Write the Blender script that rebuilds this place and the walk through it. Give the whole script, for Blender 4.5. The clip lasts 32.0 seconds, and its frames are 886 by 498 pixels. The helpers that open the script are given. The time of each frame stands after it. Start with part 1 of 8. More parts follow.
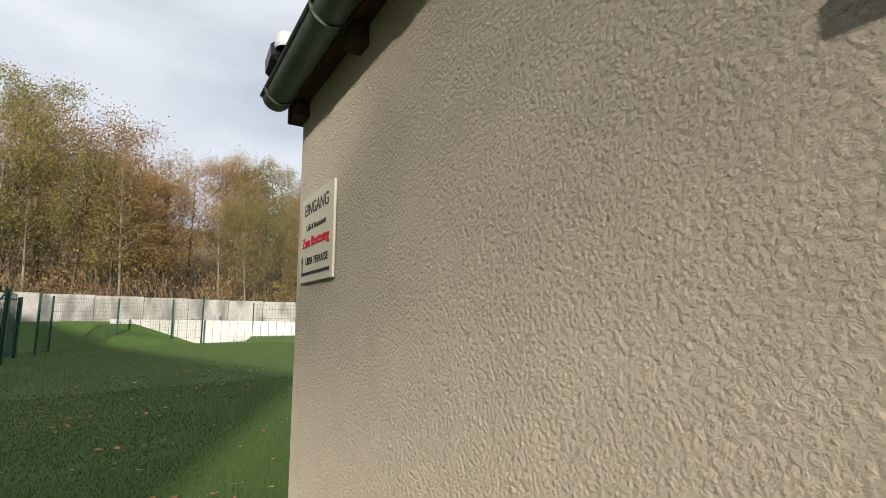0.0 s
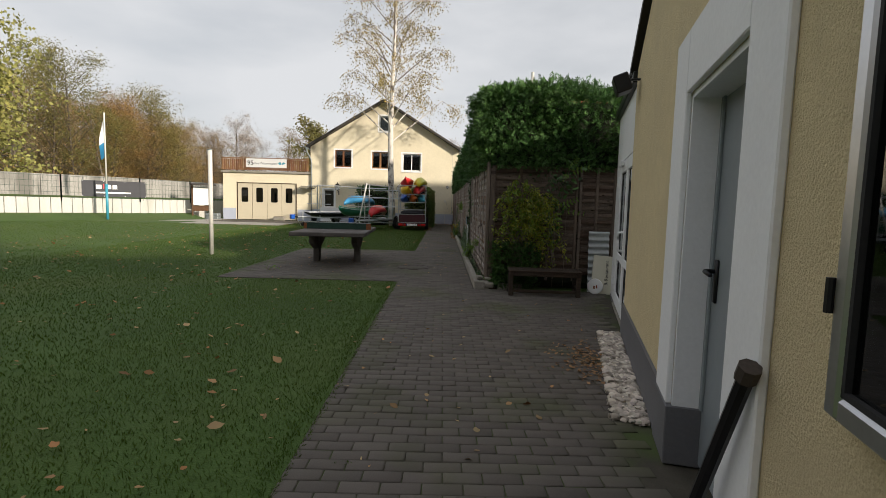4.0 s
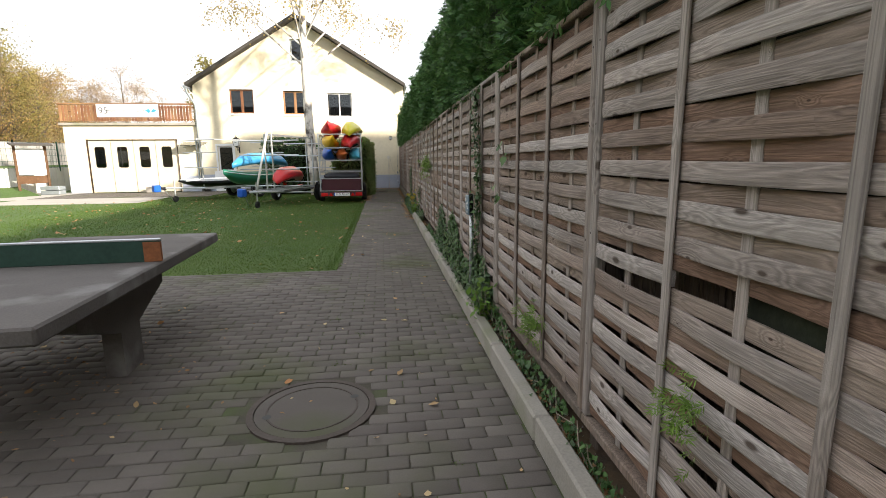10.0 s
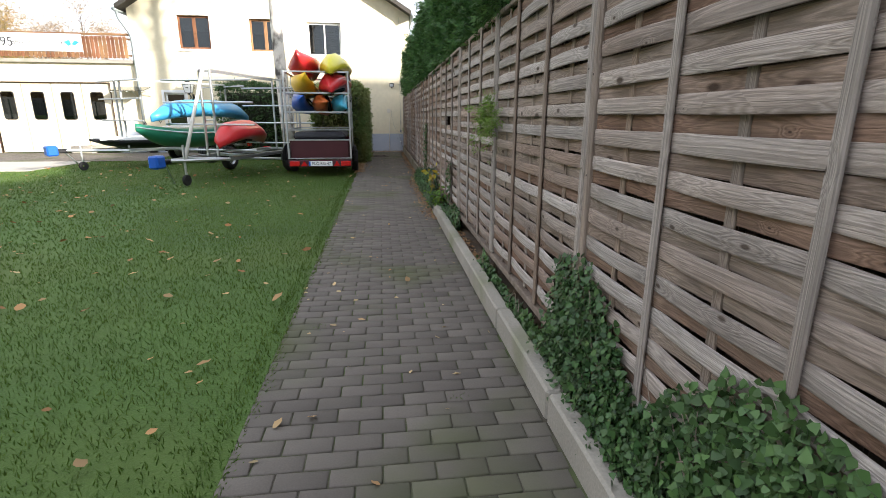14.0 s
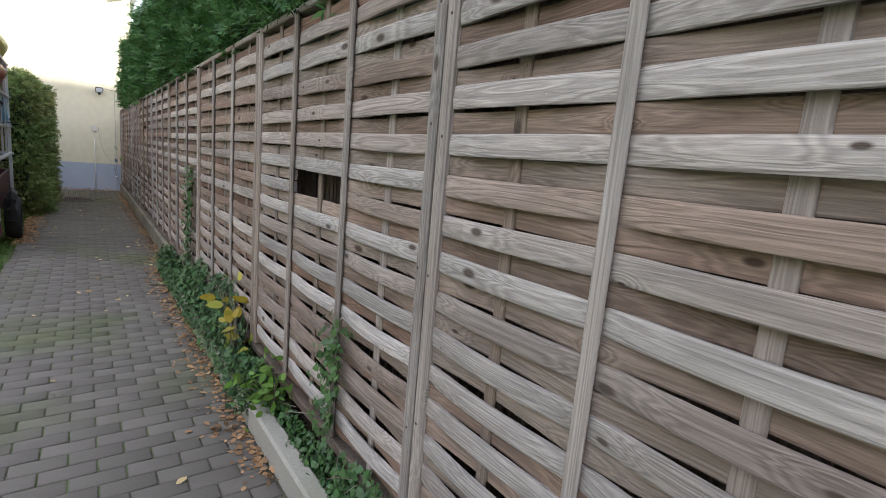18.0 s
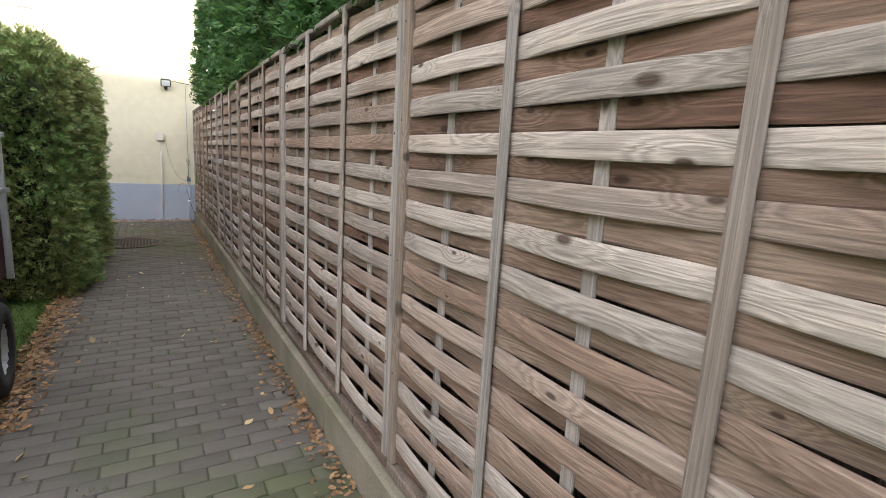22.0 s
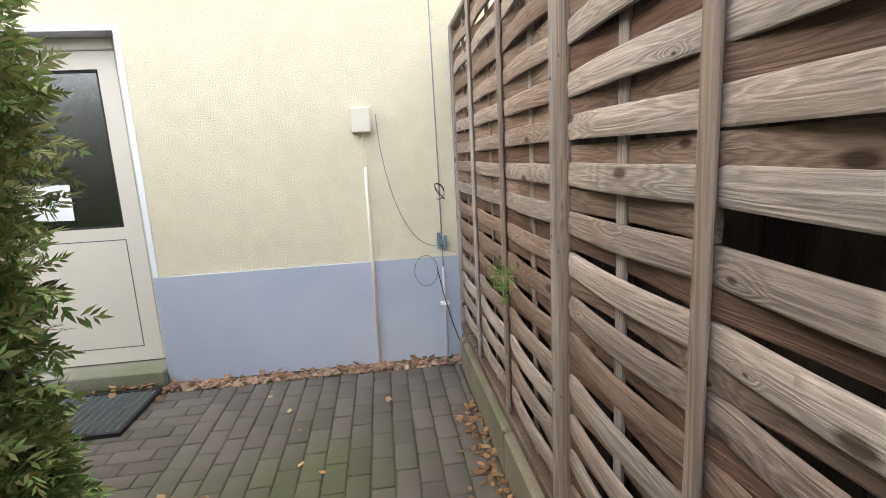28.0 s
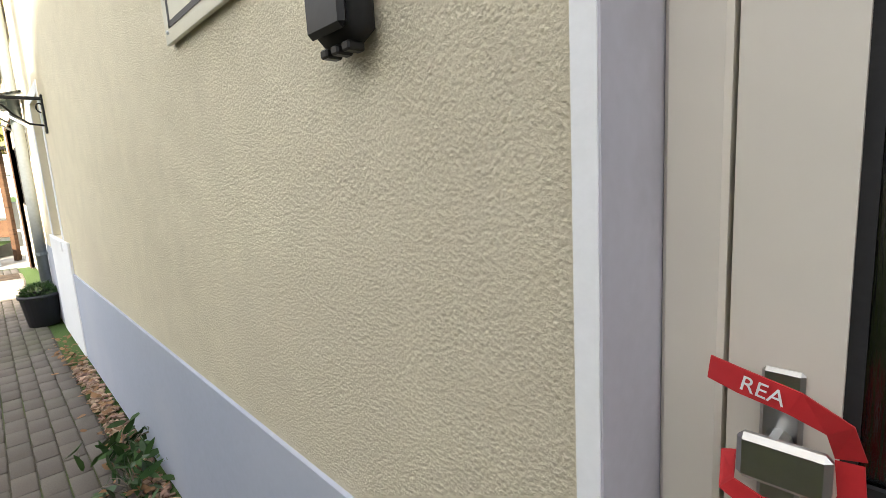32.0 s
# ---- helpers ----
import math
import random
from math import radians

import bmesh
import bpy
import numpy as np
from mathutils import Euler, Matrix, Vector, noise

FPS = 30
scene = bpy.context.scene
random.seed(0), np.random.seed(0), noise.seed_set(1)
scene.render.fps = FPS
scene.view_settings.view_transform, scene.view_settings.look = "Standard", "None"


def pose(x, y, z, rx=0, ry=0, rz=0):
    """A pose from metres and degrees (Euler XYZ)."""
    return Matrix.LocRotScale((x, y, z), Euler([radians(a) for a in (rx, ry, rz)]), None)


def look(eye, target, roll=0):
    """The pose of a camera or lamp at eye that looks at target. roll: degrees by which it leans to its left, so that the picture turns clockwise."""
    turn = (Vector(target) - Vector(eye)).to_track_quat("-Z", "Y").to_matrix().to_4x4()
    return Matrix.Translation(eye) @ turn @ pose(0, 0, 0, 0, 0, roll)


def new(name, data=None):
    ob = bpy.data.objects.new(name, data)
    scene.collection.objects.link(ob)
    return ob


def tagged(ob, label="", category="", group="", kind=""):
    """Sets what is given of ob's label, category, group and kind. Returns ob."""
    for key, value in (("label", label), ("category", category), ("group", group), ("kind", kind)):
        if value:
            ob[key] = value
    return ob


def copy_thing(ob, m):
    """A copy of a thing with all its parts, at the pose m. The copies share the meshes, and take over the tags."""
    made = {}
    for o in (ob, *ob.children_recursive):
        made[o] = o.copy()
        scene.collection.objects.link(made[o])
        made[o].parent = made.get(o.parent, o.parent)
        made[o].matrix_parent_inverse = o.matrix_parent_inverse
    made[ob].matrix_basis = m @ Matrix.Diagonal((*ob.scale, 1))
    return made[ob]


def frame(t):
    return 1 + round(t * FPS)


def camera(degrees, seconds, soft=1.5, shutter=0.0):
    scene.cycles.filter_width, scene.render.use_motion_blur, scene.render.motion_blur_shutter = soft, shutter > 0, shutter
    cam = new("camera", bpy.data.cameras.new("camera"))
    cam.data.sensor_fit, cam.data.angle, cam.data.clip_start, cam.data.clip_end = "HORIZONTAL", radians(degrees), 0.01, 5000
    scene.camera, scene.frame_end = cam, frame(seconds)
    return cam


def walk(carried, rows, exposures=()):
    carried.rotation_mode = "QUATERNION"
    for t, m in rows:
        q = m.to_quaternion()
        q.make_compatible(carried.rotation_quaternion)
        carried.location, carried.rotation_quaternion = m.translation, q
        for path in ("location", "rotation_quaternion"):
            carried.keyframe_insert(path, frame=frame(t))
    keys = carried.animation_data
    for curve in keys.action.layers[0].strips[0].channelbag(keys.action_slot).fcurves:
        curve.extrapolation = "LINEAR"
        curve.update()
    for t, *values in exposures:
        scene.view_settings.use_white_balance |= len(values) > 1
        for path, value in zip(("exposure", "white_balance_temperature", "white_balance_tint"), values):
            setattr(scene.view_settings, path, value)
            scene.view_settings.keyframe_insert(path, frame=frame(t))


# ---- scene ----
cam = camera(84.0, 32.0, 0.8)
# Seconds, place, heading to the left of +y, tilt up, lean.
PATH = [
    (0, 2.090, -8.716, 1.468, 43.72, 8.07, -0.01),
    (0.5, 1.577, -8.601, 1.492, 43.46, 7.29, -1.64),
    (1, 1.062, -8.447, 1.489, 43.43, 6.01, -1.77),
    (1.5, 0.567, -8.326, 1.471, 40.61, 3.93, -1.03),
    (2, 0.215, -8.500, 1.375, 39.27, 2.26, 0.29),
    (2.5, -0.1450, -8.3640, 1.357, 31.80, -1.89, 0.24),
    (3, -0.520, -7.870, 1.366, 19.83, -3.73, 0.79),
    (3.5, -0.6660, -7.5700, 1.366, 5.06, -5.08, 0.94),
    (4, -0.756, -7.067, 1.394, -0.21, -5.26, 1.49),
    (4.5, -0.857, -6.465, 1.411, -3.41, -5.37, 0.99),
    (6.5, -1.061, -3.842, 1.506, -5.32, -7.56, 0.35),
    (7, -0.999, -3.149, 1.492, -4.88, -8.09, 0.71),
    (7.5, -0.977, -2.482, 1.460, -2.25, -8.77, 0.29),
    (8, -0.931, -1.785, 1.446, -2.46, -8.84, 0.66),
    (8.5, -0.919, -1.131, 1.416, -4.19, -9.60, 0.43),
    (9, -0.912, -0.432, 1.410, -5.43, -10.04, 0.31),
    (9.5, -0.923, 0.213, 1.398, -5.76, -10.59, -0.44),
    (10, -0.911, 0.901, 1.402, -6.88, -10.29, -0.55),
    (10.5, -0.924, 1.565, 1.357, -7.91, -11.37, -0.30),
    (11, -0.898, 2.244, 1.340, -8.82, -12.17, 0.46),
    (11.5, -0.934, 2.914, 1.312, -8.30, -14.50, 0.19),
    (12, -0.921, 3.607, 1.329, -8.65, -15.00, 0.42),
    (12.5, -0.894, 4.309, 1.315, -9.85, -16.23, 0.43),
    (13, -0.843, 4.995, 1.329, -9.59, -15.56, 0.26),
    (13.5, -0.852, 5.596, 1.328, -8.92, -15.35, 0.11),
    (14, -0.897, 6.222, 1.322, -7.03, -15.02, 0.22),
    (14.5, -0.968, 6.869, 1.287, -5.33, -15.10, -0.01),
    (16.5, -0.910, 8.925, 1.363, -13.21, -14.95, 2.03),
    (17, -0.862, 9.497, 1.366, -25.18, -12.94, 3.86),
    (17.5, -0.848, 10.051, 1.399, -33.17, -10.74, 5.28),
    (18, -0.838, 10.673, 1.413, -36.58, -9.68, 5.08),
    (18.5, -0.874, 11.277, 1.417, -37.15, -9.44, 5.11),
    (19, -0.844, 11.899, 1.407, -37.69, -9.58, 5.03),
    (19.5, -0.809, 12.515, 1.380, -39.83, -9.45, 5.38),
    (20, -0.784, 13.135, 1.400, -40.16, -9.10, 5.59),
    (20.5, -0.787, 13.749, 1.398, -40.59, -9.39, 5.26),
    (21, -0.776, 14.374, 1.408, -37.90, -9.44, 5.04),
    (21.5, -0.800, 15.012, 1.404, -35.70, -9.91, 4.18),
    (22, -0.791, 15.599, 1.421, -31.15, -10.25, 3.33),
    (22.5, -0.761, 16.210, 1.432, -30.82, -10.27, 3.22),
    (23, -0.698, 16.891, 1.415, -30.64, -10.36, 3.07),
    (23.5, -0.729, 17.578, 1.390, -29.31, -10.20, 3.00),
    (24, -0.716, 18.235, 1.388, -26.18, -10.57, 1.87),
    (24.5, -0.723, 18.870, 1.404, -24.15, -10.86, 1.36),
    (25, -0.675, 19.486, 1.415, -22.53, -10.94, 0.89),
    (25.5, -0.683, 20.092, 1.394, -19.37, -11.02, 0.11),
    (26, -0.648, 20.694, 1.406, -15.99, -11.17, -0.65),
    (26.5, -0.618, 21.332, 1.397, -13.75, -11.21, -1.29),
    (28.5, -0.467, 23.674, 1.299, 0.61, -10.35, -3.43),
    (29, -0.545, 24.267, 1.323, 12.66, -9.71, -3.85),
    (29.5, -0.825, 24.776, 1.324, 29.32, -8.97, -5.37),
    (30, -1.157, 25.206, 1.340, 50.06, -7.73, -5.86),
    (30.5, -1.610, 25.424, 1.334, 59.42, -6.55, -6.91),
    (31, -2.038, 25.635, 1.337, 59.61, -6.78, -6.95),
    (31.5, -2.432, 25.647, 1.343, 50.89, -7.65, -4.43),
    (32, -2.802, 25.719, 1.340, 47.30, -9.00, -3.32),
]


def held(x, y, z, yaw, pitch, roll):
    a, b = radians(yaw), radians(pitch)
    ahead = Vector((-math.sin(a) * math.cos(b), math.cos(a) * math.cos(b), math.sin(b)))
    return look((x, y, z), Vector((x, y, z)) + ahead, roll)


# Seconds, stops, white balance.
EXPOSURES = [(0, 0.45, 6300, 10), (1, 0.2, 6000, 10), (2, 0.1, 6000, 10), (3, -0.1, 6400, 10), (4, 0.2, 6600, 10), (7, 0.25, 6900, 10), (8, 0.8, 6900, 10), (9, 1.25, 6800, 10), (11, 1.55, 6300, 10), (13, 1.7, 6200, 10),
             (17, 1.65, 6000, 10), (19, 2.6, 5850, 10), (21, 2.7, 6100, 10), (23, 2.75, 6400, 10), (24, 2.95, 6400, 10), (26, 3.0, 6500, 10), (29, 3.2, 6200, 10), (30, 2.45, 6300, 10), (31, 1.95, 6500, 10), (32, 2.3, 6600, 10)]
walk(cam, [(t, held(*p)) for t, *p in PATH], EXPOSURES)

# ---- sky, sun ----
SUN_EL, SUN_AZ = 17.5, 128.0  # degrees above the horizon; from +y clockwise
world = bpy.data.worlds.new("sky")
scene.world = world
world.use_nodes = True
wn, wl = world.node_tree.nodes, world.node_tree.links
bg = wn["Background"]
skyt = wn.new("ShaderNodeTexSky")
skyt.sky_type = "NISHITA"
skyt.sun_disc = False
skyt.sun_elevation, skyt.sun_rotation = radians(SUN_EL), radians(SUN_AZ)
skyt.dust_density, skyt.air_density = 2.0, 1.0
wco = wn.new("ShaderNodeTexCoord")
wmp = wn.new("ShaderNodeMapping")
wmp.inputs["Scale"].default_value = (1, 1, 3.0)
cloud = wn.new("ShaderNodeTexNoise")
cloud.inputs["Scale"].default_value, cloud.inputs["Detail"].default_value = 1.8, 7
wl.new(wco.outputs["Generated"], wmp.inputs["Vector"]), wl.new(wmp.outputs[0], cloud.inputs["Vector"])
cr = wn.new("ShaderNodeMapRange")
cr.inputs[1].default_value, cr.inputs[2].default_value, cr.inputs[3].default_value, cr.inputs[4].default_value = 0.3, 0.62, 0.55, 0.97
wl.new(cloud.outputs["Fac"], cr.inputs[0])
cmix = wn.new("ShaderNodeMix")
cmix.data_type = "RGBA"
cmix.inputs[7].default_value = (11.0, 11.3, 11.8, 1)
wl.new(cr.outputs[0], cmix.inputs[0]), wl.new(skyt.outputs[0], cmix.inputs[6])
wl.new(cmix.outputs[2], bg.inputs["Color"])
bg.inputs["Strength"].default_value = 0.06

sun_data = bpy.data.lights.new("sun", "SUN")
sun_data.energy, sun_data.angle, sun_data.color = 5.0, radians(2.0), (1.0, 0.90, 0.76)
sun = new("sun", sun_data)
sun_from = Vector((math.sin(radians(SUN_AZ)) * math.cos(radians(SUN_EL)), math.cos(radians(SUN_AZ)) * math.cos(radians(SUN_EL)), math.sin(radians(SUN_EL))))
sun.matrix_basis = look(sun_from * 60, (0, 0, 0))

# ---- materials ----
def shade(name, base, rough=0.8, metal=0.0, vary=0.18, scale=6.0, fine=60.0, bump=0.15, second=None, second_scale=1.2,
          second_amount=0.5, island=0.0, per_object=0.0, bump_dist=0.01, stretch=(1, 1, 1), spec=0.4):
    """A node material: base colour, broad and fine variation, an optional second colour in patches, bump."""
    m = bpy.data.materials.new(name)
    m.use_nodes = True
    nt = m.node_tree
    n, l = nt.nodes, nt.links
    bsdf = n["Principled BSDF"]
    co = n.new("ShaderNodeTexCoord")
    mp = n.new("ShaderNodeMapping")
    mp.inputs["Scale"].default_value = stretch
    l.new(co.outputs["Object"], mp.inputs["Vector"])
    vec = mp.outputs["Vector"]
    big = n.new("ShaderNodeTexNoise")
    big.inputs["Scale"].default_value, big.inputs["Detail"].default_value = scale, 5
    small = n.new("ShaderNodeTexNoise")
    small.inputs["Scale"].default_value, small.inputs["Detail"].default_value = fine, 3
    l.new(vec, big.inputs["Vector"]), l.new(vec, small.inputs["Vector"])
    col = n.new("ShaderNodeMix")
    col.data_type = "RGBA"
    a = [c * (1 - vary) for c in base]
    b = [min(1, c * (1 + vary)) for c in base]
    col.inputs[6].default_value, col.inputs[7].default_value = (*a, 1), (*b, 1)
    mid = n.new("ShaderNodeMath")
    mid.operation = "MULTIPLY_ADD"
    mid.inputs[1].default_value, mid.inputs[2].default_value = 0.5, 0.0
    add = n.new("ShaderNodeMath")
    add.operation = "MULTIPLY_ADD"
    add.inputs[1].default_value = 0.5
    l.new(big.outputs["Fac"], mid.inputs[0]), l.new(small.outputs["Fac"], add.inputs[0]), l.new(mid.outputs[0], add.inputs[2])
    ramp = n.new("ShaderNodeMapRange")
    ramp.inputs[1].default_value, ramp.inputs[2].default_value = 0.3, 0.7
    l.new(add.outputs[0], ramp.inputs[0])
    l.new(ramp.outputs[0], col.inputs[0])
    out = col.outputs[2]
    if second:
        pat = n.new("ShaderNodeTexNoise")
        pat.inputs["Scale"].default_value, pat.inputs["Detail"].default_value = second_scale, 6
        l.new(vec, pat.inputs["Vector"])
        pr = n.new("ShaderNodeMapRange")
        pr.inputs[1].default_value, pr.inputs[2].default_value = 0.62 - 0.3 * second_amount, 0.78 - 0.3 * second_amount
        l.new(pat.outputs["Fac"], pr.inputs[0])
        mx = n.new("ShaderNodeMix")
        mx.data_type = "RGBA"
        mx.inputs[7].default_value = (*second, 1)
        l.new(out, mx.inputs[6]), l.new(pr.outputs[0], mx.inputs[0])
        out = mx.outputs[2]
    for amount, node, sock in ((island, "ShaderNodeNewGeometry", "Random Per Island"), (per_object, "ShaderNodeObjectInfo", "Random")):
        if amount:
            g = n.new(node)
            hs = n.new("ShaderNodeHueSaturation")
            r1 = n.new("ShaderNodeMapRange")
            r1.inputs[3].default_value, r1.inputs[4].default_value = 1 - amount, 1 + amount
            l.new(g.outputs[sock], r1.inputs[0])
            l.new(r1.outputs[0], hs.inputs["Value"])
            wob = n.new("ShaderNodeMath")
            wob.operation = "PINGPONG"
            wob.inputs[1].default_value = 0.13
            l.new(g.outputs[sock], wob.inputs[0])
            hr = n.new("ShaderNodeMapRange")
            hr.inputs[2].default_value = 0.13
            hr.inputs[3].default_value, hr.inputs[4].default_value = 0.5 - 0.05 * amount, 0.5 + 0.05 * amount
            l.new(wob.outputs[0], hr.inputs[0])
            l.new(hr.outputs[0], hs.inputs["Hue"])
            l.new(out, hs.inputs["Color"])
            out = hs.outputs["Color"]
    l.new(out, bsdf.inputs["Base Color"])
    bsdf.inputs["Roughness"].default_value = rough
    bsdf.inputs["Metallic"].default_value = metal
    bsdf.inputs["Specular IOR Level"].default_value = spec
    if bump:
        bp = n.new("ShaderNodeBump")
        bp.inputs["Strength"].default_value, bp.inputs["Distance"].default_value = bump, bump_dist
        l.new(add.outputs[0], bp.inputs["Height"])
        l.new(bp.outputs["Normal"], bsdf.inputs["Normal"])
    return m


def render_coat(name, base, coarse, depth, stain):
    """Roughcast wall plaster: lumps of two sizes in relief, faint stains."""
    m = shade(name, base, 0.92, vary=0.07, scale=0.9, fine=9, bump=0, second=stain, second_scale=0.5, second_amount=0.25)
    nt = m.node_tree
    n, l = nt.nodes, nt.links
    co = n.new("ShaderNodeTexCoord")
    lump = n.new("ShaderNodeTexNoise")
    lump.inputs["Scale"].default_value, lump.inputs["Detail"].default_value, lump.inputs["Roughness"].default_value = coarse, 9, 0.68
    lump.inputs["Distortion"].default_value = 0.3
    vor = n.new("ShaderNodeTexVoronoi")
    vor.feature = "SMOOTH_F1"
    vor.inputs["Scale"].default_value = coarse * 1.3
    l.new(co.outputs["Object"], lump.inputs["Vector"]), l.new(co.outputs["Object"], vor.inputs["Vector"])
    mx = n.new("ShaderNodeMath")
    mx.operation = "SUBTRACT"
    l.new(lump.outputs["Fac"], mx.inputs[0])
    half = n.new("ShaderNodeMath")
    half.operation = "MULTIPLY"
    half.inputs[1].default_value = 0.45
    l.new(vor.outputs["Distance"], half.inputs[0]), l.new(half.outputs[0], mx.inputs[1])
    bp = n.new("ShaderNodeBump")
    bp.inputs["Strength"].default_value, bp.inputs["Distance"].default_value = 1.0, depth
    l.new(mx.outputs[0], bp.inputs["Height"])
    l.new(bp.outputs["Normal"], n["Principled BSDF"].inputs["Normal"])
    return m


def wood(name, grey, brown, along="Y", ring=22.0):
    """Weathered timber: grain drawn along its length, knots, grey and brown patches by piece."""
    m = shade(name, grey, 0.85, vary=0.0, bump=0)
    nt = m.node_tree
    n, l = nt.nodes, nt.links
    bsdf = n["Principled BSDF"]
    co = n.new("ShaderNodeTexCoord")
    inf = n.new("ShaderNodeObjectInfo")
    off = n.new("ShaderNodeVectorMath")
    off.operation = "SCALE"
    off.inputs[0].default_value = (7.3, 11.1, 5.7)
    l.new(inf.outputs["Random"], off.inputs["Scale"])
    sh = n.new("ShaderNodeVectorMath")
    l.new(co.outputs["Object"], sh.inputs[0]), l.new(off.outputs[0], sh.inputs[1])
    mp = n.new("ShaderNodeMapping")
    mp.inputs["Scale"].default_value = {"X": (0.016, 1, 1), "Y": (1, 0.016, 1), "Z": (1, 1, 0.016)}[along]
    l.new(sh.outputs[0], mp.inputs["Vector"])
    grain = n.new("ShaderNodeTexNoise")
    grain.inputs["Scale"].default_value, grain.inputs["Detail"].default_value, grain.inputs["Distortion"].default_value = ring * 4.2, 8, 0.7
    grain.inputs["Roughness"].default_value = 0.68
    wav = n.new("ShaderNodeTexNoise")
    wav.inputs["Scale"].default_value, wav.inputs["Detail"].default_value, wav.inputs["Distortion"].default_value = ring * 0.5, 2, 1.2
    l.new(mp.outputs[0], grain.inputs["Vector"]), l.new(mp.outputs[0], wav.inputs["Vector"])
    rings = n.new("ShaderNodeMath")
    rings.operation = "SINE"
    sc = n.new("ShaderNodeMath")
    sc.operation = "MULTIPLY_ADD"
    sc.inputs[1].default_value = 46
    l.new(wav.outputs["Fac"], sc.inputs[0]), l.new(sc.outputs[0], rings.inputs[0])
    sep = n.new("ShaderNodeSeparateXYZ")
    l.new(sh.outputs[0], sep.inputs[0])
    short = n.new("ShaderNodeMath")
    short.operation = "MULTIPLY"
    short.inputs[1].default_value = 0.45
    l.new(sep.outputs[along], short.inputs[0])
    across = n.new("ShaderNodeMath")
    across.operation = "ADD"
    l.new(sep.outputs["Y" if along == "Z" else "Z"], across.inputs[0])
    across.inputs[1].default_value = 0.03
    flat = n.new("ShaderNodeCombineXYZ")
    l.new(short.outputs[0], flat.inputs["X"]), l.new(across.outputs[0], flat.inputs["Y"])
    knot = n.new("ShaderNodeTexVoronoi")
    knot.voronoi_dimensions = "2D"
    knot.inputs["Scale"].default_value = 7.0
    l.new(flat.outputs[0], knot.inputs["Vector"])
    tint = n.new("ShaderNodeSeparateColor")
    l.new(knot.outputs["Color"], tint.inputs[0])
    size = n.new("ShaderNodeMapRange")
    size.inputs[1].default_value, size.inputs[2].default_value, size.inputs[3].default_value, size.inputs[4].default_value = 0.35, 1.0, 0.02, 1.0
    l.new(tint.outputs[0], size.inputs[0])
    reach_ = n.new("ShaderNodeMath")
    reach_.operation = "DIVIDE"
    l.new(knot.outputs["Distance"], reach_.inputs[0]), l.new(size.outputs[0], reach_.inputs[1])
    kr = n.new("ShaderNodeMapRange")
    kr.inputs[1].default_value, kr.inputs[2].default_value, kr.inputs[3].default_value, kr.inputs[4].default_value = 0.06, 0.12, 0.95, 0
    l.new(reach_.outputs[0], kr.inputs[0])
    eye_ = n.new("ShaderNodeMapRange")
    eye_.inputs[1].default_value, eye_.inputs[2].default_value, eye_.inputs[3].default_value, eye_.inputs[4].default_value = 0.05, 0.75, 16, 0
    eye_.interpolation_type = "SMOOTHERSTEP"
    l.new(reach_.outputs[0], eye_.inputs[0])
    l.new(eye_.outputs[0], sc.inputs[2])
    pat = n.new("ShaderNodeTexNoise")
    pat.inputs["Scale"].default_value, pat.inputs["Detail"].default_value = 1.6, 4
    mpp = n.new("ShaderNodeMapping")
    mpp.inputs["Scale"].default_value = {"X": (0.4, 1, 1), "Y": (1, 0.4, 1), "Z": (1, 1, 0.4)}[along]
    l.new(sh.outputs[0], mpp.inputs["Vector"]), l.new(mpp.outputs[0], pat.inputs["Vector"])
    sel = n.new("ShaderNodeMath")
    sel.operation = "MULTIPLY_ADD"
    sel.inputs[1].default_value = 0.55
    l.new(inf.outputs["Random"], sel.inputs[0]), l.new(pat.outputs["Fac"], sel.inputs[2])
    sr = n.new("ShaderNodeMapRange")
    sr.inputs[1].default_value, sr.inputs[2].default_value = 0.62, 1.05
    l.new(sel.outputs[0], sr.inputs[0])
    c1 = n.new("ShaderNodeMix")
    c1.data_type = "RGBA"
    c1.inputs[6].default_value, c1.inputs[7].default_value = (*grey, 1), (*brown, 1)
    l.new(sr.outputs[0], c1.inputs[0])
    gr = n.new("ShaderNodeMapRange")
    gr.inputs[1].default_value, gr.inputs[2].default_value, gr.inputs[3].default_value, gr.inputs[4].default_value = 0.32, 0.7, 0.76, 1.18
    l.new(grain.outputs["Fac"], gr.inputs[0])
    rg = n.new("ShaderNodeMapRange")
    rg.inputs[1].default_value, rg.inputs[3].default_value, rg.inputs[4].default_value = -1, 0.77, 1.09
    l.new(rings.outputs[0], rg.inputs[0])
    mul = n.new("ShaderNodeMath")
    mul.operation = "MULTIPLY"
    l.new(gr.outputs[0], mul.inputs[0]), l.new(rg.outputs[0], mul.inputs[1])
    # weathering: long silvery and dark streaks, and each piece a little lighter or darker
    blot = n.new("ShaderNodeTexNoise")
    blot.inputs["Scale"].default_value, blot.inputs["Detail"].default_value, blot.inputs["Roughness"].default_value = 9.0, 6, 0.65
    mpb = n.new("ShaderNodeMapping")
    mpb.inputs["Scale"].default_value = {"X": (0.22, 1, 1), "Y": (1, 0.22, 1), "Z": (1, 1, 0.22)}[along]
    l.new(sh.outputs[0], mpb.inputs["Vector"]), l.new(mpb.outputs[0], blot.inputs["Vector"])
    br = n.new("ShaderNodeMapRange")
    br.inputs[1].default_value, br.inputs[2].default_value, br.inputs[3].default_value, br.inputs[4].default_value = 0.3, 0.72, 0.78, 1.2
    l.new(blot.outputs["Fac"], br.inputs[0])
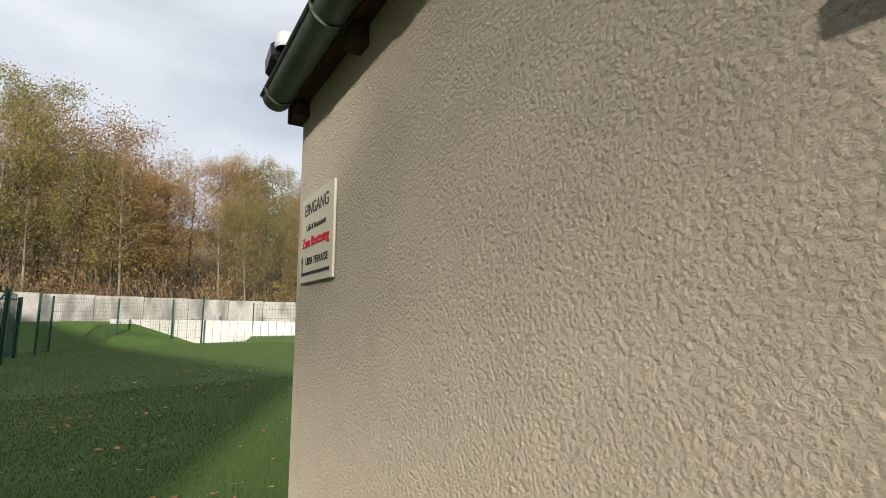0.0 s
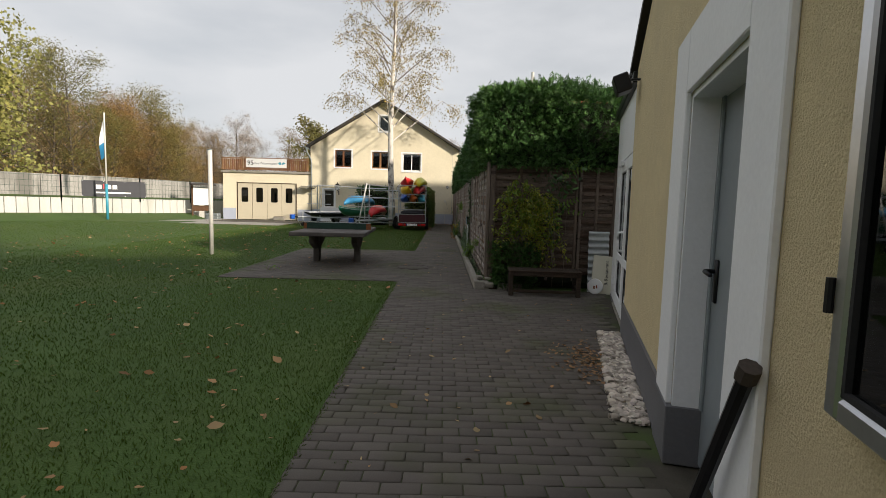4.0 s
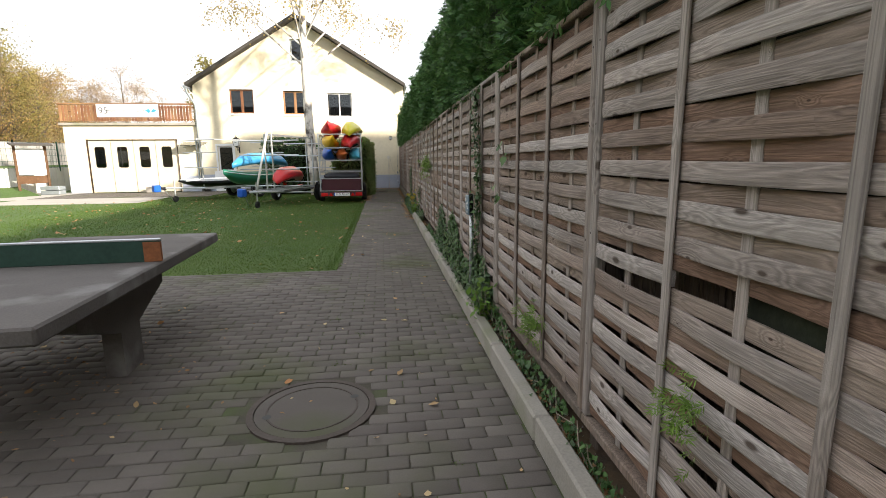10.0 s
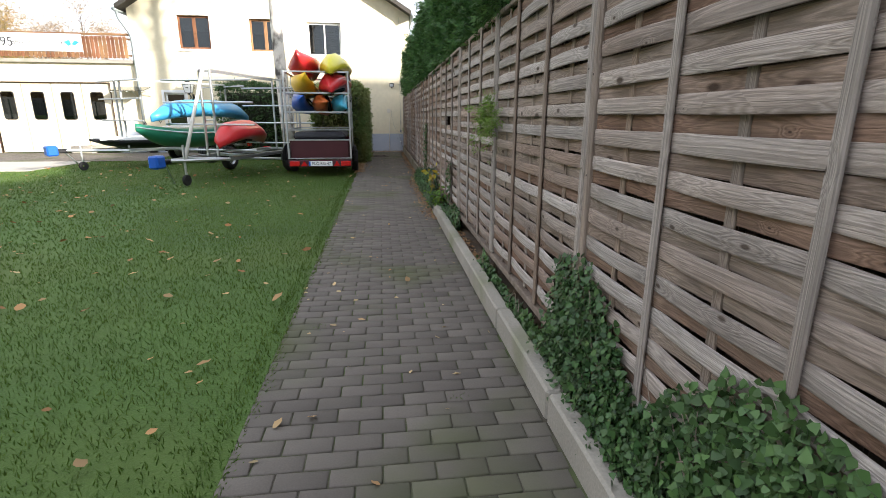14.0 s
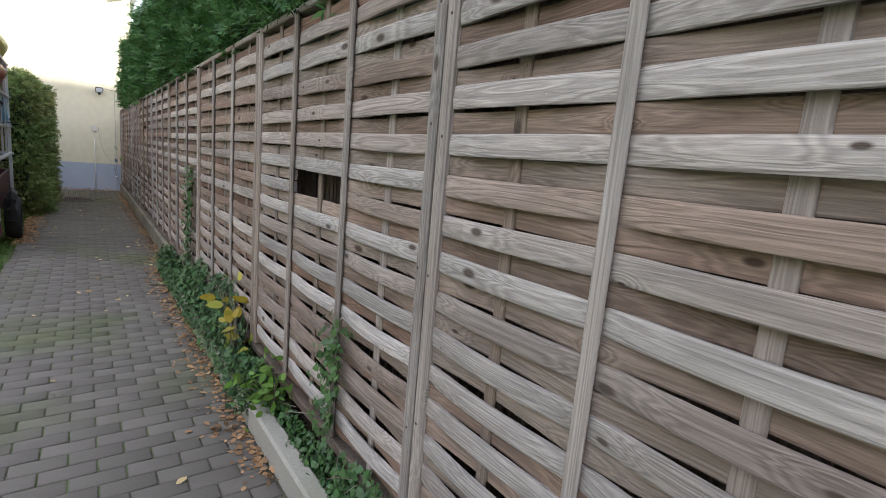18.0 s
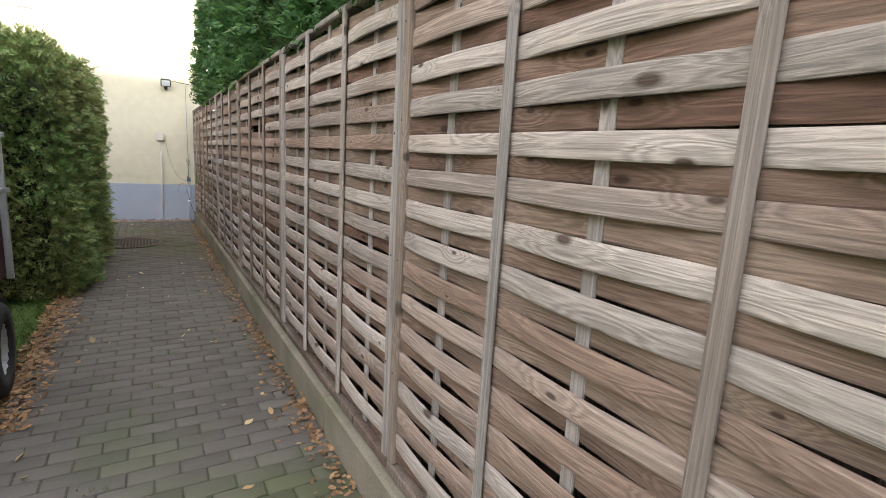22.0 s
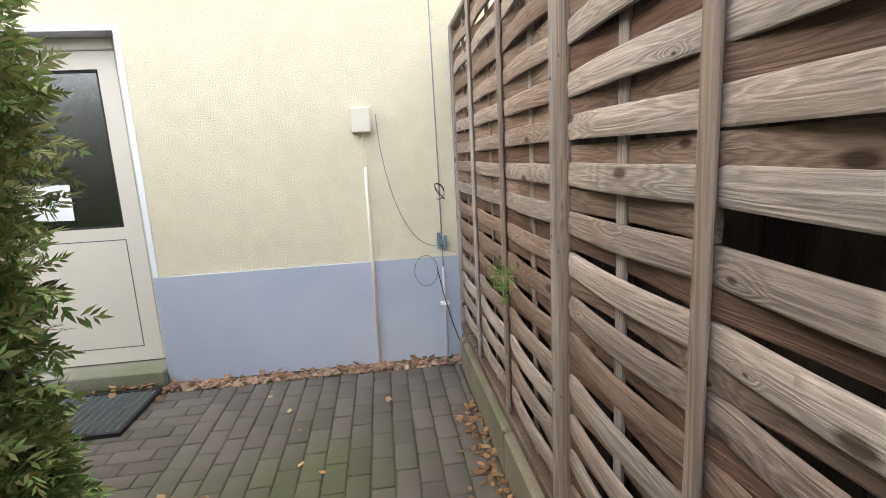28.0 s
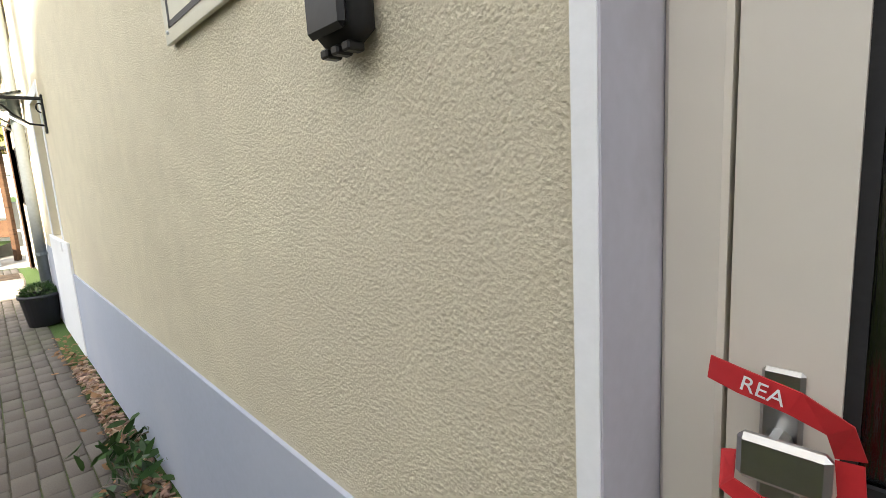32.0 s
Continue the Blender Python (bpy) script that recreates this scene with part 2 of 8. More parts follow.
    hash_ = n.new("ShaderNodeMath")
    hash_.operation = "MULTIPLY"
    hash_.inputs[1].default_value = 23.7
    frac = n.new("ShaderNodeMath")
    frac.operation = "FRACT"
    l.new(inf.outputs["Random"], hash_.inputs[0]), l.new(hash_.outputs[0], frac.inputs[0])
    pr_ = n.new("ShaderNodeMapRange")
    pr_.inputs[3].default_value, pr_.inputs[4].default_value = 0.8, 1.18
    l.new(frac.outputs[0], pr_.inputs[0])
    tone = n.new("ShaderNodeMath")
    tone.operation = "MULTIPLY"
    l.new(br.outputs[0], tone.inputs[0]), l.new(pr_.outputs[0], tone.inputs[1])
    val = n.new("ShaderNodeMath")
    val.operation = "MULTIPLY"
    l.new(mul.outputs[0], val.inputs[0]), l.new(tone.outputs[0], val.inputs[1])
    hs = n.new("ShaderNodeHueSaturation")
    l.new(c1.outputs[2], hs.inputs["Color"]), l.new(val.outputs[0], hs.inputs["Value"])
    c2 = n.new("ShaderNodeMix")
    c2.data_type = "RGBA"
    c2.inputs[7].default_value = (*[c * 0.28 for c in brown], 1)
    l.new(hs.outputs[0], c2.inputs[6]), l.new(kr.outputs[0], c2.inputs[0])
    l.new(c2.outputs[2], bsdf.inputs["Base Color"])
    bp = n.new("ShaderNodeBump")
    bp.inputs["Strength"].default_value, bp.inputs["Distance"].default_value = 0.7, 0.004
    l.new(mul.outputs[0], bp.inputs["Height"])
    l.new(bp.outputs["Normal"], bsdf.inputs["Normal"])
    bsdf.inputs["Specular IOR Level"].default_value = 0.25
    return m


def leaf(name, base, other, rough=0.55, through_light=0.25, vary=0.35):
    """Foliage: two colours mixed by leaf, some light through the blade."""
    m = bpy.data.materials.new(name)
    m.use_nodes = True
    nt = m.node_tree
    n, l = nt.nodes, nt.links
    bsdf = n["Principled BSDF"]
    geo = n.new("ShaderNodeNewGeometry")
    inf = n.new("ShaderNodeObjectInfo")
    co = n.new("ShaderNodeTexCoord")
    big = n.new("ShaderNodeTexNoise")
    big.inputs["Scale"].default_value = 0.9
    l.new(co.outputs["Object"], big.inputs["Vector"])
    s = n.new("ShaderNodeMath")
    s.operation = "MULTIPLY_ADD"
    s.inputs[1].default_value = 0.55
    l.new(geo.outputs["Random Per Island"], s.inputs[0]), l.new(big.outputs["Fac"], s.inputs[2])
    s2 = n.new("ShaderNodeMath")
    s2.operation = "MULTIPLY_ADD"
    s2.inputs[1].default_value = 0.35
    l.new(inf.outputs["Random"], s2.inputs[0]), l.new(s.outputs[0], s2.inputs[2])
    r = n.new("ShaderNodeMapRange")
    r.inputs[1].default_value, r.inputs[2].default_value = 0.55, 1.25
    l.new(s2.outputs[0], r.inputs[0])
    mx = n.new("ShaderNodeMix")
    mx.data_type = "RGBA"
    mx.inputs[6].default_value, mx.inputs[7].default_value = (*base, 1), (*other, 1)
    l.new(r.outputs[0], mx.inputs[0])
    hs = n.new("ShaderNodeHueSaturation")
    v = n.new("ShaderNodeMath")
    v.operation = "FRACT"
    v2 = n.new("ShaderNodeMath")
    v2.operation = "MULTIPLY"
    v2.inputs[1].default_value = 7.31
    l.new(geo.outputs["Random Per Island"], v2.inputs[0]), l.new(v2.outputs[0], v.inputs[0])
    vr = n.new("ShaderNodeMapRange")
    vr.inputs[3].default_value, vr.inputs[4].default_value = 1 - vary, 1 + vary
    l.new(v.outputs[0], vr.inputs[0]), l.new(vr.outputs[0], hs.inputs["Value"]), l.new(mx.outputs[2], hs.inputs["Color"])
    l.new(hs.outputs[0], bsdf.inputs["Base Color"])
    bsdf.inputs["Roughness"].default_value = rough
    bsdf.inputs["Specular IOR Level"].default_value = 0.3
    tr = n.new("ShaderNodeBsdfTranslucent")
    l.new(hs.outputs[0], tr.inputs["Color"])
    ms = n.new("ShaderNodeMixShader")
    ms.inputs[0].default_value = through_light
    l.new(bsdf.outputs[0], ms.inputs[1]), l.new(tr.outputs[0], ms.inputs[2])
    l.new(ms.outputs[0], n["Material Output"].inputs["Surface"])
    return m


def glass(name, tint=(0.6, 0.65, 0.65), rough=0.02, clear=0.35, ripple=0.0, ior=1.7):
    """A window pane: mirror-like gloss over a see-through tint."""
    m = bpy.data.materials.new(name)
    m.use_nodes = True
    nt = m.node_tree
    n, l = nt.nodes, nt.links
    n.remove(n["Principled BSDF"])
    g, t, fr, ms = n.new("ShaderNodeBsdfGlossy"), n.new("ShaderNodeBsdfTransparent"), n.new("ShaderNodeFresnel"), n.new("ShaderNodeMixShader")
    g.inputs["Roughness"].default_value = rough
    g.inputs["Color"].default_value = (0.9, 0.93, 0.95, 1)
    t.inputs["Color"].default_value = (*[c * clear for c in tint], 1)
    fr.inputs["IOR"].default_value = ior
    l.new(fr.outputs[0], ms.inputs[0]), l.new(t.outputs[0], ms.inputs[1]), l.new(g.outputs[0], ms.inputs[2])
    l.new(ms.outputs[0], n["Material Output"].inputs["Surface"])
    if ripple:
        co, mp, w, bp = n.new("ShaderNodeTexCoord"), n.new("ShaderNodeMapping"), n.new("ShaderNodeTexNoise"), n.new("ShaderNodeBump")
        mp.inputs["Scale"].default_value = (1, 1, 0.1)
        w.inputs["Scale"].default_value, w.inputs["Detail"].default_value = 140, 5
        bp.inputs["Strength"].default_value, bp.inputs["Distance"].default_value = ripple, 0.006
        l.new(co.outputs["Object"], mp.inputs[0]), l.new(mp.outputs[0], w.inputs[0]), l.new(w.outputs["Fac"], bp.inputs["Height"])
        l.new(bp.outputs[0], g.inputs["Normal"]), l.new(bp.outputs[0], fr.inputs["Normal"])
    return m

# ---- mesh helpers ----
class MB:
    """Gathers vertices and faces for one mesh."""

    def __init__(self):
        self.v, self.f = [], []

    def add(self, v, f):
        k = len(self.v)
        self.v += [tuple(p) for p in v]
        self.f += [tuple(i + k for i in q) for q in f]
        return self

    def box(self, x0, y0, z0, x1, y1, z1, m=None):
        v = [(x, y, z) for x in (x0, x1) for y in (y0, y1) for z in (z0, z1)]
        f = [(0, 1, 3, 2), (4, 6, 7, 5), (0, 4, 5, 1), (2, 3, 7, 6), (0, 2, 6, 4), (1, 5, 7, 3)]
        return self.add([m @ Vector(p) for p in v] if m else v, f)

    def cbox(self, x0, y0, z0, x1, y1, z1, b=0.01, m=None):
        """A box with chamfered edges."""
        lo, hi = (x0, y0, z0), (x1, y1, z1)
        b = min(b, *[(h - l) * 0.49 for l, h in zip(lo, hi)])
        v, at = [], {}
        for sx in (0, 1):
            for sy in (0, 1):
                for sz in (0, 1):
                    s = (sx, sy, sz)
                    for ax in range(3):
                        p = [(hi[k] if s[k] else lo[k]) if k == ax else (hi[k] - b if s[k] else lo[k] + b) for k in range(3)]
                        at[s, ax] = len(v)
                        v.append(p)
        f = []
        for ax in range(3):
            o = [k for k in range(3) if k != ax]
            for side in (0, 1):
                q = []
                for a, c in ((0, 0), (1, 0), (1, 1), (0, 1)):
                    s = [0, 0, 0]
                    s[ax], s[o[0]], s[o[1]] = side, a, c
                    q.append(at[tuple(s), ax])
                f.append(q)
            for a in (0, 1):
                for c in (0, 1):
                    s0, s1 = [0, 0, 0], [0, 0, 0]
                    s0[o[0]] = s1[o[0]] = a
                    s0[o[1]] = s1[o[1]] = c
                    s1[ax] = 1
                    s0, s1 = tuple(s0), tuple(s1)
                    f.append((at[s0, o[0]], at[s1, o[0]], at[s1, o[1]], at[s0, o[1]]))
        for sx in (0, 1):
            for sy in (0, 1):
                for sz in (0, 1):
                    f.append([at[(sx, sy, sz), k] for k in range(3)])
        return self.add([m @ Vector(p) for p in v] if m else v, f)

    def tube(self, pts, r, n=8, r1=None, cap=True):
        pts = [Vector(p) for p in pts]
        rings = []
        for i, p in enumerate(pts):
            d = (pts[min(i + 1, len(pts) - 1)] - pts[max(i - 1, 0)]).normalized()
            up = Vector((0, 0, 1)) if abs(d.z) < 0.9 else Vector((1, 0, 0))
            a = d.cross(up).normalized()
            b = d.cross(a)
            rad = r if r1 is None else r + (r1 - r) * i / max(1, len(pts) - 1)
            rings.append([p + (a * math.cos(2 * math.pi * k / n) + b * math.sin(2 * math.pi * k / n)) * rad for k in range(n)])
        v = [p for ring in rings for p in ring]
        f = [(i * n + k, i * n + (k + 1) % n, (i + 1) * n + (k + 1) % n, (i + 1) * n + k) for i in range(len(pts) - 1) for k in range(n)]
        if cap:
            f += [tuple(range(n))[::-1], tuple(range((len(pts) - 1) * n, len(pts) * n))]
        return self.add(v, f)

    def prism(self, pts, z0, z1, m=None):
        """An outline in x, y drawn up from z0 to z1."""
        n = len(pts)
        v = [(x, y, z0) for x, y in pts] + [(x, y, z1) for x, y in pts]
        f = [tuple(range(n))[::-1], tuple(range(n, 2 * n))] + [(i, (i + 1) % n, n + (i + 1) % n, n + i) for i in range(n)]
        return self.add([m @ Vector(p) for p in v] if m else v, f)

    def lathe(self, prof, n=20, m=None):
        v = [(r * math.cos(2 * math.pi * k / n), r * math.sin(2 * math.pi * k / n), z) for r, z in prof for k in range(n)]
        f = [(i * n + k, i * n + (k + 1) % n, (i + 1) * n + (k + 1) % n, (i + 1) * n + k) for i in range(len(prof) - 1) for k in range(n)]
        return self.add([m @ Vector(p) for p in v] if m else v, f)

    def weld(self):
        """Joins corners that fall together."""
        seen, at, v = {}, [], []
        for p in self.v:
            k = tuple(round(c, 4) for c in p)
            if k not in seen:
                seen[k] = len(v)
                v.append(p)
            at.append(seen[k])
        self.v, self.f = v, [tuple(at[i] for i in q) for q in self.f]
        return self

    def mesh(self, name, mat=None, smooth=False):
        me = bpy.data.meshes.new(name)
        me.from_pydata(self.v, [], self.f)
        bm = bmesh.new()
        bm.from_mesh(me)
        bmesh.ops.recalc_face_normals(bm, faces=bm.faces)
        bm.to_mesh(me)
        bm.free()
        if smooth:
            me.polygons.foreach_set("use_smooth", [True] * len(me.polygons))
        if mat:
            me.materials.append(mat)
        return me


def part(name, mb, material, parent=None, label="", smooth=False):
    """One mesh object under a thing or a part; parents stand at the world's origin unless moved."""
    ob = new(name, mb.mesh(name, material, smooth) if isinstance(mb, MB) else mb)
    if not isinstance(mb, MB) and material and not mb.materials:
        mb.materials.append(material)
    if parent:
        ob.parent = parent
    return tagged(ob, label)


def thing(name, label, category, x=0, y=0, z=0, rz=0, group="", kind=""):
    """An Empty at the base of a thing."""
    ob = new(name)
    ob.matrix_basis = pose(x, y, z, 0, 0, rz)
    ob.empty_display_size = 0.1
    return tagged(ob, label, category, group, kind)


def struct(name, mb, mat, label="", category="", smooth=False):
    return tagged(part(name, mb, mat, None, "", smooth), label, category, "", "structure")


def flat_mesh(name, verts, faces, mat, smooth=False):
    """A mesh straight from arrays, for foliage and the like."""
    me = bpy.data.meshes.new(name)
    nv, nf, k = len(verts), len(faces), faces.shape[1]
    me.vertices.add(nv)
    me.vertices.foreach_set("co", np.asarray(verts, np.float32).ravel())
    me.loops.add(nf * k)
    me.loops.foreach_set("vertex_index", np.asarray(faces, np.int32).ravel())
    me.polygons.add(nf)
    me.polygons.foreach_set("loop_start", np.arange(0, nf * k, k, dtype=np.int32))
    me.polygons.foreach_set("loop_total", np.full(nf, k, np.int32))
    me.update(calc_edges=True)
    me.validate()
    if mat:
        me.materials.append(mat)
    return me


def blades(rng, base, along, side, length, width, bend=0.0):
    """Leaf shapes (four corners each): rows of base, the way along, the way across."""
    tip = base + along * length[:, None]
    mid = base + along * (length * 0.45)[:, None]
    nrm = np.cross(along, side)
    mid = mid + nrm * (bend * length)[:, None] if np.ndim(bend) else mid
    v = np.stack([base, mid + side * (width / 2)[:, None], tip, mid - side * (width / 2)[:, None]], 1).reshape(-1, 3)
    f = np.arange(len(base) * 4).reshape(-1, 4)
    return v, f


def unit(a):
    return a / np.maximum(np.linalg.norm(a, axis=-1, keepdims=True), 1e-9)


def writing(name, body, size, m, mat, parent, label="", depth=0.001, align="CENTER", squeeze=1.0):
    """Letters of the built-in font as one mesh."""
    cu = bpy.data.curves.new(name, "FONT")
    cu.body, cu.size, cu.extrude, cu.align_x, cu.align_y = body, size, depth, align, "CENTER"
    tmp = bpy.data.objects.new("letters", cu)
    scene.collection.objects.link(tmp)
    dg = bpy.context.evaluated_depsgraph_get()
    me = bpy.data.meshes.new_from_object(tmp.evaluated_get(dg))
    bpy.data.objects.remove(tmp)
    me.transform(m @ Matrix.Diagonal((squeeze, 1, 1, 1)))
    me.materials.clear()
    me.materials.append(mat)
    ob = new(name, me)
    ob.parent = parent
    return tagged(ob, label)


# Poses for what hangs on walls: facing -y, facing -x, facing +x.
def on_south(x, y, z):
    return pose(x, y, z, 90, 0, 0)


def on_west(x, y, z):
    return pose(x, y, z, 90, 0, -90)


def leaf_shapes(pts, along, across, length, width, lobes=(0.36, 0.5, 0.34)):
    """Pointed leaves with a raised midrib curve: eight corners each."""
    m = len(pts)
    nn = np.cross(across, along)
    a, b, c = lobes
    ts = np.array([(0, 0, 0), (0.14, a, 0.05), (0.42, b, 0.10), (0.75, c, 0.06), (1.0, 0, -0.05), (0.75, -c, 0.06), (0.42, -b, 0.10), (0.14, -a, 0.05)])
    v = pts[:, None] + along[:, None] * (ts[:, 0] * length[:, None])[..., None] + across[:, None] * (ts[:, 1] * width[:, None])[..., None] + nn[:, None] * (ts[:, 2] * length[:, None])[..., None]
    return v.reshape(-1, 3), np.arange(m * 8).reshape(-1, 8)

M_ROUGH = render_coat("roughcast_cream", (0.64, 0.56, 0.445), 70, 0.032, (0.58, 0.50, 0.40))
M_ROUGHY = render_coat("roughcast_yellow", (0.72, 0.60, 0.36), 85, 0.012, (0.64, 0.53, 0.33))
M_HOUSE = render_coat("house_plaster", (0.72, 0.65, 0.49), 125, 0.007, (0.67, 0.60, 0.46))
M_BLUE = shade("plinth_blue_grey", (0.40, 0.44, 0.54), 0.75, vary=0.05, scale=1.5, fine=40, bump=0.1, second=(0.45, 0.48, 0.56), second_scale=0.8)
M_PLINTH = shade("plinth_dark_grey", (0.13, 0.13, 0.14), 0.8, vary=0.1, scale=3, fine=60)
M_WHITE = shade("white_paint", (0.84, 0.85, 0.86), 0.55, vary=0.04, scale=2, fine=30, bump=0.05)
M_SURR = shade("white_surround", (0.78, 0.79, 0.81), 0.8, vary=0.05, scale=2, fine=50, bump=0.15)
M_LILAC = shade("pale_lilac_reveal", (0.50, 0.49, 0.55), 0.75, vary=0.05, scale=2, fine=50, bump=0.12, second=(0.36, 0.35, 0.38), second_scale=2.5, second_amount=0.1)
M_CREAMP = shade("cream_plastic", (0.66, 0.61, 0.53), 0.4, vary=0.03, scale=1, fine=10, bump=0.02)
M_GREY = shade("grey_door_paint", (0.23, 0.26, 0.28), 0.45, vary=0.05, scale=2, fine=20, bump=0.03)
M_ALU = shade("aluminium", (0.55, 0.57, 0.60), 0.35, 1.0, vary=0.06, scale=4, fine=80, bump=0.03)
M_GALV = shade("galvanised_steel", (0.46, 0.48, 0.50), 0.42, 0.85, vary=0.14, scale=9, fine=60, bump=0.05)
M_ZINC = shade("zinc_grey", (0.27, 0.30, 0.31), 0.5, 0.6, vary=0.12, scale=3, fine=40, bump=0.05)
M_GREENZ = shade("gutter_green_grey", (0.10, 0.13, 0.11), 0.5, 0.3, vary=0.15, scale=4, fine=40, bump=0.06)
M_BLACK = shade("black_metal", (0.012, 0.012, 0.014), 0.4, 0.2, vary=0.2, scale=8, fine=50, bump=0.04)
M_RUBBER = shade("black_rubber", (0.018, 0.018, 0.019), 0.8, vary=0.2, scale=8, fine=90, bump=0.15)
M_DARKWOOD = wood("dark_stained_wood", (0.045, 0.036, 0.03), (0.06, 0.04, 0.028), "X")
M_BROWNWOOD = wood("brown_stained_wood", (0.10, 0.055, 0.03), (0.08, 0.04, 0.02), "Y")
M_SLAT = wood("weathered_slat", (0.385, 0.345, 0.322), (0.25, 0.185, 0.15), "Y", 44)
M_SLATX = wood("weathered_slat_across", (0.15, 0.115, 0.095), (0.10, 0.065, 0.05), "X", 40)
M_LATH = wood("weathered_lath", (0.34, 0.30, 0.275), (0.25, 0.19, 0.15), "Z", 44)
M_LATHD = wood("weathered_lath_dark", (0.18, 0.145, 0.12), (0.13, 0.09, 0.07), "Z", 40)
M_BALC = wood("balcony_board", (0.19, 0.085, 0.045), (0.28, 0.16, 0.08), "Z", 20)
M_REED = shade("reed_mat", (0.10, 0.075, 0.055), 0.9, vary=0.4, scale=20, fine=120, bump=0.4, stretch=(1, 1, 0.05))
M_PAVER = shade("concrete_paver", (0.104, 0.091, 0.081), 0.88, vary=0.16, scale=3, fine=140, bump=0.35, per_object=0.15, second=(0.078, 0.082, 0.045), second_scale=0.9, second_amount=0.38, bump_dist=0.004)
M_PAVERJ = shade("concrete_paver_field", (0.104, 0.091, 0.081), 0.88, vary=0.16, scale=3, fine=140, bump=0.35, island=0.15, second=(0.078, 0.082, 0.045), second_scale=0.9, second_amount=0.38, bump_dist=0.004)
M_JOINT = shade("joint_sand", (0.062, 0.055, 0.042), 0.95, vary=0.35, scale=8, fine=150, bump=0.4, second=(0.06, 0.085, 0.025), second_scale=1.4, second_amount=0.55)
M_CONC = shade("concrete", (0.27, 0.25, 0.22), 0.9, vary=0.2, scale=3, fine=80, bump=0.35, second=(0.16, 0.17, 0.10), second_scale=1.1, second_amount=0.35)
M_TABLE = shade("table_concrete", (0.088, 0.078, 0.073), 0.85, vary=0.22, scale=4, fine=90, bump=0.35, second=(0.18, 0.17, 0.165), second_scale=2.5, second_amount=0.25)
M_WALLW = shade("retaining_wall_white", (0.55, 0.54, 0.51), 0.85, vary=0.1, scale=0.8, fine=20, bump=0.2, second=(0.42, 0.42, 0.38), second_scale=0.5, second_amount=0.25, stretch=(1, 1, 0.3))
M_WALLG = shade("flood_wall_concrete", (0.33, 0.32, 0.30), 0.9, vary=0.3, scale=1.6, fine=20, bump=0.2, second=(0.17, 0.165, 0.15), second_scale=1.1, second_amount=0.5, stretch=(1, 1, 0.3))
M_SOIL = shade("soil_litter", (0.07, 0.05, 0.036), 0.95, vary=0.4, scale=6, fine=70, bump=0.6, second=(0.13, 0.085, 0.05), second_scale=4, second_amount=0.5, bump_dist=0.02)
M_GRASSG = shade("lawn_ground", (0.05, 0.096, 0.016), 0.9, vary=0.28, scale=0.6, fine=90, bump=0.6, second=(0.066, 0.104, 0.02), second_scale=0.35, second_amount=0.5, bump_dist=0.03)
M_GRASS = leaf("grass_blade", (0.052, 0.106, 0.013), (0.082, 0.128, 0.020), 0.6, 0.35, 0.18)
M_THUJA = leaf("thuja_spray", (0.034, 0.098, 0.026), (0.085, 0.165, 0.04), 0.6, 0.15, 0.45)
M_THUJAB = leaf("thuja_spray_bronzed", (0.10, 0.225, 0.058), (0.25, 0.23, 0.085), 0.6, 0.15, 0.45)
# Near-black hedge core: the shade between the sprays is put into its colour.
M_CORE = shade("hedge_inside_shade", (0.018, 0.022, 0.012), 0.95, vary=0.4, scale=5, fine=40, bump=0.5)
M_BARK = shade("bark", (0.10, 0.08, 0.06), 0.95, vary=0.35, scale=6, fine=40, bump=0.8, stretch=(1, 1, 0.25), bump_dist=0.02)
M_BIRCH = shade("birch_bark", (0.62, 0.58, 0.53), 0.8, vary=0.12, scale=3, fine=30, bump=0.4, second=(0.07, 0.06, 0.055), second_scale=3.2, second_amount=0.4, stretch=(1, 1, 0.7))
M_BIRCHL = leaf("birch_leaf", (0.30, 0.25, 0.09), (0.44, 0.31, 0.10), 0.6, 0.35)
M_LEAVES = [leaf("leaf_olive", (0.14, 0.14, 0.05), (0.23, 0.19, 0.055), 0.7, 0.3), leaf("leaf_rust", (0.25, 0.14, 0.06), (0.32, 0.20, 0.07), 0.7, 0.3),
            leaf("leaf_ochre", (0.28, 0.19, 0.065), (0.20, 0.17, 0.055), 0.7, 0.3), leaf("leaf_brown", (0.25, 0.18, 0.11), (0.33, 0.23, 0.12), 0.7, 0.3)]
M_WILLOW = leaf("willow_leaf", (0.26, 0.27, 0.085), (0.35, 0.32, 0.10), 0.7, 0.3)
M_TWIG = shade("twigs", (0.20, 0.165, 0.135), 0.95, vary=0.3, scale=4, fine=30, bump=0.2)
M_IVY = leaf("ivy_leaf", (0.025, 0.066, 0.02), (0.065, 0.125, 0.038), 0.4, 0.12, 0.4)
M_SHRUB = leaf("shrub_leaf", (0.125, 0.215, 0.03), (0.41, 0.345, 0.04), 0.45, 0.35, 0.35)
M_FALLEN = leaf("fallen_leaf", (0.42, 0.33, 0.18), (0.30, 0.14, 0.055), 0.75, 0.1, 0.4)
M_LITTER = leaf("leaf_litter", (0.22, 0.12, 0.06), (0.31, 0.19, 0.10), 0.8, 0.1, 0.4)
M_PEBBLE = shade("pale_pebble", (0.52, 0.46, 0.40), 0.7, vary=0.1, scale=8, fine=60, bump=0.2, island=0.4)
M_PEBBLER = shade("reddish_pebble", (0.36, 0.24, 0.17), 0.7, vary=0.1, scale=8, fine=60, bump=0.2, island=0.45)
M_IRON = shade("cast_iron", (0.075, 0.06, 0.052), 0.75, 0.3, vary=0.25, scale=5, fine=70, bump=0.3)
M_GLASS = glass("window_glass", clear=0.45)
M_GLASSD = glass("dark_glass", clear=0.12)
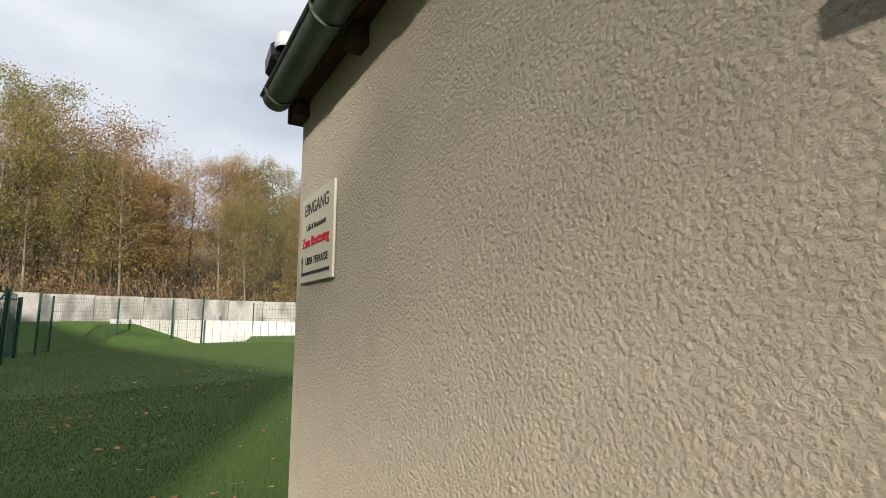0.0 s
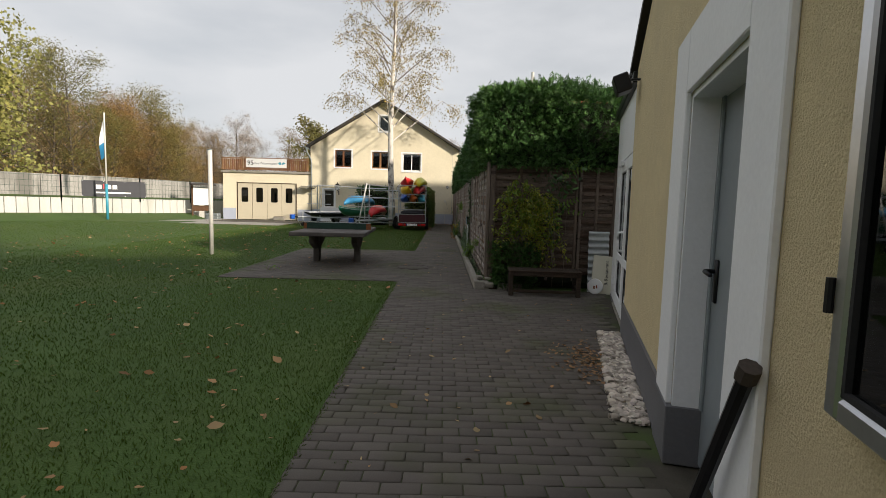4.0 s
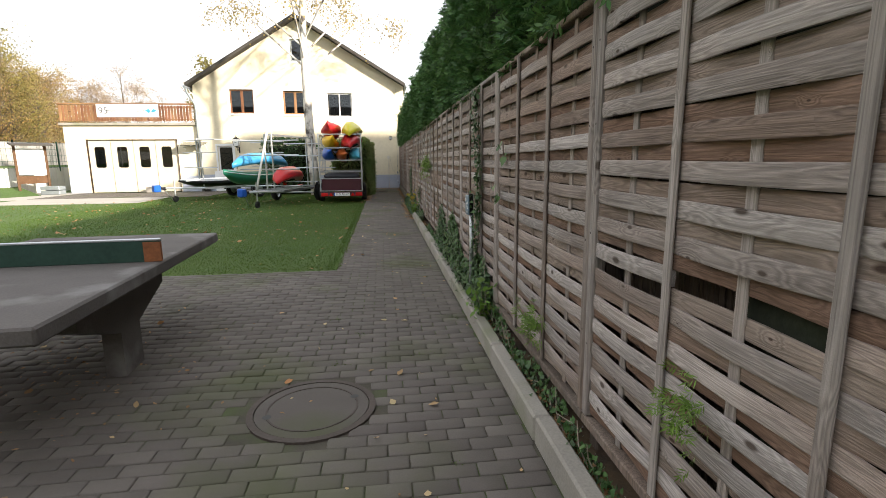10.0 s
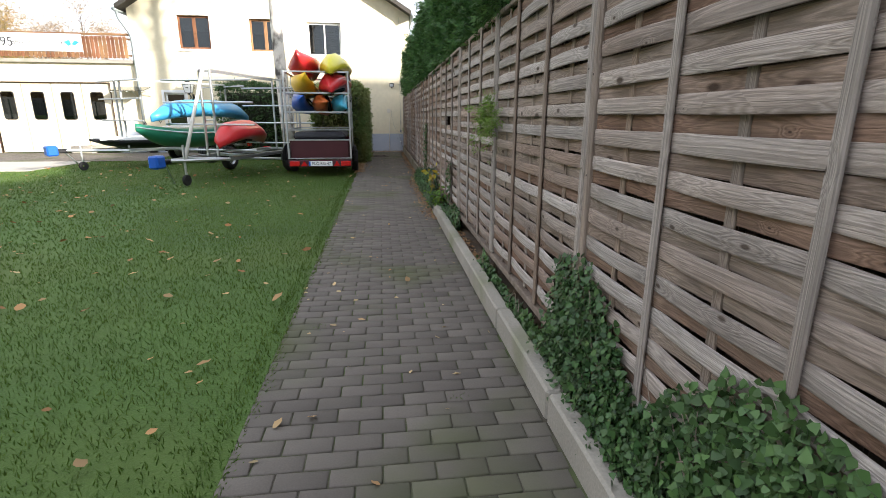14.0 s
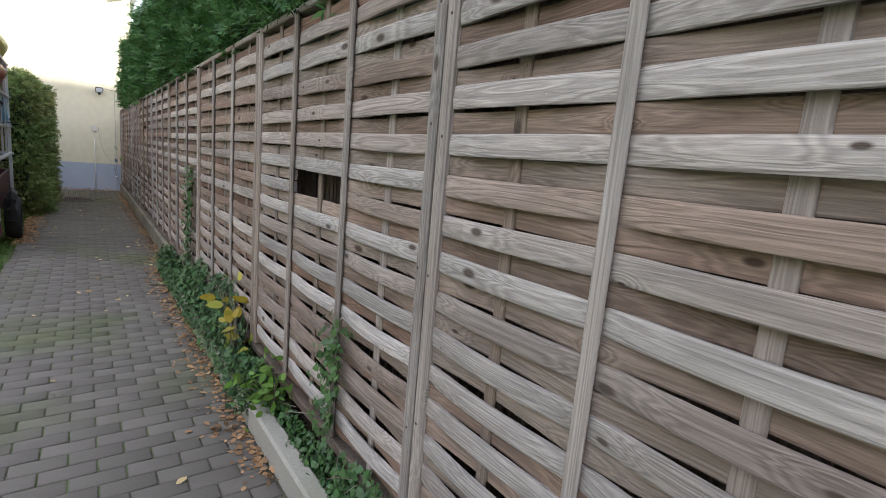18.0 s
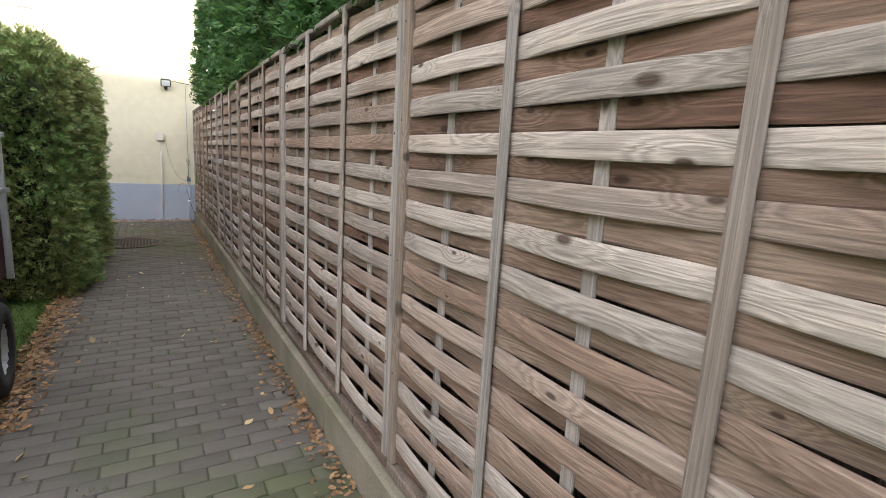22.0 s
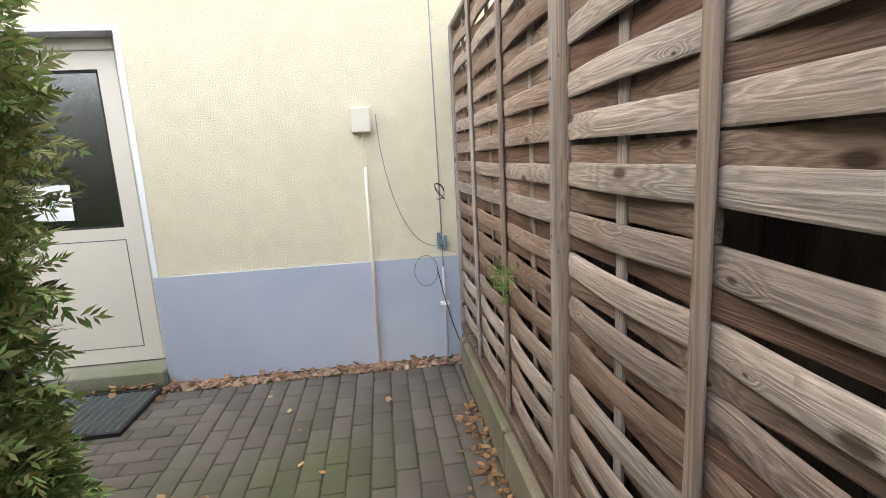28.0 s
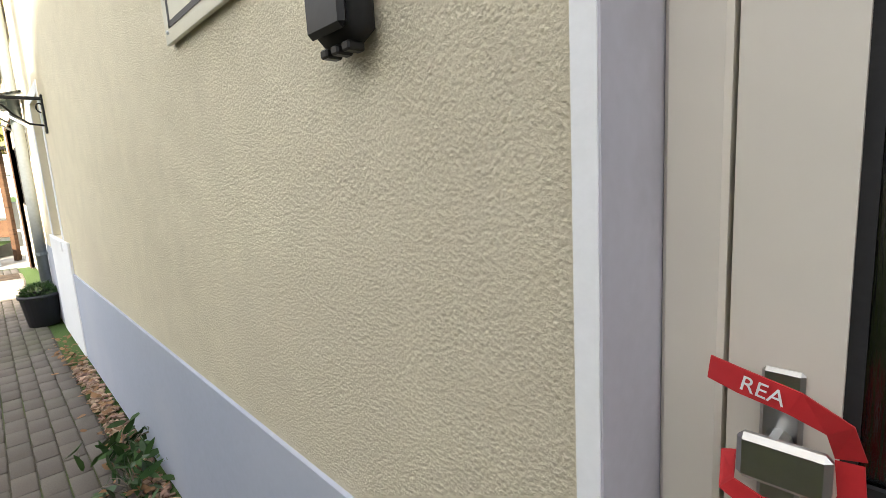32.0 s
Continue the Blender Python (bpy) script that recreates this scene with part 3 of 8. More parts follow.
M_RIPPLE = glass("reeded_door_glass", clear=0.06, rough=0.22, ripple=0.36, ior=2.6)
# Boards behind the panes: the darkness of unlit rooms is put into this colour.
M_ROOM = shade("room_darkness", (0.03, 0.03, 0.032), 0.9, vary=0.3, scale=2, fine=10, bump=0)
M_ROOF = shade("roof_tile_red", (0.24, 0.075, 0.045), 0.8, vary=0.2, scale=3, fine=40, bump=0.3)
M_ROOFD = shade("roof_dark", (0.05, 0.045, 0.04), 0.8, vary=0.2, scale=3, fine=40, bump=0.3)
M_TIMBER = wood("eave_timber", (0.06, 0.035, 0.022), (0.08, 0.045, 0.028), "X")
M_SIGN = shade("sign_cream", (0.62, 0.60, 0.49), 0.4, vary=0.03, scale=2, fine=12, bump=0.02)
M_INK = shade("sign_ink", (0.02, 0.022, 0.03), 0.5, vary=0.1, bump=0)
M_INKR = shade("sign_ink_red", (0.40, 0.02, 0.035), 0.5, vary=0.1, bump=0)
M_PAPER = shade("paper", (0.80, 0.80, 0.80), 0.6, vary=0.02, bump=0)
M_LAMPW = shade("lantern_opal", (0.72, 0.74, 0.76), 0.3, vary=0.03, bump=0)
M_POST = shade("post_white", (0.62, 0.60, 0.56), 0.6, vary=0.12, scale=4, fine=30, bump=0.1, second=(0.4, 0.38, 0.33), second_scale=3, second_amount=0.2)
M_GREENF = shade("fence_green", (0.012, 0.06, 0.04), 0.5, 0.2, vary=0.15, scale=4, bump=0.03)
M_GARAGE = shade("garage_cream", (0.56, 0.50, 0.38), 0.6, vary=0.06, scale=1, fine=20, bump=0.05)
M_RED = shade("kayak_red", (0.50, 0.025, 0.03), 0.3, vary=0.1, scale=2, fine=20, bump=0.03)
M_YEL = shade("kayak_yellow", (0.75, 0.47, 0.02), 0.3, vary=0.1, scale=2, fine=20, bump=0.03)
M_LIME = shade("kayak_lime", (0.55, 0.50, 0.03), 0.3, vary=0.1, scale=2, fine=20, bump=0.03)
M_BLU = shade("canoe_blue", (0.04, 0.24, 0.46), 0.35, vary=0.1, scale=2, fine=20, bump=0.03)
M_NAVY = shade("kayak_blue", (0.015, 0.09, 0.42), 0.3, vary=0.1, scale=2, fine=20, bump=0.03)
M_ORA = shade("kayak_orange", (0.42, 0.10, 0.02), 0.35, vary=0.1, scale=2, fine=20, bump=0.03)
M_TURQ = shade("kayak_turquoise", (0.05, 0.30, 0.42), 0.35, vary=0.1, scale=2, fine=20, bump=0.03)
M_GRNB = shade("canoe_green", (0.02, 0.18, 0.11), 0.35, vary=0.1, scale=2, fine=20, bump=0.03)
M_MAROON = shade("trailer_maroon", (0.055, 0.01, 0.016), 0.45, vary=0.15, scale=4, bump=0.04)
M_TAIL = shade("tail_light", (0.45, 0.012, 0.012), 0.25, vary=0.05, bump=0)
M_BANNER = shade("banner_dark", (0.035, 0.036, 0.045), 0.6, vary=0.15, scale=1.5, bump=0.05)
M_TAPE = shade("red_ribbon", (0.55, 0.03, 0.035), 0.5, vary=0.08, scale=5, bump=0.05)
M_BRASS = shade("steel_knob", (0.52, 0.52, 0.51), 0.3, 1.0, vary=0.04, bump=0.02)
M_NETG = shade("net_green", (0.025, 0.06, 0.045), 0.7, 0.3, vary=0.25, scale=4, fine=40, bump=0.1)
M_RUST = shade("rust", (0.22, 0.08, 0.03), 0.85, vary=0.3, scale=8, fine=60, bump=0.3)
M_DARKBLUE = shade("dark_blue_paint", (0.012, 0.024, 0.075), 0.4, vary=0.1, scale=4, fine=30, bump=0.03)
# Back slats: browner from less weathering, with the shade of their recess in the colour.
M_SLATB = wood("sheltered_shaded_slat", (0.30, 0.24, 0.20), (0.20, 0.125, 0.09), "Y", 44)
M_CONCM = shade("mossy_concrete", (0.19, 0.165, 0.125), 0.92, vary=0.25, scale=4, fine=80, bump=0.4, second=(0.125, 0.12, 0.075), second_scale=1.6, second_amount=0.35)
M_BRUSH = leaf("bare_brush", (0.14, 0.10, 0.07), (0.21, 0.14, 0.08), 0.8, 0.1)
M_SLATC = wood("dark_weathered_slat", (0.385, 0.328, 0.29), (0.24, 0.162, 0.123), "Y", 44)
# Back slats of the later panels, likewise browned by shelter and painted-in shade.
M_SLATD = wood("dark_sheltered_shaded_slat", (0.25, 0.18, 0.138), (0.16, 0.092, 0.066), "Y", 44)
M_STEELB = shade("meter_blue_grey", (0.14, 0.20, 0.25), 0.5, vary=0.12, scale=4, fine=30, bump=0.05)
M_FLOOR = shade("forest_floor", (0.13, 0.10, 0.055), 0.95, vary=0.35, scale=0.5, fine=6, bump=0.6, second=(0.09, 0.10, 0.035), second_scale=0.15, second_amount=0.5, bump_dist=0.1)
M_CONCL = shade("pale_yard_concrete", (0.34, 0.32, 0.29), 0.9, vary=0.12, scale=1, fine=60, bump=0.2)
M_SHOOT = leaf("bright_shoot", (0.10, 0.20, 0.03), (0.16, 0.25, 0.05), 0.5, 0.3, 0.3)
M_YELL = leaf("yellow_leaf", (0.42, 0.30, 0.03), (0.22, 0.24, 0.04), 0.5, 0.3, 0.3)

# ---- plan ----
HOUSE_Y = 26.18        # front of the house
FENCE_X = 0.0          # front of the long fence
PATH_L, PATH_R = -1.54, -0.19
FENCE_END = 1.13       # where the long fence begins
YARD = pose(-0.26, -7.34, 0, 0, 0, -15.3)  # the near building: its corner, its turn
rng = np.random.default_rng(5)


def gable(mb, x0, x1, y0, y1, eave, ridge_x, ridge, x_cut=None):
    """Walls of a gabled block, seen from the front."""
    pts = [(x0, 0), (x1, 0), (x1, eave), (ridge_x, ridge), (x0, eave)]
    n = len(pts)
    v = [(x, y0, z) for x, z in pts] + [(x, y1, z) for x, z in pts]
    f = [tuple(range(n)), tuple(range(n, 2 * n))] + [(i, (i + 1) % n, n + (i + 1) % n, n + i) for i in range(n)]
    return mb.add(v, f)


# ground: one sheet to the horizon, rising into the wooded slope behind the flood wall
def ground_z(x, y):
    d = -x - 34 - 0.12 * (y - 5)
    rise = max(0.0, d) * 0.33
    return -0.016 + min(rise, 17) + (0.25 * noise.noise((x * 0.08, y * 0.08, 0)) if rise > 0.4 else 0)


def make_ground():
    xs = sorted(set([-900, -500, -300, -200, -150] + list(range(-120, -30, 4)) + list(range(-30, 34, 4)) + [60, 120, 300, 900]))
    ys = sorted(set([-900, -400, -200, -120] + list(range(-80, 140, 6)) + [200, 400, 900]))
    mb = MB()
    mb.v = [(x, y, ground_z(x, y)) for y in ys for x in xs]
    w = len(xs)
    mb.f = [(j * w + i, j * w + i + 1, (j + 1) * w + i + 1, (j + 1) * w + i) for j in range(len(ys) - 1) for i in range(w - 1)]
    g = struct("ground", mb, M_GRASSG, "green mown lawn running out to a wooded slope", "lawn", True)
    g.data.materials.append(M_FLOOR)
    for p in g.data.polygons:
        c = p.center
        p.material_index = 1 if (c.x < -35 - 0.1 * (c.y - 5) or c.y > 56) else 0
    return g


make_ground()

# paved ways: beds of sand; the stones come last in the file
PAVED = [(PATH_L, 1.64, PATH_R, 7.27), (PATH_L, 7.27, PATH_R, HOUSE_Y - 0.14), (-4.75, 1.64, PATH_L, 7.27), (PATH_L, -8.1, 2.5, 1.03),
         (PATH_L, 1.03, PATH_R, 1.64), (-8.1, 24.5, PATH_L, HOUSE_Y - 0.14), (-15.0, 22.4, -8.1, HOUSE_Y - 0.14), (PATH_R, 1.03, -0.07, HOUSE_Y - 0.14)]
bed = MB()
for x0, y0, x1, y1 in PAVED:
    bed.box(x0, y0, -0.06, x1, y1, -0.008)
struct("pavement", bed, M_JOINT, "sand and moss joints between paving stones", "paving")


def slab_with_holes(mb, axis_len, height, holes, thick, m=None, top=None):
    """A wall in local x (length), y (0 to thick), z, with rectangular openings (x0, z0, x1, z1). top: a slope (z at start, z at peak x, peak z)."""
    xs = sorted({0, axis_len, *[q for h in holes for q in (h[0], h[2]) if 0 < q < axis_len], *(top or ())})
    zs = sorted({0, height, *[q for h in holes for q in (h[1], h[3]) if 0 < q < height]})
    nx, nz = len(xs), len(zs)
    solid = {}
    for i in range(nx - 1):
        for j in range(nz - 1):
            cx, cz = (xs[i] + xs[i + 1]) / 2, (zs[j] + zs[j + 1]) / 2
            solid[i, j] = not any(h[0] < cx < h[2] and h[1] < cz < h[3] for h in holes)
    at = lambda i, j, k: (j * nx + i) * 2 + k
    v = [(x, y, z) for z in zs for x in xs for y in (0, thick)]
    f = []
    for (i, j), on in solid.items():
        if on:
            f.append((at(i, j, 0), at(i + 1, j, 0), at(i + 1, j + 1, 0), at(i, j + 1, 0)))
            f.append((at(i, j, 1), at(i, j + 1, 1), at(i + 1, j + 1, 1), at(i + 1, j, 1)))
            for di, dj, p, q in ((-1, 0, (i, j), (i, j + 1)), (1, 0, (i + 1, j), (i + 1, j + 1)), (0, -1, (i, j), (i + 1, j)), (0, 1, (i, j + 1), (i + 1, j + 1))):
                if not solid.get((i + di, j + dj), False):
                    f.append((at(*p, 0), at(*q, 0), at(*q, 1), at(*p, 1)))
    used = sorted({k for q in f for k in q})
    new_at = {k: n for n, k in enumerate(used)}
    v = [v[k] for k in used]
    f = [tuple(new_at[k] for k in q) for q in f]
    return mb.add([m @ Vector(p) for p in v] if m else v, f)


# ---- the near building: face A looks back, face B looks on the path ----
def near_building():
    b = thing("clubhouse", "cream roughcast clubhouse with white door surround and dark plinth", "building")
    b.matrix_basis = YARD
    E = 5.85  # length of the gable wall
    # face A (along local x), face B (along local y)
    part("wall", slab_with_holes(MB(), 9.0, 2.62, [], 0.33, pose(0, -0.03, 0)), M_ROUGH, b, "cream coarse roughcast wall")
    turn = Matrix(((0, 1, 0, 0), (1, 0, 0, 0), (0, 0, 1, 0), (0, 0, 0, 1)))
    wb = MB()
    slab_with_holes(wb, E, 2.62, [(2.02, 0.0, 3.0, 2.0), (-1, -1, 0.02, 3)], 0.3, turn)
    wb.prism([(0.0, 2.62), (E, 2.62), (E, 2.85), (3.3, 3.95)], 0, 0.3, Matrix(((0, 0, 1, 0), (1, 0, 0, 0), (0, 1, 0, 0), (0, 0, 0, 1))))
    part("gable_wall", wb.weld(), M_ROUGHY, b, "yellow roughcast gable wall")
    for a, e in ((3.33, E), (0.02, 1.69)):
        part("plinth", MB().box(-0.025, a, 0, -0.002, e, 0.35), M_PLINTH, b, "dark grey painted plinth")
    part("back_wall", MB().box(0.3, E - 0.3, 0, 9, E, 2.6), M_ROUGH, b)
    part("end_wall", MB().box(8.7, 0.3, 0, 9, E - 0.3, 2.6), M_ROUGH, b)
    # white surround with reveal, grey door
    for nm, y0_, y1_, z0_, z1_ in (("jamb", 3.0, 3.33, 0.33, 2.33), ("jamb", 1.69, 2.02, 0.0, 2.33), ("lintel", 2.02, 3.0, 2.0, 2.33)):
        part(nm, MB().cbox(-0.03, y0_, z0_, 0.0, y1_, z1_, 0.006), M_SURR, b, "thick white painted door surround")
    for y0_, y1_, z0_, z1_ in ((2.97, 3.003, 0.33, 2.0), (2.017, 2.05, 0.0, 2.0), (2.05, 2.97, 1.97, 2.003)):
        part("reveal", MB().box(0.0, y0_, z0_, 0.19, y1_, z1_), M_SURR, b)
    part("surround_foot", MB().cbox(-0.034, 2.96, 0.0, 0.19, 3.33, 0.33, 0.006), M_PLINTH, b, "dark grey foot of the surround")
    d = part("door", MB().cbox(0.145, 2.02, 0.02, 0.195, 2.97, 1.97, 0.006), M_GREY, b, "flush grey steel door, closed")
    part("door_stop", MB().cbox(0.13, 2.93, 0.33, 0.147, 2.97, 1.97, 0.004), M_GREY, d)
    h = MB().cbox(0.13, 2.835, 0.93, 0.147, 2.88, 1.15, 0.006)
    h.tube([(0.145, 2.858, 1.09), (0.085, 2.858, 1.09), (0.08, 2.836, 1.09), (0.08, 2.73, 1.085)], 0.011, 8)
    part("handle", h, M_BLACK, d, "black lever handle", True)
    # roof with eave timbers, verge board
    r = MB()
    r.add([(-0.03, -0.12, 2.67), (9.2, -0.12, 2.67), (9.2, 3.3, 4.02), (-0.06, 3.3, 4.02), (-0.06, 6.1, 2.85), (9.2, 6.1, 2.85),
           (-0.03, -0.12, 2.74), (9.2, -0.12, 2.74), (9.2, 3.3, 4.10), (-0.06, 3.3, 4.10), (-0.06, 6.1, 2.93), (9.2, 6.1, 2.93)],
          [(0, 1, 2, 3), (3, 2, 5, 4), (6, 9, 8, 7), (9, 10, 11, 8), (0, 6, 7, 1), (4, 5, 11, 10), (0, 3, 9, 6), (3, 4, 10, 9), (1, 7, 8, 2), (2, 8, 11, 5)])
    part("roof", r, M_ROOFD, b, "dark roof with timber eaves")
    part("verge_board", MB().cbox(-0.035, -0.11, 2.53, -0.004, 0.02, 2.67, 0.005), M_TIMBER, b, "dark brown verge board")
    for i in range(11):
        part("rafter", MB().cbox(0.02 + i * 0.82, -0.10, 2.53, 0.12 + i * 0.82, -0.002, 2.62, 0.006), M_TIMBER, b)
    part("eave_boarding", MB().cbox(-0.004, -0.11, 2.62, 9.1, -0.002, 2.655, 0.004), M_TIMBER, b, "brown boarded eave")
    # gutter: half-round along face A
    g = MB()
    n, x0, x1, gz, gy = 10, 0.0, 9.2, 2.65, -0.18
    prof = [(gy + 0.075 * math.cos(a), gz + 0.075 * math.sin(a)) for a in [math.pi + math.pi * k / n for k in range(n + 1)]]
    prof2 = [(gy + 0.069 * math.cos(a), gz + 0.069 * math.sin(a)) for a in [2 * math.pi - math.pi * k / n for k in range(n + 1)]]
    pr = prof + prof2
    k = len(pr)
    g.add([(x0, y, z) for y, z in pr] + [(x1, y, z) for y, z in pr], [(i, (i + 1) % k, k + (i + 1) % k, k + i) for i in range(k)])
    g.add([(x0, y, z) for y, z in prof], [tuple(range(n + 1))])
    g.tube([(x0 - 0.002, gy + 0.075, gz), (x1, gy + 0.075, gz)], 0.009, 6).tube([(x0 - 0.002, gy - 0.075, gz), (x1, gy - 0.075, gz)], 0.012, 6)
    gut = part("gutter", g, M_GREENZ, b, "grey-green half-round gutter", True)
    for i in range(5):
        a = [(math.pi + math.pi * q / 8) for q in range(9)]
        br = MB().tube([(0.12 + i * 0.8, gy + 0.082 * math.cos(t), gz + 0.082 * math.sin(t)) for t in a], 0.007, 5)
        part("gutter_bracket", br, M_GREENZ, gut)
    return b


clubhouse = near_building()


def glass_annex():
    """White panelled annex with a glazed double door, under a flat black-edged roof."""
    b = thing("annex", "white panelled annex with glazed double door", "building")
    b.matrix_basis = YARD @ pose(0.02, 5.855, 0)
    part("panel", MB().cbox(0.0, 1.75, 0.05, 0.06, 2.4, 2.74, 0.004), M_WHITE, b, "white riveted wall panel")
    part("fascia_panel", MB().cbox(0.0, 0.0, 2.03, 0.06, 1.75, 2.74, 0.004), M_WHITE, b)
    part("end_panel", MB().cbox(0.06, 2.34, 0.05, 3.0, 2.4, 2.74, 0.004), M_WHITE, b)
    part("base_strip", MB().cbox(-0.006, 1.75, 0.0, 0.06, 2.4, 0.05, 0.003), M_PLINTH, b)
    part("roof_edge", MB().cbox(-0.06, 0.02, 2.74, 3.2, 2.5, 2.86, 0.01), M_BLACK, b, "black flat roof edge")
    rv = MB()
    for y in (1.79, 2.36):
        for z in (0.2, 0.55, 0.9, 1.25, 1.6, 1.95, 2.3):
            rv.lathe([(0.0, 0.004), (0.006, 0.003), (0.008, 0.0)], 8, pose(-0.001, y, z, 0, -90, 0))
    tagged(part("rivets", rv, M_ALU, b), "", "", "", "stuff")
    part("threshold", MB().cbox(-0.02, 0.0, 0.0, 0.08, 1.75, 0.035, 0.005), M_CONC, b)
    for y0, wd in ((0.0, 0.76), (0.77, 0.97)):
        leaf_ = MB()
        ya, yb = y0 + 0.10, y0 + wd - 0.10
        for a in ((y0, 0.04, ya, 2.02), (yb, 0.04, y0 + wd, 2.02), (ya, 0.04, yb, 0.20), (ya, 0.68, yb, 0.77), (ya, 1.87, yb, 2.02)):
            leaf_.cbox(0.0, a[0], a[1], 0.07, a[2], a[3], 0.006)
        d = part("door_leaf", leaf_, M_WHITE, b, "white framed glazed door leaf, closed")
        for z0, z1 in ((0.20, 0.68), (0.77, 1.87)):
            part("pane", MB().box(0.03, ya - 0.005, z0 - 0.005, 0.038, yb + 0.005, z1 + 0.005), M_GLASSD, d, "dark reflecting pane")
            gk = MB()
            for a in ((ya, z0, ya + 0.012, z1), (yb - 0.012, z0, yb, z1), (ya, z0, yb, z0 + 0.012), (ya, z1 - 0.012, yb, z1)):
                gk.box(0.02, a[0], a[1], 0.028, a[2], a[3])
            part("gasket", gk, M_RUBBER, d)
        hd = MB()
        yh = y0 + 0.05 if y0 > 0.5 else y0 + wd - 0.05
        hd.tube([(0.0, yh, 0.86), (-0.06, yh, 0.87), (-0.065, yh, 0.98), (-0.06, yh, 1.09), (0.0, yh, 1.10)], 0.013, 8)
        part("pull_handle", hd, M_WHITE, d, "white bow handle", True)
        yg = y0 + wd - 0.005 if y0 > 0.5 else 0.02
        for z in (0.3, 1.7):
            part("hinge", MB().tube([(-0.012, yg, z), (-0.012, yg, z + 0.12)], 0.014, 8), M_WHITE, d)
    part("door_closer", MB().cbox(-0.05, 1.2, 1.95, 0.0, 1.5, 2.02, 0.008), M_WHITE, b)
    part("room_back", MB().box(0.5, -0.2, 0, 0.6, 2.2, 2.4), M_ROOM, b, "near-black board for the unlit room behind the glass")
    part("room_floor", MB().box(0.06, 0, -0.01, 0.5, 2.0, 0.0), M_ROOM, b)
    return b


glass_annex()


# ---- the house at the end of the path ----
HX0, HX1, HRX, EAVE, RIDGE = -9.62, 0.24, -4.74, 4.95, 7.95
WINDOWS = [(-8.0, 3.66, -6.9, 4.78, "two"), (-5.53, 3.62, -4.43, 4.72, "two"), (-3.5, 3.5, -2.27, 4.65, "blind"), (-5.08, 6.08, -4.42, 7.08, "one"), (-8.74, 0.95, -8.02, 2.15, "low")]
DOOR = (-3.06, 0.10, -1.89, 2.09)


def make_house():
    y0, y1 = HOUSE_Y, HOUSE_Y + 11
    h = thing("house", "two-storey cream plastered gabled house with blue-grey plinth", "house")
    mb = MB()
    holes = [(a - HX0, b, c - HX0, d) for a, b, c, d, _ in WINDOWS] + [(DOOR[0] - HX0, 0.0, DOOR[2] - HX0, DOOR[3])]
    low = [q for q in holes if q[3] < EAVE]
    top = [q for q in holes if q[3] > EAVE][0]
    slab_with_holes(mb, HX1 - HX0, EAVE, low, 0.3, pose(HX0, y0, 0), (top[0], top[2]))
    k = (RIDGE - EAVE) / (HRX - HX0)
    zl = EAVE + k * top[0]
    kr = (RIDGE - EAVE) / (HX1 - HRX)
    zr = EAVE + kr * (HX1 - HX0 - top[2])
    up = Matrix(((1, 0, 0, HX0), (0, 0, 1, y0), (0, 1, 0, 0), (0, 0, 0, 1)))
    mb.prism([(0, EAVE), (top[0], EAVE), (top[0], zl)], 0, 0.3, up)
    mb.prism([(top[2], EAVE), (HX1 - HX0, EAVE), (top[2], zr)], 0, 0.3, up)
    mb.prism([(top[0], EAVE), (top[2], EAVE), (top[2], top[1]), (top[0], top[1])], 0, 0.3, up)
    mb.prism([(top[0], top[3]), (top[2], top[3]), (top[2], zr), (HRX - HX0, RIDGE), (top[0], zl)], 0, 0.3, up)
    part("front_wall", mb.weld(), M_HOUSE, h, "cream plastered front wall")
    part("side_wall", MB().box(HX0, y0 + 0.3, 0, HX0 + 0.3, y1, EAVE).box(HX1 - 0.3, y0 + 0.3, 0, HX1, y1, EAVE).box(HX0, y1, 0, HX1, y1 + 0.3, EAVE), M_HOUSE, h)
    part("plinth", MB().box(DOOR[2], y0 - 0.012, 0, HX1, y0, 0.68).box(-7.62, y0 - 0.012, 0, DOOR[0], y0, 0.70).box(HX0, y0 - 0.012, 0, -8.95, y0, 0.80), M_BLUE, h, "smooth pale blue-grey plinth")
    part("window_apron", MB().cbox(-8.95, y0 - 0.02, 0.0, -7.62, y0, 0.95, 0.004), M_SURR, h, "white painted apron under the low window")
    r = MB()
    o, th = 0.45, 0.16
    ze = EAVE - 0.18 * k
    zer = EAVE - 0.08 * kr
    for xa, za in ((HX0 - 0.18, ze), (HX1 + 0.08, zer)):
        r.add([(xa, y0 - o, za), (HRX, y0 - o, RIDGE + 0.02), (HRX, y1 + o, RIDGE + 0.02), (xa, y1 + o, za),
               (xa, y0 - o, za + th), (HRX, y0 - o, RIDGE + th), (HRX, y1 + o, RIDGE + th), (xa, y1 + o, za + th)],
              [(0, 1, 2, 3), (4, 7, 6, 5), (0, 4, 5, 1), (3, 2, 6, 7), (0, 3, 7, 4), (1, 5, 6, 2)])
    part("roof", r, M_ROOFD, h, "dark gable roof with thin verge")
    for x in (HX0 - 0.21, HX1 + 0.11):
        z = ze if x < HRX else zer
        part("gutter", MB().tube([(x, y0 - o, z), (x, y1, z)], 0.07, 8), M_ZINC, h, "", True)
    part("downpipe", MB().tube([(HX0 - 0.21, y0 - 0.3, ze), (HX0 - 0.18, y0 - 0.25, ze - 0.25), (HX0 + 0.06, y0 - 0.08, ze - 0.75), (HX0 + 0.08, y0 - 0.07, ze - 1.0), (HX0 + 0.08, y0 - 0.07, 0.0)], 0.05, 10), M_ZINC, h, "grey zinc downpipe", True)
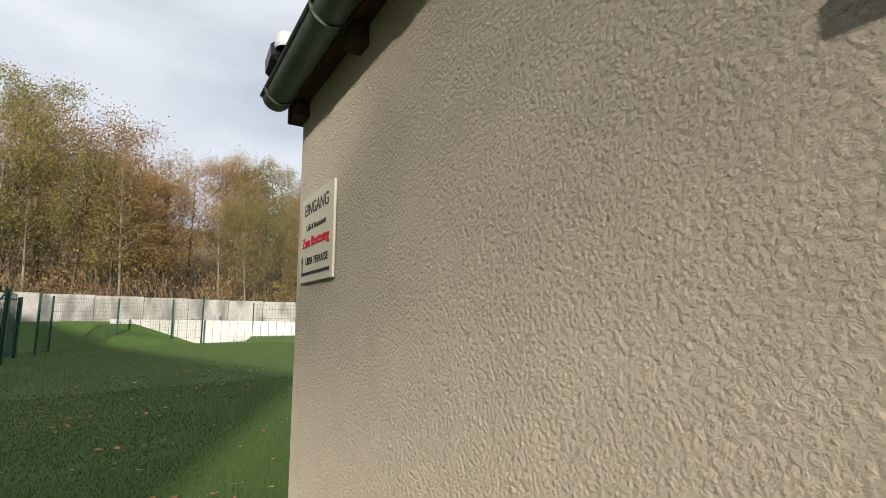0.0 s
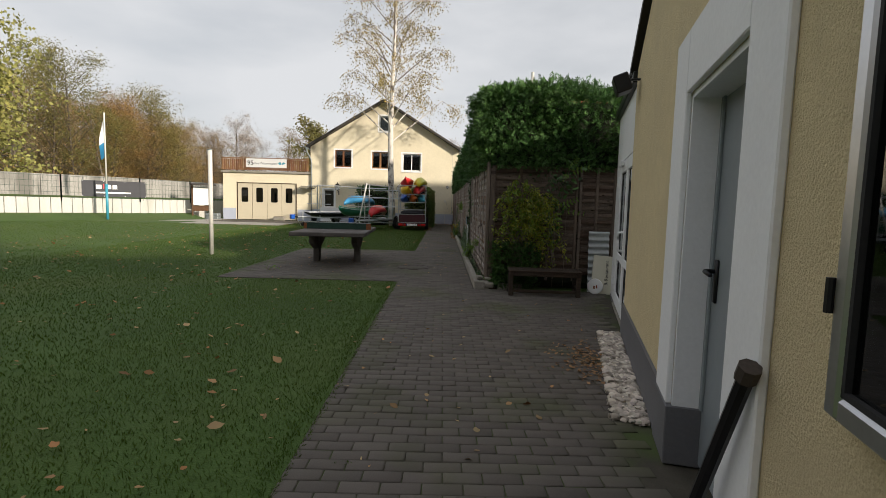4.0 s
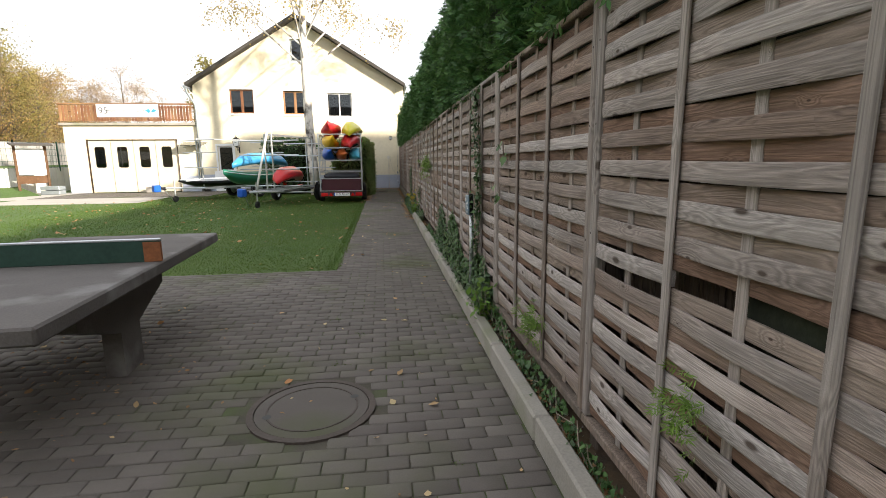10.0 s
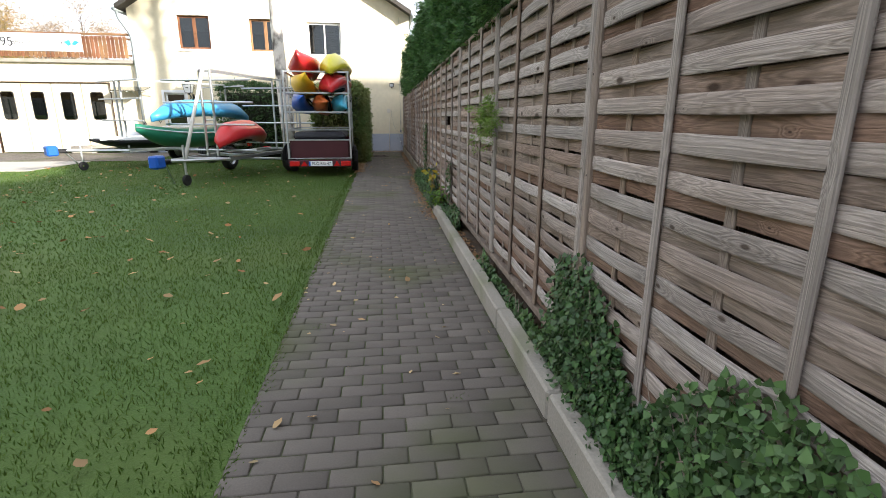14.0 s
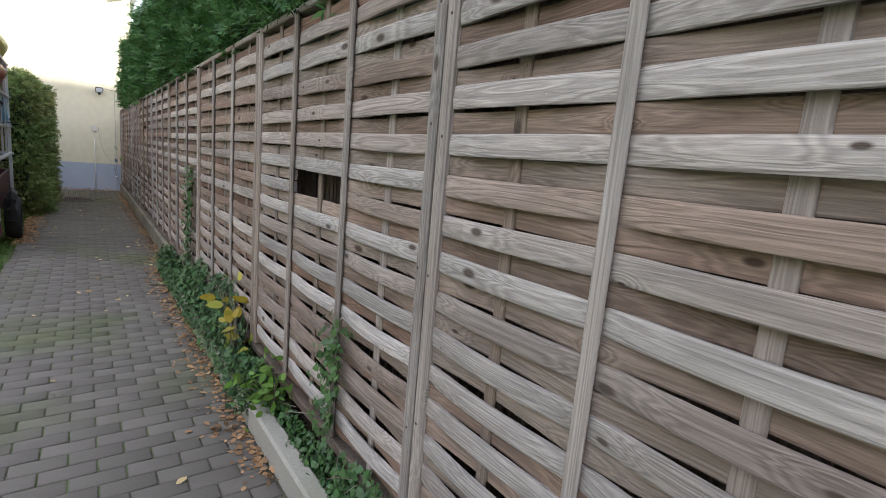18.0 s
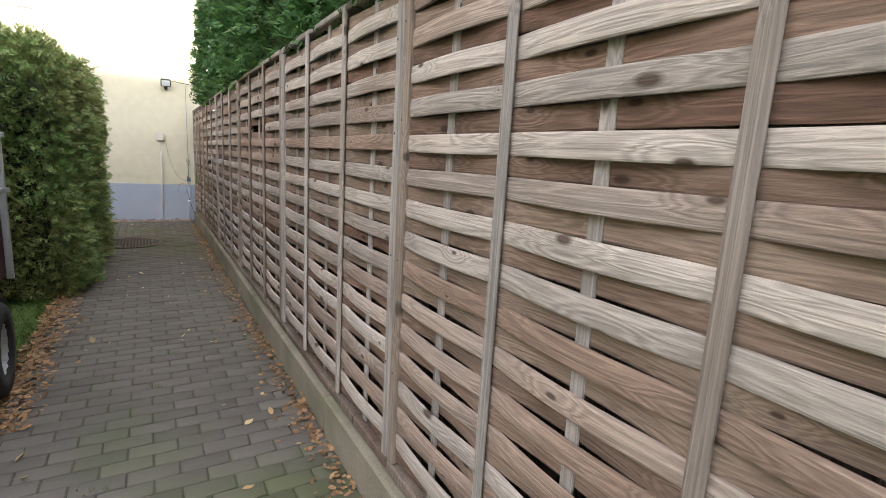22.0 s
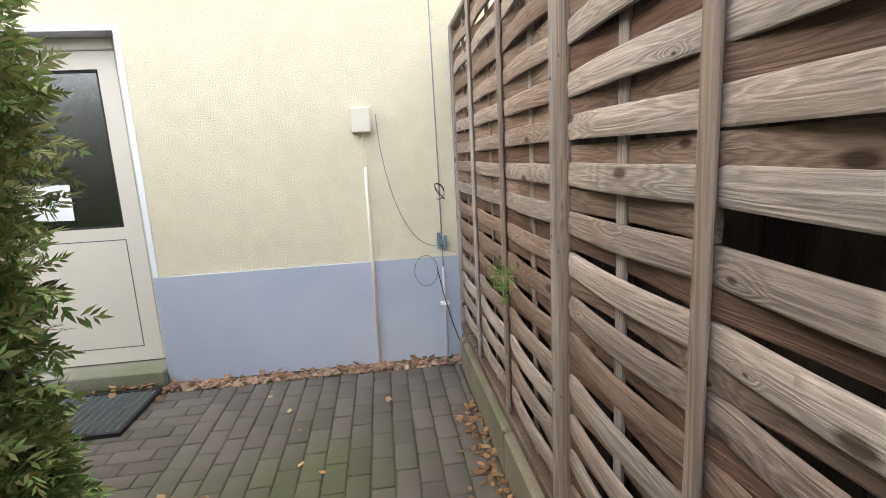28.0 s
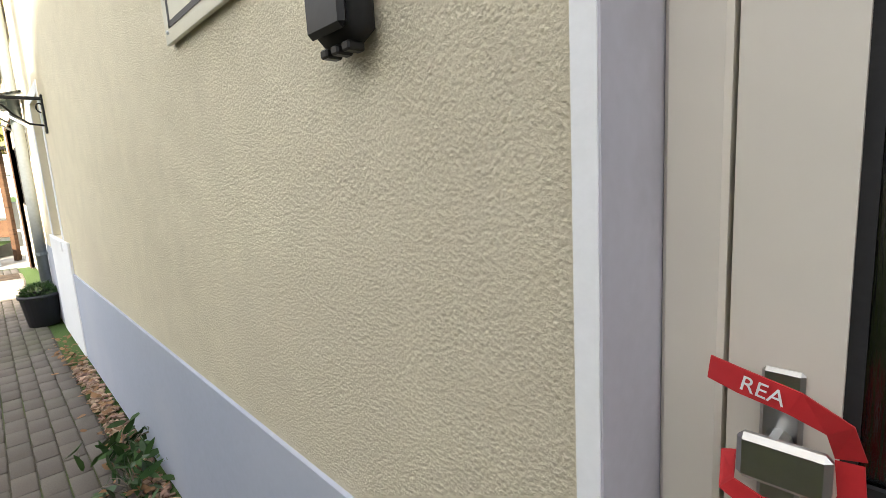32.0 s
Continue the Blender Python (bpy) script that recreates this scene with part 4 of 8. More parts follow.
    for z in (0.7, 2.2, 3.4):
        part("pipe_clip", MB().tube([(HX0 + 0.08, y0 - 0.07, z), (HX0 + 0.08, y0 - 0.07, z + 0.03)], 0.056, 10), M_ZINC, h)
    for a, b, c, d, kind in WINDOWS:
        w = part("window", MB().cbox(a - 0.07, y0 - 0.03, b - 0.09, c + 0.07, y0 + 0.06, b - 0.002, 0.006), M_SURR, h, "window with pale surround and sill")
        s = MB()
        for q in ((a - 0.09, b, a, d + 0.09), (c, b, c + 0.09, d + 0.09), (a, d, c, d + 0.09)):
            s.box(q[0], y0 - 0.006, q[1], q[2], y0 - 0.001, q[3])
        part("surround", s, M_SURR, w)
        f = MB()
        t = 0.07
        col = M_WHITE if kind in ("blind", "low") else M_BALC
        mid = (a + c) / 2
        bars = [(a, b, a + t, d), (c - t, b, c, d), (a + t, b, c - t, b + t), (a + t, d - t, c - t, d)]
        if kind == "two":
            bars.append((mid - 0.06, b + t, mid + 0.06, d - t))
        if kind == "blind":
            bars.append((mid - 0.02, b + t, mid + 0.03, d - t))
        for q in bars:
            f.cbox(q[0], y0 + 0.10, q[1], q[2], y0 + 0.16, q[3], 0.008)
        part("window_frame", f, M_ZINC if kind == "one" else col, w, "brown wooden frame" if kind == "two" else "")
        part("pane", MB().box(a + 0.02, y0 + 0.125, b + 0.02, c - 0.02, y0 + 0.132, d - 0.02), M_GLASS if kind != "low" else M_GLASSD, w)
        if kind == "blind":
            part("blind", MB().box(a + t, y0 + 0.14, b + t, c - t, y0 + 0.15, d - t), M_PAPER, w, "pale drawn blind")
        if kind == "two":
            part("curtain", MB().box(a + t, y0 + 0.2, d - 0.5, c - t, y0 + 0.21, d - t), M_PAPER, w, "short white net curtain")
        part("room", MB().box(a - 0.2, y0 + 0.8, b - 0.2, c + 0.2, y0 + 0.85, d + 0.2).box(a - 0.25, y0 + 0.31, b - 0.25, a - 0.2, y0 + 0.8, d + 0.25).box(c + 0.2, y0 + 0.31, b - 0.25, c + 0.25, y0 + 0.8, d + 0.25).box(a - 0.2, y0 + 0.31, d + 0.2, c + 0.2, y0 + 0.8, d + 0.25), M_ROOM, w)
    return h


house = make_house()


def make_garage():
    x0, x1, y0 = -15.5, HX0, HOUSE_Y + 0.05
    g = thing("garage", "cream garage with folding doors under a balcony", "garage")
    mb = MB()
    slab_with_holes(mb, x1 - x0 - 0.002, 3.12, [(0.95, 0, 4.91, 2.45)], 0.3, pose(x0, y0, 0))
    mb.box(x0, y0 + 0.3, 0, x0 + 0.3, y0 + 8, 3.12)
    part("wall", mb, M_HOUSE, g)
    for a, e in ((x0 - 0.01, x0 + 0.85), (x0 + 5.0, x1 - 0.02)):
        part("plinth", MB().box(a, y0 - 0.012, 0, e, y0, 0.75), M_BLUE, g, "blue-grey plinth")
    part("deck", MB().cbox(x0 - 0.1, y0 - 0.12, 3.12, x1 - 0.002, y0 + 8, 3.24, 0.01), M_CONC, g, "balcony slab")
    part("door_frame", MB().cbox(x0 + 0.92, y0 - 0.02, 0, x0 + 0.95, y0 + 0.1, 2.53, 0.005).cbox(x0 + 4.91, y0 - 0.02, 0, x0 + 4.94, y0 + 0.1, 2.48, 0.005).cbox(x0 + 0.92, y0 - 0.02, 2.45, x0 + 4.94, y0 + 0.1, 2.48, 0.005), M_TIMBER, g, "dark timber door frame")
    for i in range(4):
        a = x0 + 0.95 + i * 0.99
        leaf_ = MB()
        slab_with_holes(leaf_, 0.962, 2.42, [(0.28, 1.2, 0.68, 2.12)], 0.05, pose(a + 0.01, y0 + 0.05, 0.02))
        d = part("door_leaf", leaf_, M_GARAGE, g, "cream folding door leaf with a round-cornered window")
        p = []
        for cx, cz, a0 in ((0.60, 2.04, 0), (0.36, 2.04, 90), (0.36, 1.28, 180), (0.60, 1.28, 270)):
            p += [(a + 0.01 + cx + 0.08 * math.cos(radians(a0 + q)), cz + 0.08 * math.sin(radians(a0 + q))) for q in (0, 30, 60, 90)]
        up = Matrix(((1, 0, 0, 0), (0, 0, 1, 0), (0, 1, 0, 0), (0, 0, 0, 1)))
        part("window_rubber", MB().prism([((x - a - 0.49) * 1.12 + a + 0.49, (z - 1.66) * 1.06 + 1.66) for x, z in p], y0 + 0.040, y0 + 0.052, up), M_RUBBER, d)
        part("pane", MB().prism(p, y0 + 0.034, y0 + 0.039, up), M_GLASSD, d)
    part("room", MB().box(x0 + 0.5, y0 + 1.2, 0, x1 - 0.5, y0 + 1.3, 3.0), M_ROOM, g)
    rail = part("balustrade", MB().cbox(x0 - 0.1, y0 - 0.10, 4.05, x1 - 0.02, y0 - 0.02, 4.12, 0.01).cbox(x0 - 0.1, y0 - 0.06, 3.36, x1 - 0.02, y0 - 0.03, 3.42, 0.006).cbox(x0 - 0.1, y0 - 0.06, 3.9, x1 - 0.02, y0 - 0.03, 3.96, 0.006), M_BALC, g, "brown boarded balcony rail")
    me = MB().cbox(-0.055, -0.012, 0, 0.055, 0.012, 0.72, 0.006).mesh("board", M_BALC)
    n = int((x1 - x0) / 0.135)
    for i in range(n):
        o = part("board", me, None, rail)
        o.matrix_basis = pose(x0 + 0.02 + i * 0.135, y0 - 0.075, 3.3 + random.uniform(-0.005, 0.005))
    return g


make_garage()


# ---- flood wall, retaining wall, green fence in the distance ----
def wall_run(name, pts, z0, z1, thick, mat, label, cat, step=0.0):
    """A wall of cast panels; it climbs gently towards the south end."""
    w = thing(name, label, cat, kind="structure")
    for (xa, ya), (xb, yb) in zip(pts, pts[1:]):
        L = math.hypot(xb - xa, yb - ya)
        m = pose(xa, ya, 0, 0, 0, math.degrees(math.atan2(yb - ya, xb - xa)))
        n = max(1, round(L / step)) if step else 1
        for i in range(n):
            lift = 0.016 * min(20.0, max(0.0, 14 - ya - (yb - ya) * (i + 0.5) / n))
            part("wall_panel", MB().cbox(i * L / n + 0.01, 0, z0, (i + 1) * L / n - 0.01, thick, z1 + lift, 0.02, m), mat, w)
    return w


LOW = [(-31.5, -14), (-30.0, 6.5), (-26.8, 15.0), (-22.2, 20.8), (-19.3, 23.3), (-17.7, 26.2), (-16.6, 40)]
HIGH = [(-36, -30), (-32.8, 6), (-29.8, 17.2), (-25.6, 23.6), (-22.8, 27.0), (-20.8, 34), (-14, 50), (20, 54)]
wall_run("retaining_wall", [(-30.6, -1.5), *LOW[1:]], -0.3, 1.2, 0.25, M_WALLW, "low whitewashed retaining wall at the lawn's edge", "wall", 0.5)
wall_run("flood_wall", HIGH, 0.2, 2.62, 0.3, M_WALLG, "grey concrete flood wall behind the lawn", "wall", 2.5)
bank = MB()
for (a, b), (c, d) in zip(zip(LOW, LOW[1:]), zip(HIGH, HIGH[1:])):
    bank.add([(a[0] - 0.15, a[1], 1.0), (b[0] - 0.15, b[1], 1.0), (d[0], d[1], 1.3), (c[0], c[1], 1.3), (a[0] - 0.15, a[1], -0.3), (b[0] - 0.15, b[1], -0.3)], [(0, 1, 2, 3), (4, 5, 1, 0)])
for (xa, ya), (xb, yb) in zip(LOW[1:5], LOW[2:6]):  # the lawn rises a little to the wall's foot
    bank.add([(xa - 0.05, ya, 0.34), (xb - 0.05, yb, 0.34), (xb + 1.9, yb - 1.5, -0.03), (xa + 1.9, ya - 1.5, -0.03)], [(0, 3, 2, 1)])
bank.add([(-31.4, -14, 1.25), (-30.55, -0.6, 1.3), (-30.05, 3.2, -0.1), (-27.9, -1.2, -0.06), (-24.0, -14, -0.06), (-30.7, -2.5, 1.35)], [(0, 5, 3, 4), (5, 1, 2, 3)])
struct("trim", bank, M_GRASSG, "grass bank between the two walls", "bank")

# ---- the table-tennis table ----
def make_table():
    t = thing("table_tennis_table", "weathered dark concrete outdoor table-tennis table", "table", -3.17, 4.33, 0, 2.9)
    part("tabletop", MB().cbox(-0.765, -1.37, 0.66, 0.765, 1.37, 0.745, 0.012), M_TABLE, t, "dark grainy concrete top with worn edges")
    for sx in (-0.46, 0.46):
        prof = [(-0.14, 0.0), (0.14, 0.0), (0.14, 0.30), (0.62, 0.47), (0.62, 0.66), (-0.62, 0.66), (-0.62, 0.47), (-0.14, 0.30)]
        m = Matrix(((0, 0, 1, sx - 0.06), (1, 0, 0, 0), (0, 1, 0, 0), (0, 0, 0, 1)))
        part("leg", MB().prism(prof, 0, 0.12, m), M_TABLE, t, "concrete bracket leg")
    n = part("net_plate", MB().cbox(-0.765, -0.012, 0.745, 0.765, 0.012, 0.895, 0.004), M_NETG, t, "dark green metal net plate with rusty ends")
    for a, e in ((-0.767, -0.70), (0.66, 0.767)):
        part("rust_end", MB().box(a, -0.0135, 0.747, e, 0.0135, 0.88), M_RUST, n, "rusted plate end")
    part("net_edge", MB().cbox(-0.768, -0.016, 0.888, 0.768, 0.016, 0.902, 0.003), M_GALV, n)
    return t


make_table()


def make_bench():
    b = thing("bench", "low dark-stained slatted wooden bench by the fence", "bench", 0.87, 0.63, 0, -5)
    L, W_, H_ = 0.56, 0.21, 0.40
    for i in range(7):
        y = -W_ + i * 0.0618
        part("seat_slat", MB().cbox(-L, y, H_ - 0.022, L, y + 0.047, H_ + random.uniform(-0.001, 0.001), 0.006), M_DARKWOOD, b)
    for x in (-L + 0.01, L - 0.08):
        for y in (-W_ + 0.01, W_ - 0.075):
            part("leg", MB().cbox(x, y, 0.0, x + 0.07, y + 0.065, H_ - 0.023, 0.008), M_DARKWOOD, b)
        part("side_rail", MB().cbox(x + 0.015, -W_ + 0.075, 0.10, x + 0.055, W_ - 0.075, 0.15, 0.006), M_DARKWOOD, b)
        part("seat_bearer", MB().cbox(x + 0.012, -W_ + 0.075, H_ - 0.09, x + 0.058, W_ - 0.075, H_ - 0.023, 0.006), M_DARKWOOD, b)
    for y in (-W_ + 0.015, W_ - 0.04):
        part("apron", MB().cbox(-L + 0.08, y, H_ - 0.09, L - 0.08, y + 0.025, H_ - 0.023, 0.006), M_DARKWOOD, b)
    part("stretcher", MB().cbox(-L + 0.08, -W_ + 0.02, 0.055, L - 0.08, -W_ + 0.055, 0.10, 0.006), M_DARKWOOD, b)
    return b


make_bench()


def make_sign(x, z, w, h, m, label, arrow=True):
    """The entrance board: dark and red lettering, an arrow along the foot."""
    s = thing("entrance_sign", label, "sign")
    s.matrix_basis = m
    part("board", MB().cbox(-w / 2, -0.006, -h / 2, w / 2, 0.006, h / 2, 0.002), M_SIGN, s, "cream metal board")
    k = w / 0.67
    up = lambda px, pz: pose(px, -0.0075, pz, 90, 0, 0)
    writing("letters", "EINGANG", 0.112 * k, up(0, h * 0.33), M_INK, s)
    writing("letters", "Café & Restaurant", 0.055 * k, up(0.0, h * 0.12), M_INK, s)
    writing("red_letters", "Zum Bootssteg", 0.088 * k, up(0, -h * 0.05), M_INKR, s, "red lettering", 0.003)
    writing("letters", "ÜBER TERRASSE", 0.065 * k, up(0.03 * k, -h * 0.27), M_INK, s)
    a = MB().box(-0.28 * k, -0.0075, -h * 0.42, 0.29 * k, -0.0062, -h * 0.385).box(-0.285 * k, -0.0075, -h * 0.42, -0.268 * k, -0.0062, -h * 0.25)
    a.add([(-0.30 * k, -0.0075, -h * 0.26), (-0.253 * k, -0.0075, -h * 0.26), (-0.2765 * k, -0.0075, -h * 0.17)], [(0, 1, 2)])
    part("arrow", a, M_INK, s, "black arrow")
    for sx in (-1, 1):
        for sz in (-1, 1):
            part("screw", MB().lathe([(0.0, 0.004), (0.005, 0.003), (0.006, 0.0)], 8, pose(sx * (w / 2 - 0.025), -0.006, sz * (h / 2 - 0.03), 90, 0, 0)), M_ALU, s)
    return s


make_sign(0, 0, 0.51, 0.43, YARD @ pose(0.37, -0.042, 1.857), "cream entrance sign with black and red lettering on the roughcast wall")

# ---- the long woven fence ----
PITCH = 1.785
JOINTS = [FENCE_END + PITCH * k for k in range(15)]
FENCE_B, FENCE_T = 0.25, 2.05
ROWS = 31


def slat_mesh(length, bays, phase, rise, mat, seed, along):
    """A woven slat: it bows to the front and the back of the laths in turn, with worn edges and a slight cup."""
    r = random.Random(seed)
    n = 8 * bays
    hgt = rise * (r.uniform(1.0, 1.07) if phase > 0 else r.uniform(0.97, 1.04))
    v, f = [], []
    tilt = r.uniform(-0.006, 0.006)
    for i in range(n + 1):
        s = i / n * length
        u = i / n * bays
        bow = abs(math.sin(math.pi * u)) * 0.017 * phase
        sag = tilt * (i / n - 0.5) * 2 + 0.003 * noise.noise((s * 2.1, seed * 3.7, 0))
        for d, z in ((0.0055, -0.5), (0.0075, -0.42), (0.0075 + 0.002, 0.0), (0.0075, 0.42), (0.0055, 0.5), (-0.0055, 0.5), (-0.0075, 0.0), (-0.0055, -0.5)):
            p = bow + d
            zz = z * hgt + sag
            v.append((-p, s, zz) if along == "Y" else (s, -p, zz))
    k = 8
    for i in range(n):
        for j in range(k):
            f.append((i * k + j, i * k + (j + 1) % k, (i + 1) * k + (j + 1) % k, (i + 1) * k + j))
    f += [tuple(range(k))[::-1], tuple(range(n * k, n * k + k))]
    mb = MB().add(v, f)
    return mb.mesh("slat", mat)


long_fence = thing("fence", "long weathered grey-brown woven timber fence along the path", "fence", kind="")


NAIL = MB().lathe([(0.0, 0.0015), (0.0045, 0.001), (0.0055, -0.001)], 8).mesh("nail", M_IRON)


def make_fence_panel(y0, y1, seed, gaps=()):
    """gaps: (row, bay) where a slat is broken away."""
    L = y1 - y0
    p = new("fence_panel")
    p.parent = long_fence
    p.matrix_basis = pose(FENCE_X, y0, 0)
    rise = (FENCE_T - FENCE_B - 0.06) / ROWS
    lean = random.Random(seed).uniform(-0.004, 0.004)
    for x0, a, b in ((-0.035, 0.001, 0.047), (-0.035, L - 0.047, L - 0.001)):
        part("edge_lath", MB().cbox(x0, a, FENCE_B, 0.03, b, FENCE_T + 0.01, 0.009), M_LATH, p)
        for zq in (0.16, 0.62, 1.08, 1.52, 1.84):
            nl = part("nail", NAIL, None, p)
            nl.matrix_basis = pose(x0, (a + b) / 2 + 0.006 * math.sin(37 * zq + seed), zq + 0.03 * math.sin(19 * zq + 3 * seed + 90 * a), 0, -90, 0)
    for q in (1, 2):
        yq = L * q / 3
        part("cover_lath", MB().cbox(-0.036, yq - 0.019, FENCE_B + 0.005, -0.020, yq + 0.019, FENCE_T, 0.006), M_LATH, p)
    for q in range(3):
        yq = L * (q + 0.5) / 3
        part("weave_lath", MB().cbox(-0.006, yq - 0.02, FENCE_B + 0.005, 0.004, yq + 0.02, FENCE_T, 0.003), M_LATH, p)
    part("bottom_rail", MB().cbox(-0.034, 0.0, FENCE_B - 0.045, 0.03, L, FENCE_B, 0.006), M_LATHD, p)
    part("top_rail", MB().cbox(-0.03, 0.0, FENCE_T - 0.02, 0.03, L, FENCE_T + 0.012, 0.006), M_LATH, p)
    r = random.Random(seed + 50)
    for k in range(ROWS):
        ph = 1 if k % 2 else -1
        zk = FENCE_B + 0.015 + (k + 0.5) * rise + r.uniform(-0.003, 0.003)
        lost = [bay for row, bay in gaps if row == k]
        bays = [(0, 3)] if not lost else [q for q in ((0, lost[0]), (lost[0] + 1, 3)) if q[1] > q[0]]
        for b0, b1 in bays:
            # back rows take the browner colour that includes their shade
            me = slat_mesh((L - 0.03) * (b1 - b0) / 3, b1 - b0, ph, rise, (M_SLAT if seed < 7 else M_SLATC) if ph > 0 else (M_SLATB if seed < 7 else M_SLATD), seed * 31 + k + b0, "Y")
            o = part("slat", me, None, p)
            o.matrix_basis = pose(-0.008, 0.015 + (L - 0.03) * b0 / 3, zk, r.uniform(-0.12, 0.12), r.uniform(-2.0, 2.0), 0)
    return p


for i, (a, b) in enumerate(zip(JOINTS, JOINTS[1:])):
    make_fence_panel(a + 0.004, b - 0.004, i, {0: ((13, 1), (12, 2)), 6: ((18, 1), (17, 1)), 10: ((23, 1),), 12: ((16, 1),)}.get(i, ()))
    post = part("post", MB().cbox(0.032, a - 0.04, 0, 0.11, a + 0.04, 2.0, 0.006), M_LATHD, long_fence)

reed = MB()
for i in range(560):
    y = random.uniform(1.2, 26.05)
    reed.tube([(0.125 + random.uniform(0, 0.012), y, 0.05), (0.125 + random.uniform(0, 0.012), y + random.uniform(-0.02, 0.02), 1.95)], 0.006, 4, cap=False)
reed_ob = thing("reed_screen", "dark reed matting behind the fence", "screen")
part("reeds", reed, M_REED, reed_ob)
part("backing", MB().box(0.15, 1.2, 0.02, 0.16, 26.17, 1.96), M_REED, reed_ob)

# kerb and planting strip along the fence
kerb = thing("kerb", "weathered grey concrete kerb along the planting strip", "kerb", kind="structure")
y = 1.11
while y < 25.95:
    ln = min(1.0, 16.9 - y, 26.0 - y) if y < 16.8 else min(1.0, 26.0 - y)
    z = 0.13 + random.uniform(-0.006, 0.006)
    deep = -0.10 if y < 16.8 else 0.03
    part("kerb_stone" if y < 16.8 else "base_block", MB().cbox((PATH_R if y < 16.8 else -0.062) + random.uniform(-0.004, 0.004), y + 0.004, -0.05, deep, y + ln - 0.004, z if y < 16.8 else z + 0.065, 0.012), M_CONC if y < 16.8 else M_CONCM, kerb, "" if y < 16.8 else "mossy brown concrete base")
    y += ln
struct("soil", MB().box(-0.11, 1.11, -0.05, 0.19, 16.9, 0.07).box(-0.04, 16.9, -0.05, 0.19, 26.1, 0.07), M_SOIL, "dark soil with leaf litter under the fence", "soil")
struct("kerb_end", MB().cbox(PATH_R, 1.03, -0.04, 0.05, 1.108, 0.13, 0.012).cbox(0.20, 1.01, -0.04, 0.6, 1.07, 0.10, 0.012), M_CONC, "short concrete kerb at the fence's end", "kerb")

# ---- the short fence across, behind the bench ----
cross_fence = thing("fence", "short dark woven timber fence behind the bench", "fence")


def make_cross_fence(x0, x1, seed):
    L = x1 - x0
    p = new("fence_panel")
    p.parent = cross_fence
    p.matrix_basis = pose(x0, FENCE_END + 0.06, 0)
    rise = (FENCE_T - FENCE_B) / ROWS
    for a in (0.0, L / 3 - 0.02, L * 2 / 3 - 0.02, L - 0.045):
        part("edge_lath", MB().cbox(a, -0.035, FENCE_B - 0.1, a + 0.045, 0.02, FENCE_T, 0.006), M_LATHD, p)
    for k in range(ROWS):
        me = slat_mesh(L - 0.02, 3, 1 if k % 2 else -1, rise, M_SLATX, seed * 17 + k, "X")
        o = part("slat", me, None, p)
        o.matrix_basis = pose(0.01, -0.005, FENCE_B + (k + 0.5) * rise)
    return p


make_cross_fence(0.06, 1.5, 71)
make_cross_fence(1.52, 2.4, 72)
part("post", MB().cbox(-0.03, FENCE_END - 0.03, 0, 0.025, FENCE_END + 0.004, 2.1, 0.008), M_LATHD, cross_fence, "brown squared corner post")


# ---- hedges ----
def sprays(name, pts, nrm, rngh, size, mat, per=7, slim=0.27):
    """Flat scale-leaf sprays: each a stalk with side fronds, leaning out and drooping."""
    n = len(pts)
    d = unit(nrm + rngh.normal(0, 0.55, (n, 3)) + np.array([0, 0, -0.25]))
    side = unit(np.cross(d, rngh.normal(0, 1, (n, 3))))
    V, F = [], []
    s = size * rngh.uniform(0.6, 1.3, n)
    for k in range(per):
        t = k / (per - 1)
        if k == per - 1:
            base, al, ln = pts + d * (s * 0.45)[:, None], d, s * 0.55
        else:
            sg = 1 if k % 2 else -1
            base = pts + d * (s * (0.05 + 0.6 * t))[:, None]
            al = unit(d * 0.75 + side * sg * 0.8 + rngh.normal(0, 0.12, (n, 3)))
            ln = s * (0.55 - 0.25 * t)
        w = unit(np.cross(al, np.cross(d, side)))
        v, f = blades(rngh, base, al, w, ln, ln * slim)
        F.append(f + sum(len(q) for q in V))
        V.append(v)
    return flat_mesh(name, np.concatenate(V), np.concatenate(F), mat)


def hedge_points(x0, y0, z0, x1, y1, z1, density, rngh, faces):
    """Points and normals on the wavy faces of a clipped block."""
    P, N = [], []
    for fc in faces:
        if fc in "we":
            a = int((y1 - y0) * (z1 - z0) * density)
            p = np.stack([np.full(a, x0 if fc == "w" else x1), rngh.uniform(y0, y1, a), rngh.uniform(z0, z1, a)], 1)
            nn = np.tile([-1.0 if fc == "w" else 1.0, 0, 0.15], (a, 1))
        elif fc in "sn":
            a = int((x1 - x0) * (z1 - z0) * density)
            p = np.stack([rngh.uniform(x0, x1, a), np.full(a, y0 if fc == "s" else y1), rngh.uniform(z0, z1, a)], 1)
            nn = np.tile([0, -1.0 if fc == "s" else 1.0, 0.15], (a, 1))
        else:
            a = int((x1 - x0) * (y1 - y0) * density)
            p = np.stack([rngh.uniform(x0, x1, a), rngh.uniform(y0, y1, a), np.full(a, z1)], 1)
            nn = np.tile([0, 0, 1.0], (a, 1))
        w = 0.10 * np.sin(p[:, 1] * 3.1 + p[:, 2] * 2.3) * np.sin(p[:, 0] * 2.7 + p[:, 2] * 1.9 + p[:, 1] * 1.3) + rngh.normal(0, 0.05, a)
        P.append(p + nn * w[:, None])
        N.append(nn)
    return np.concatenate(P), np.concatenate(N)


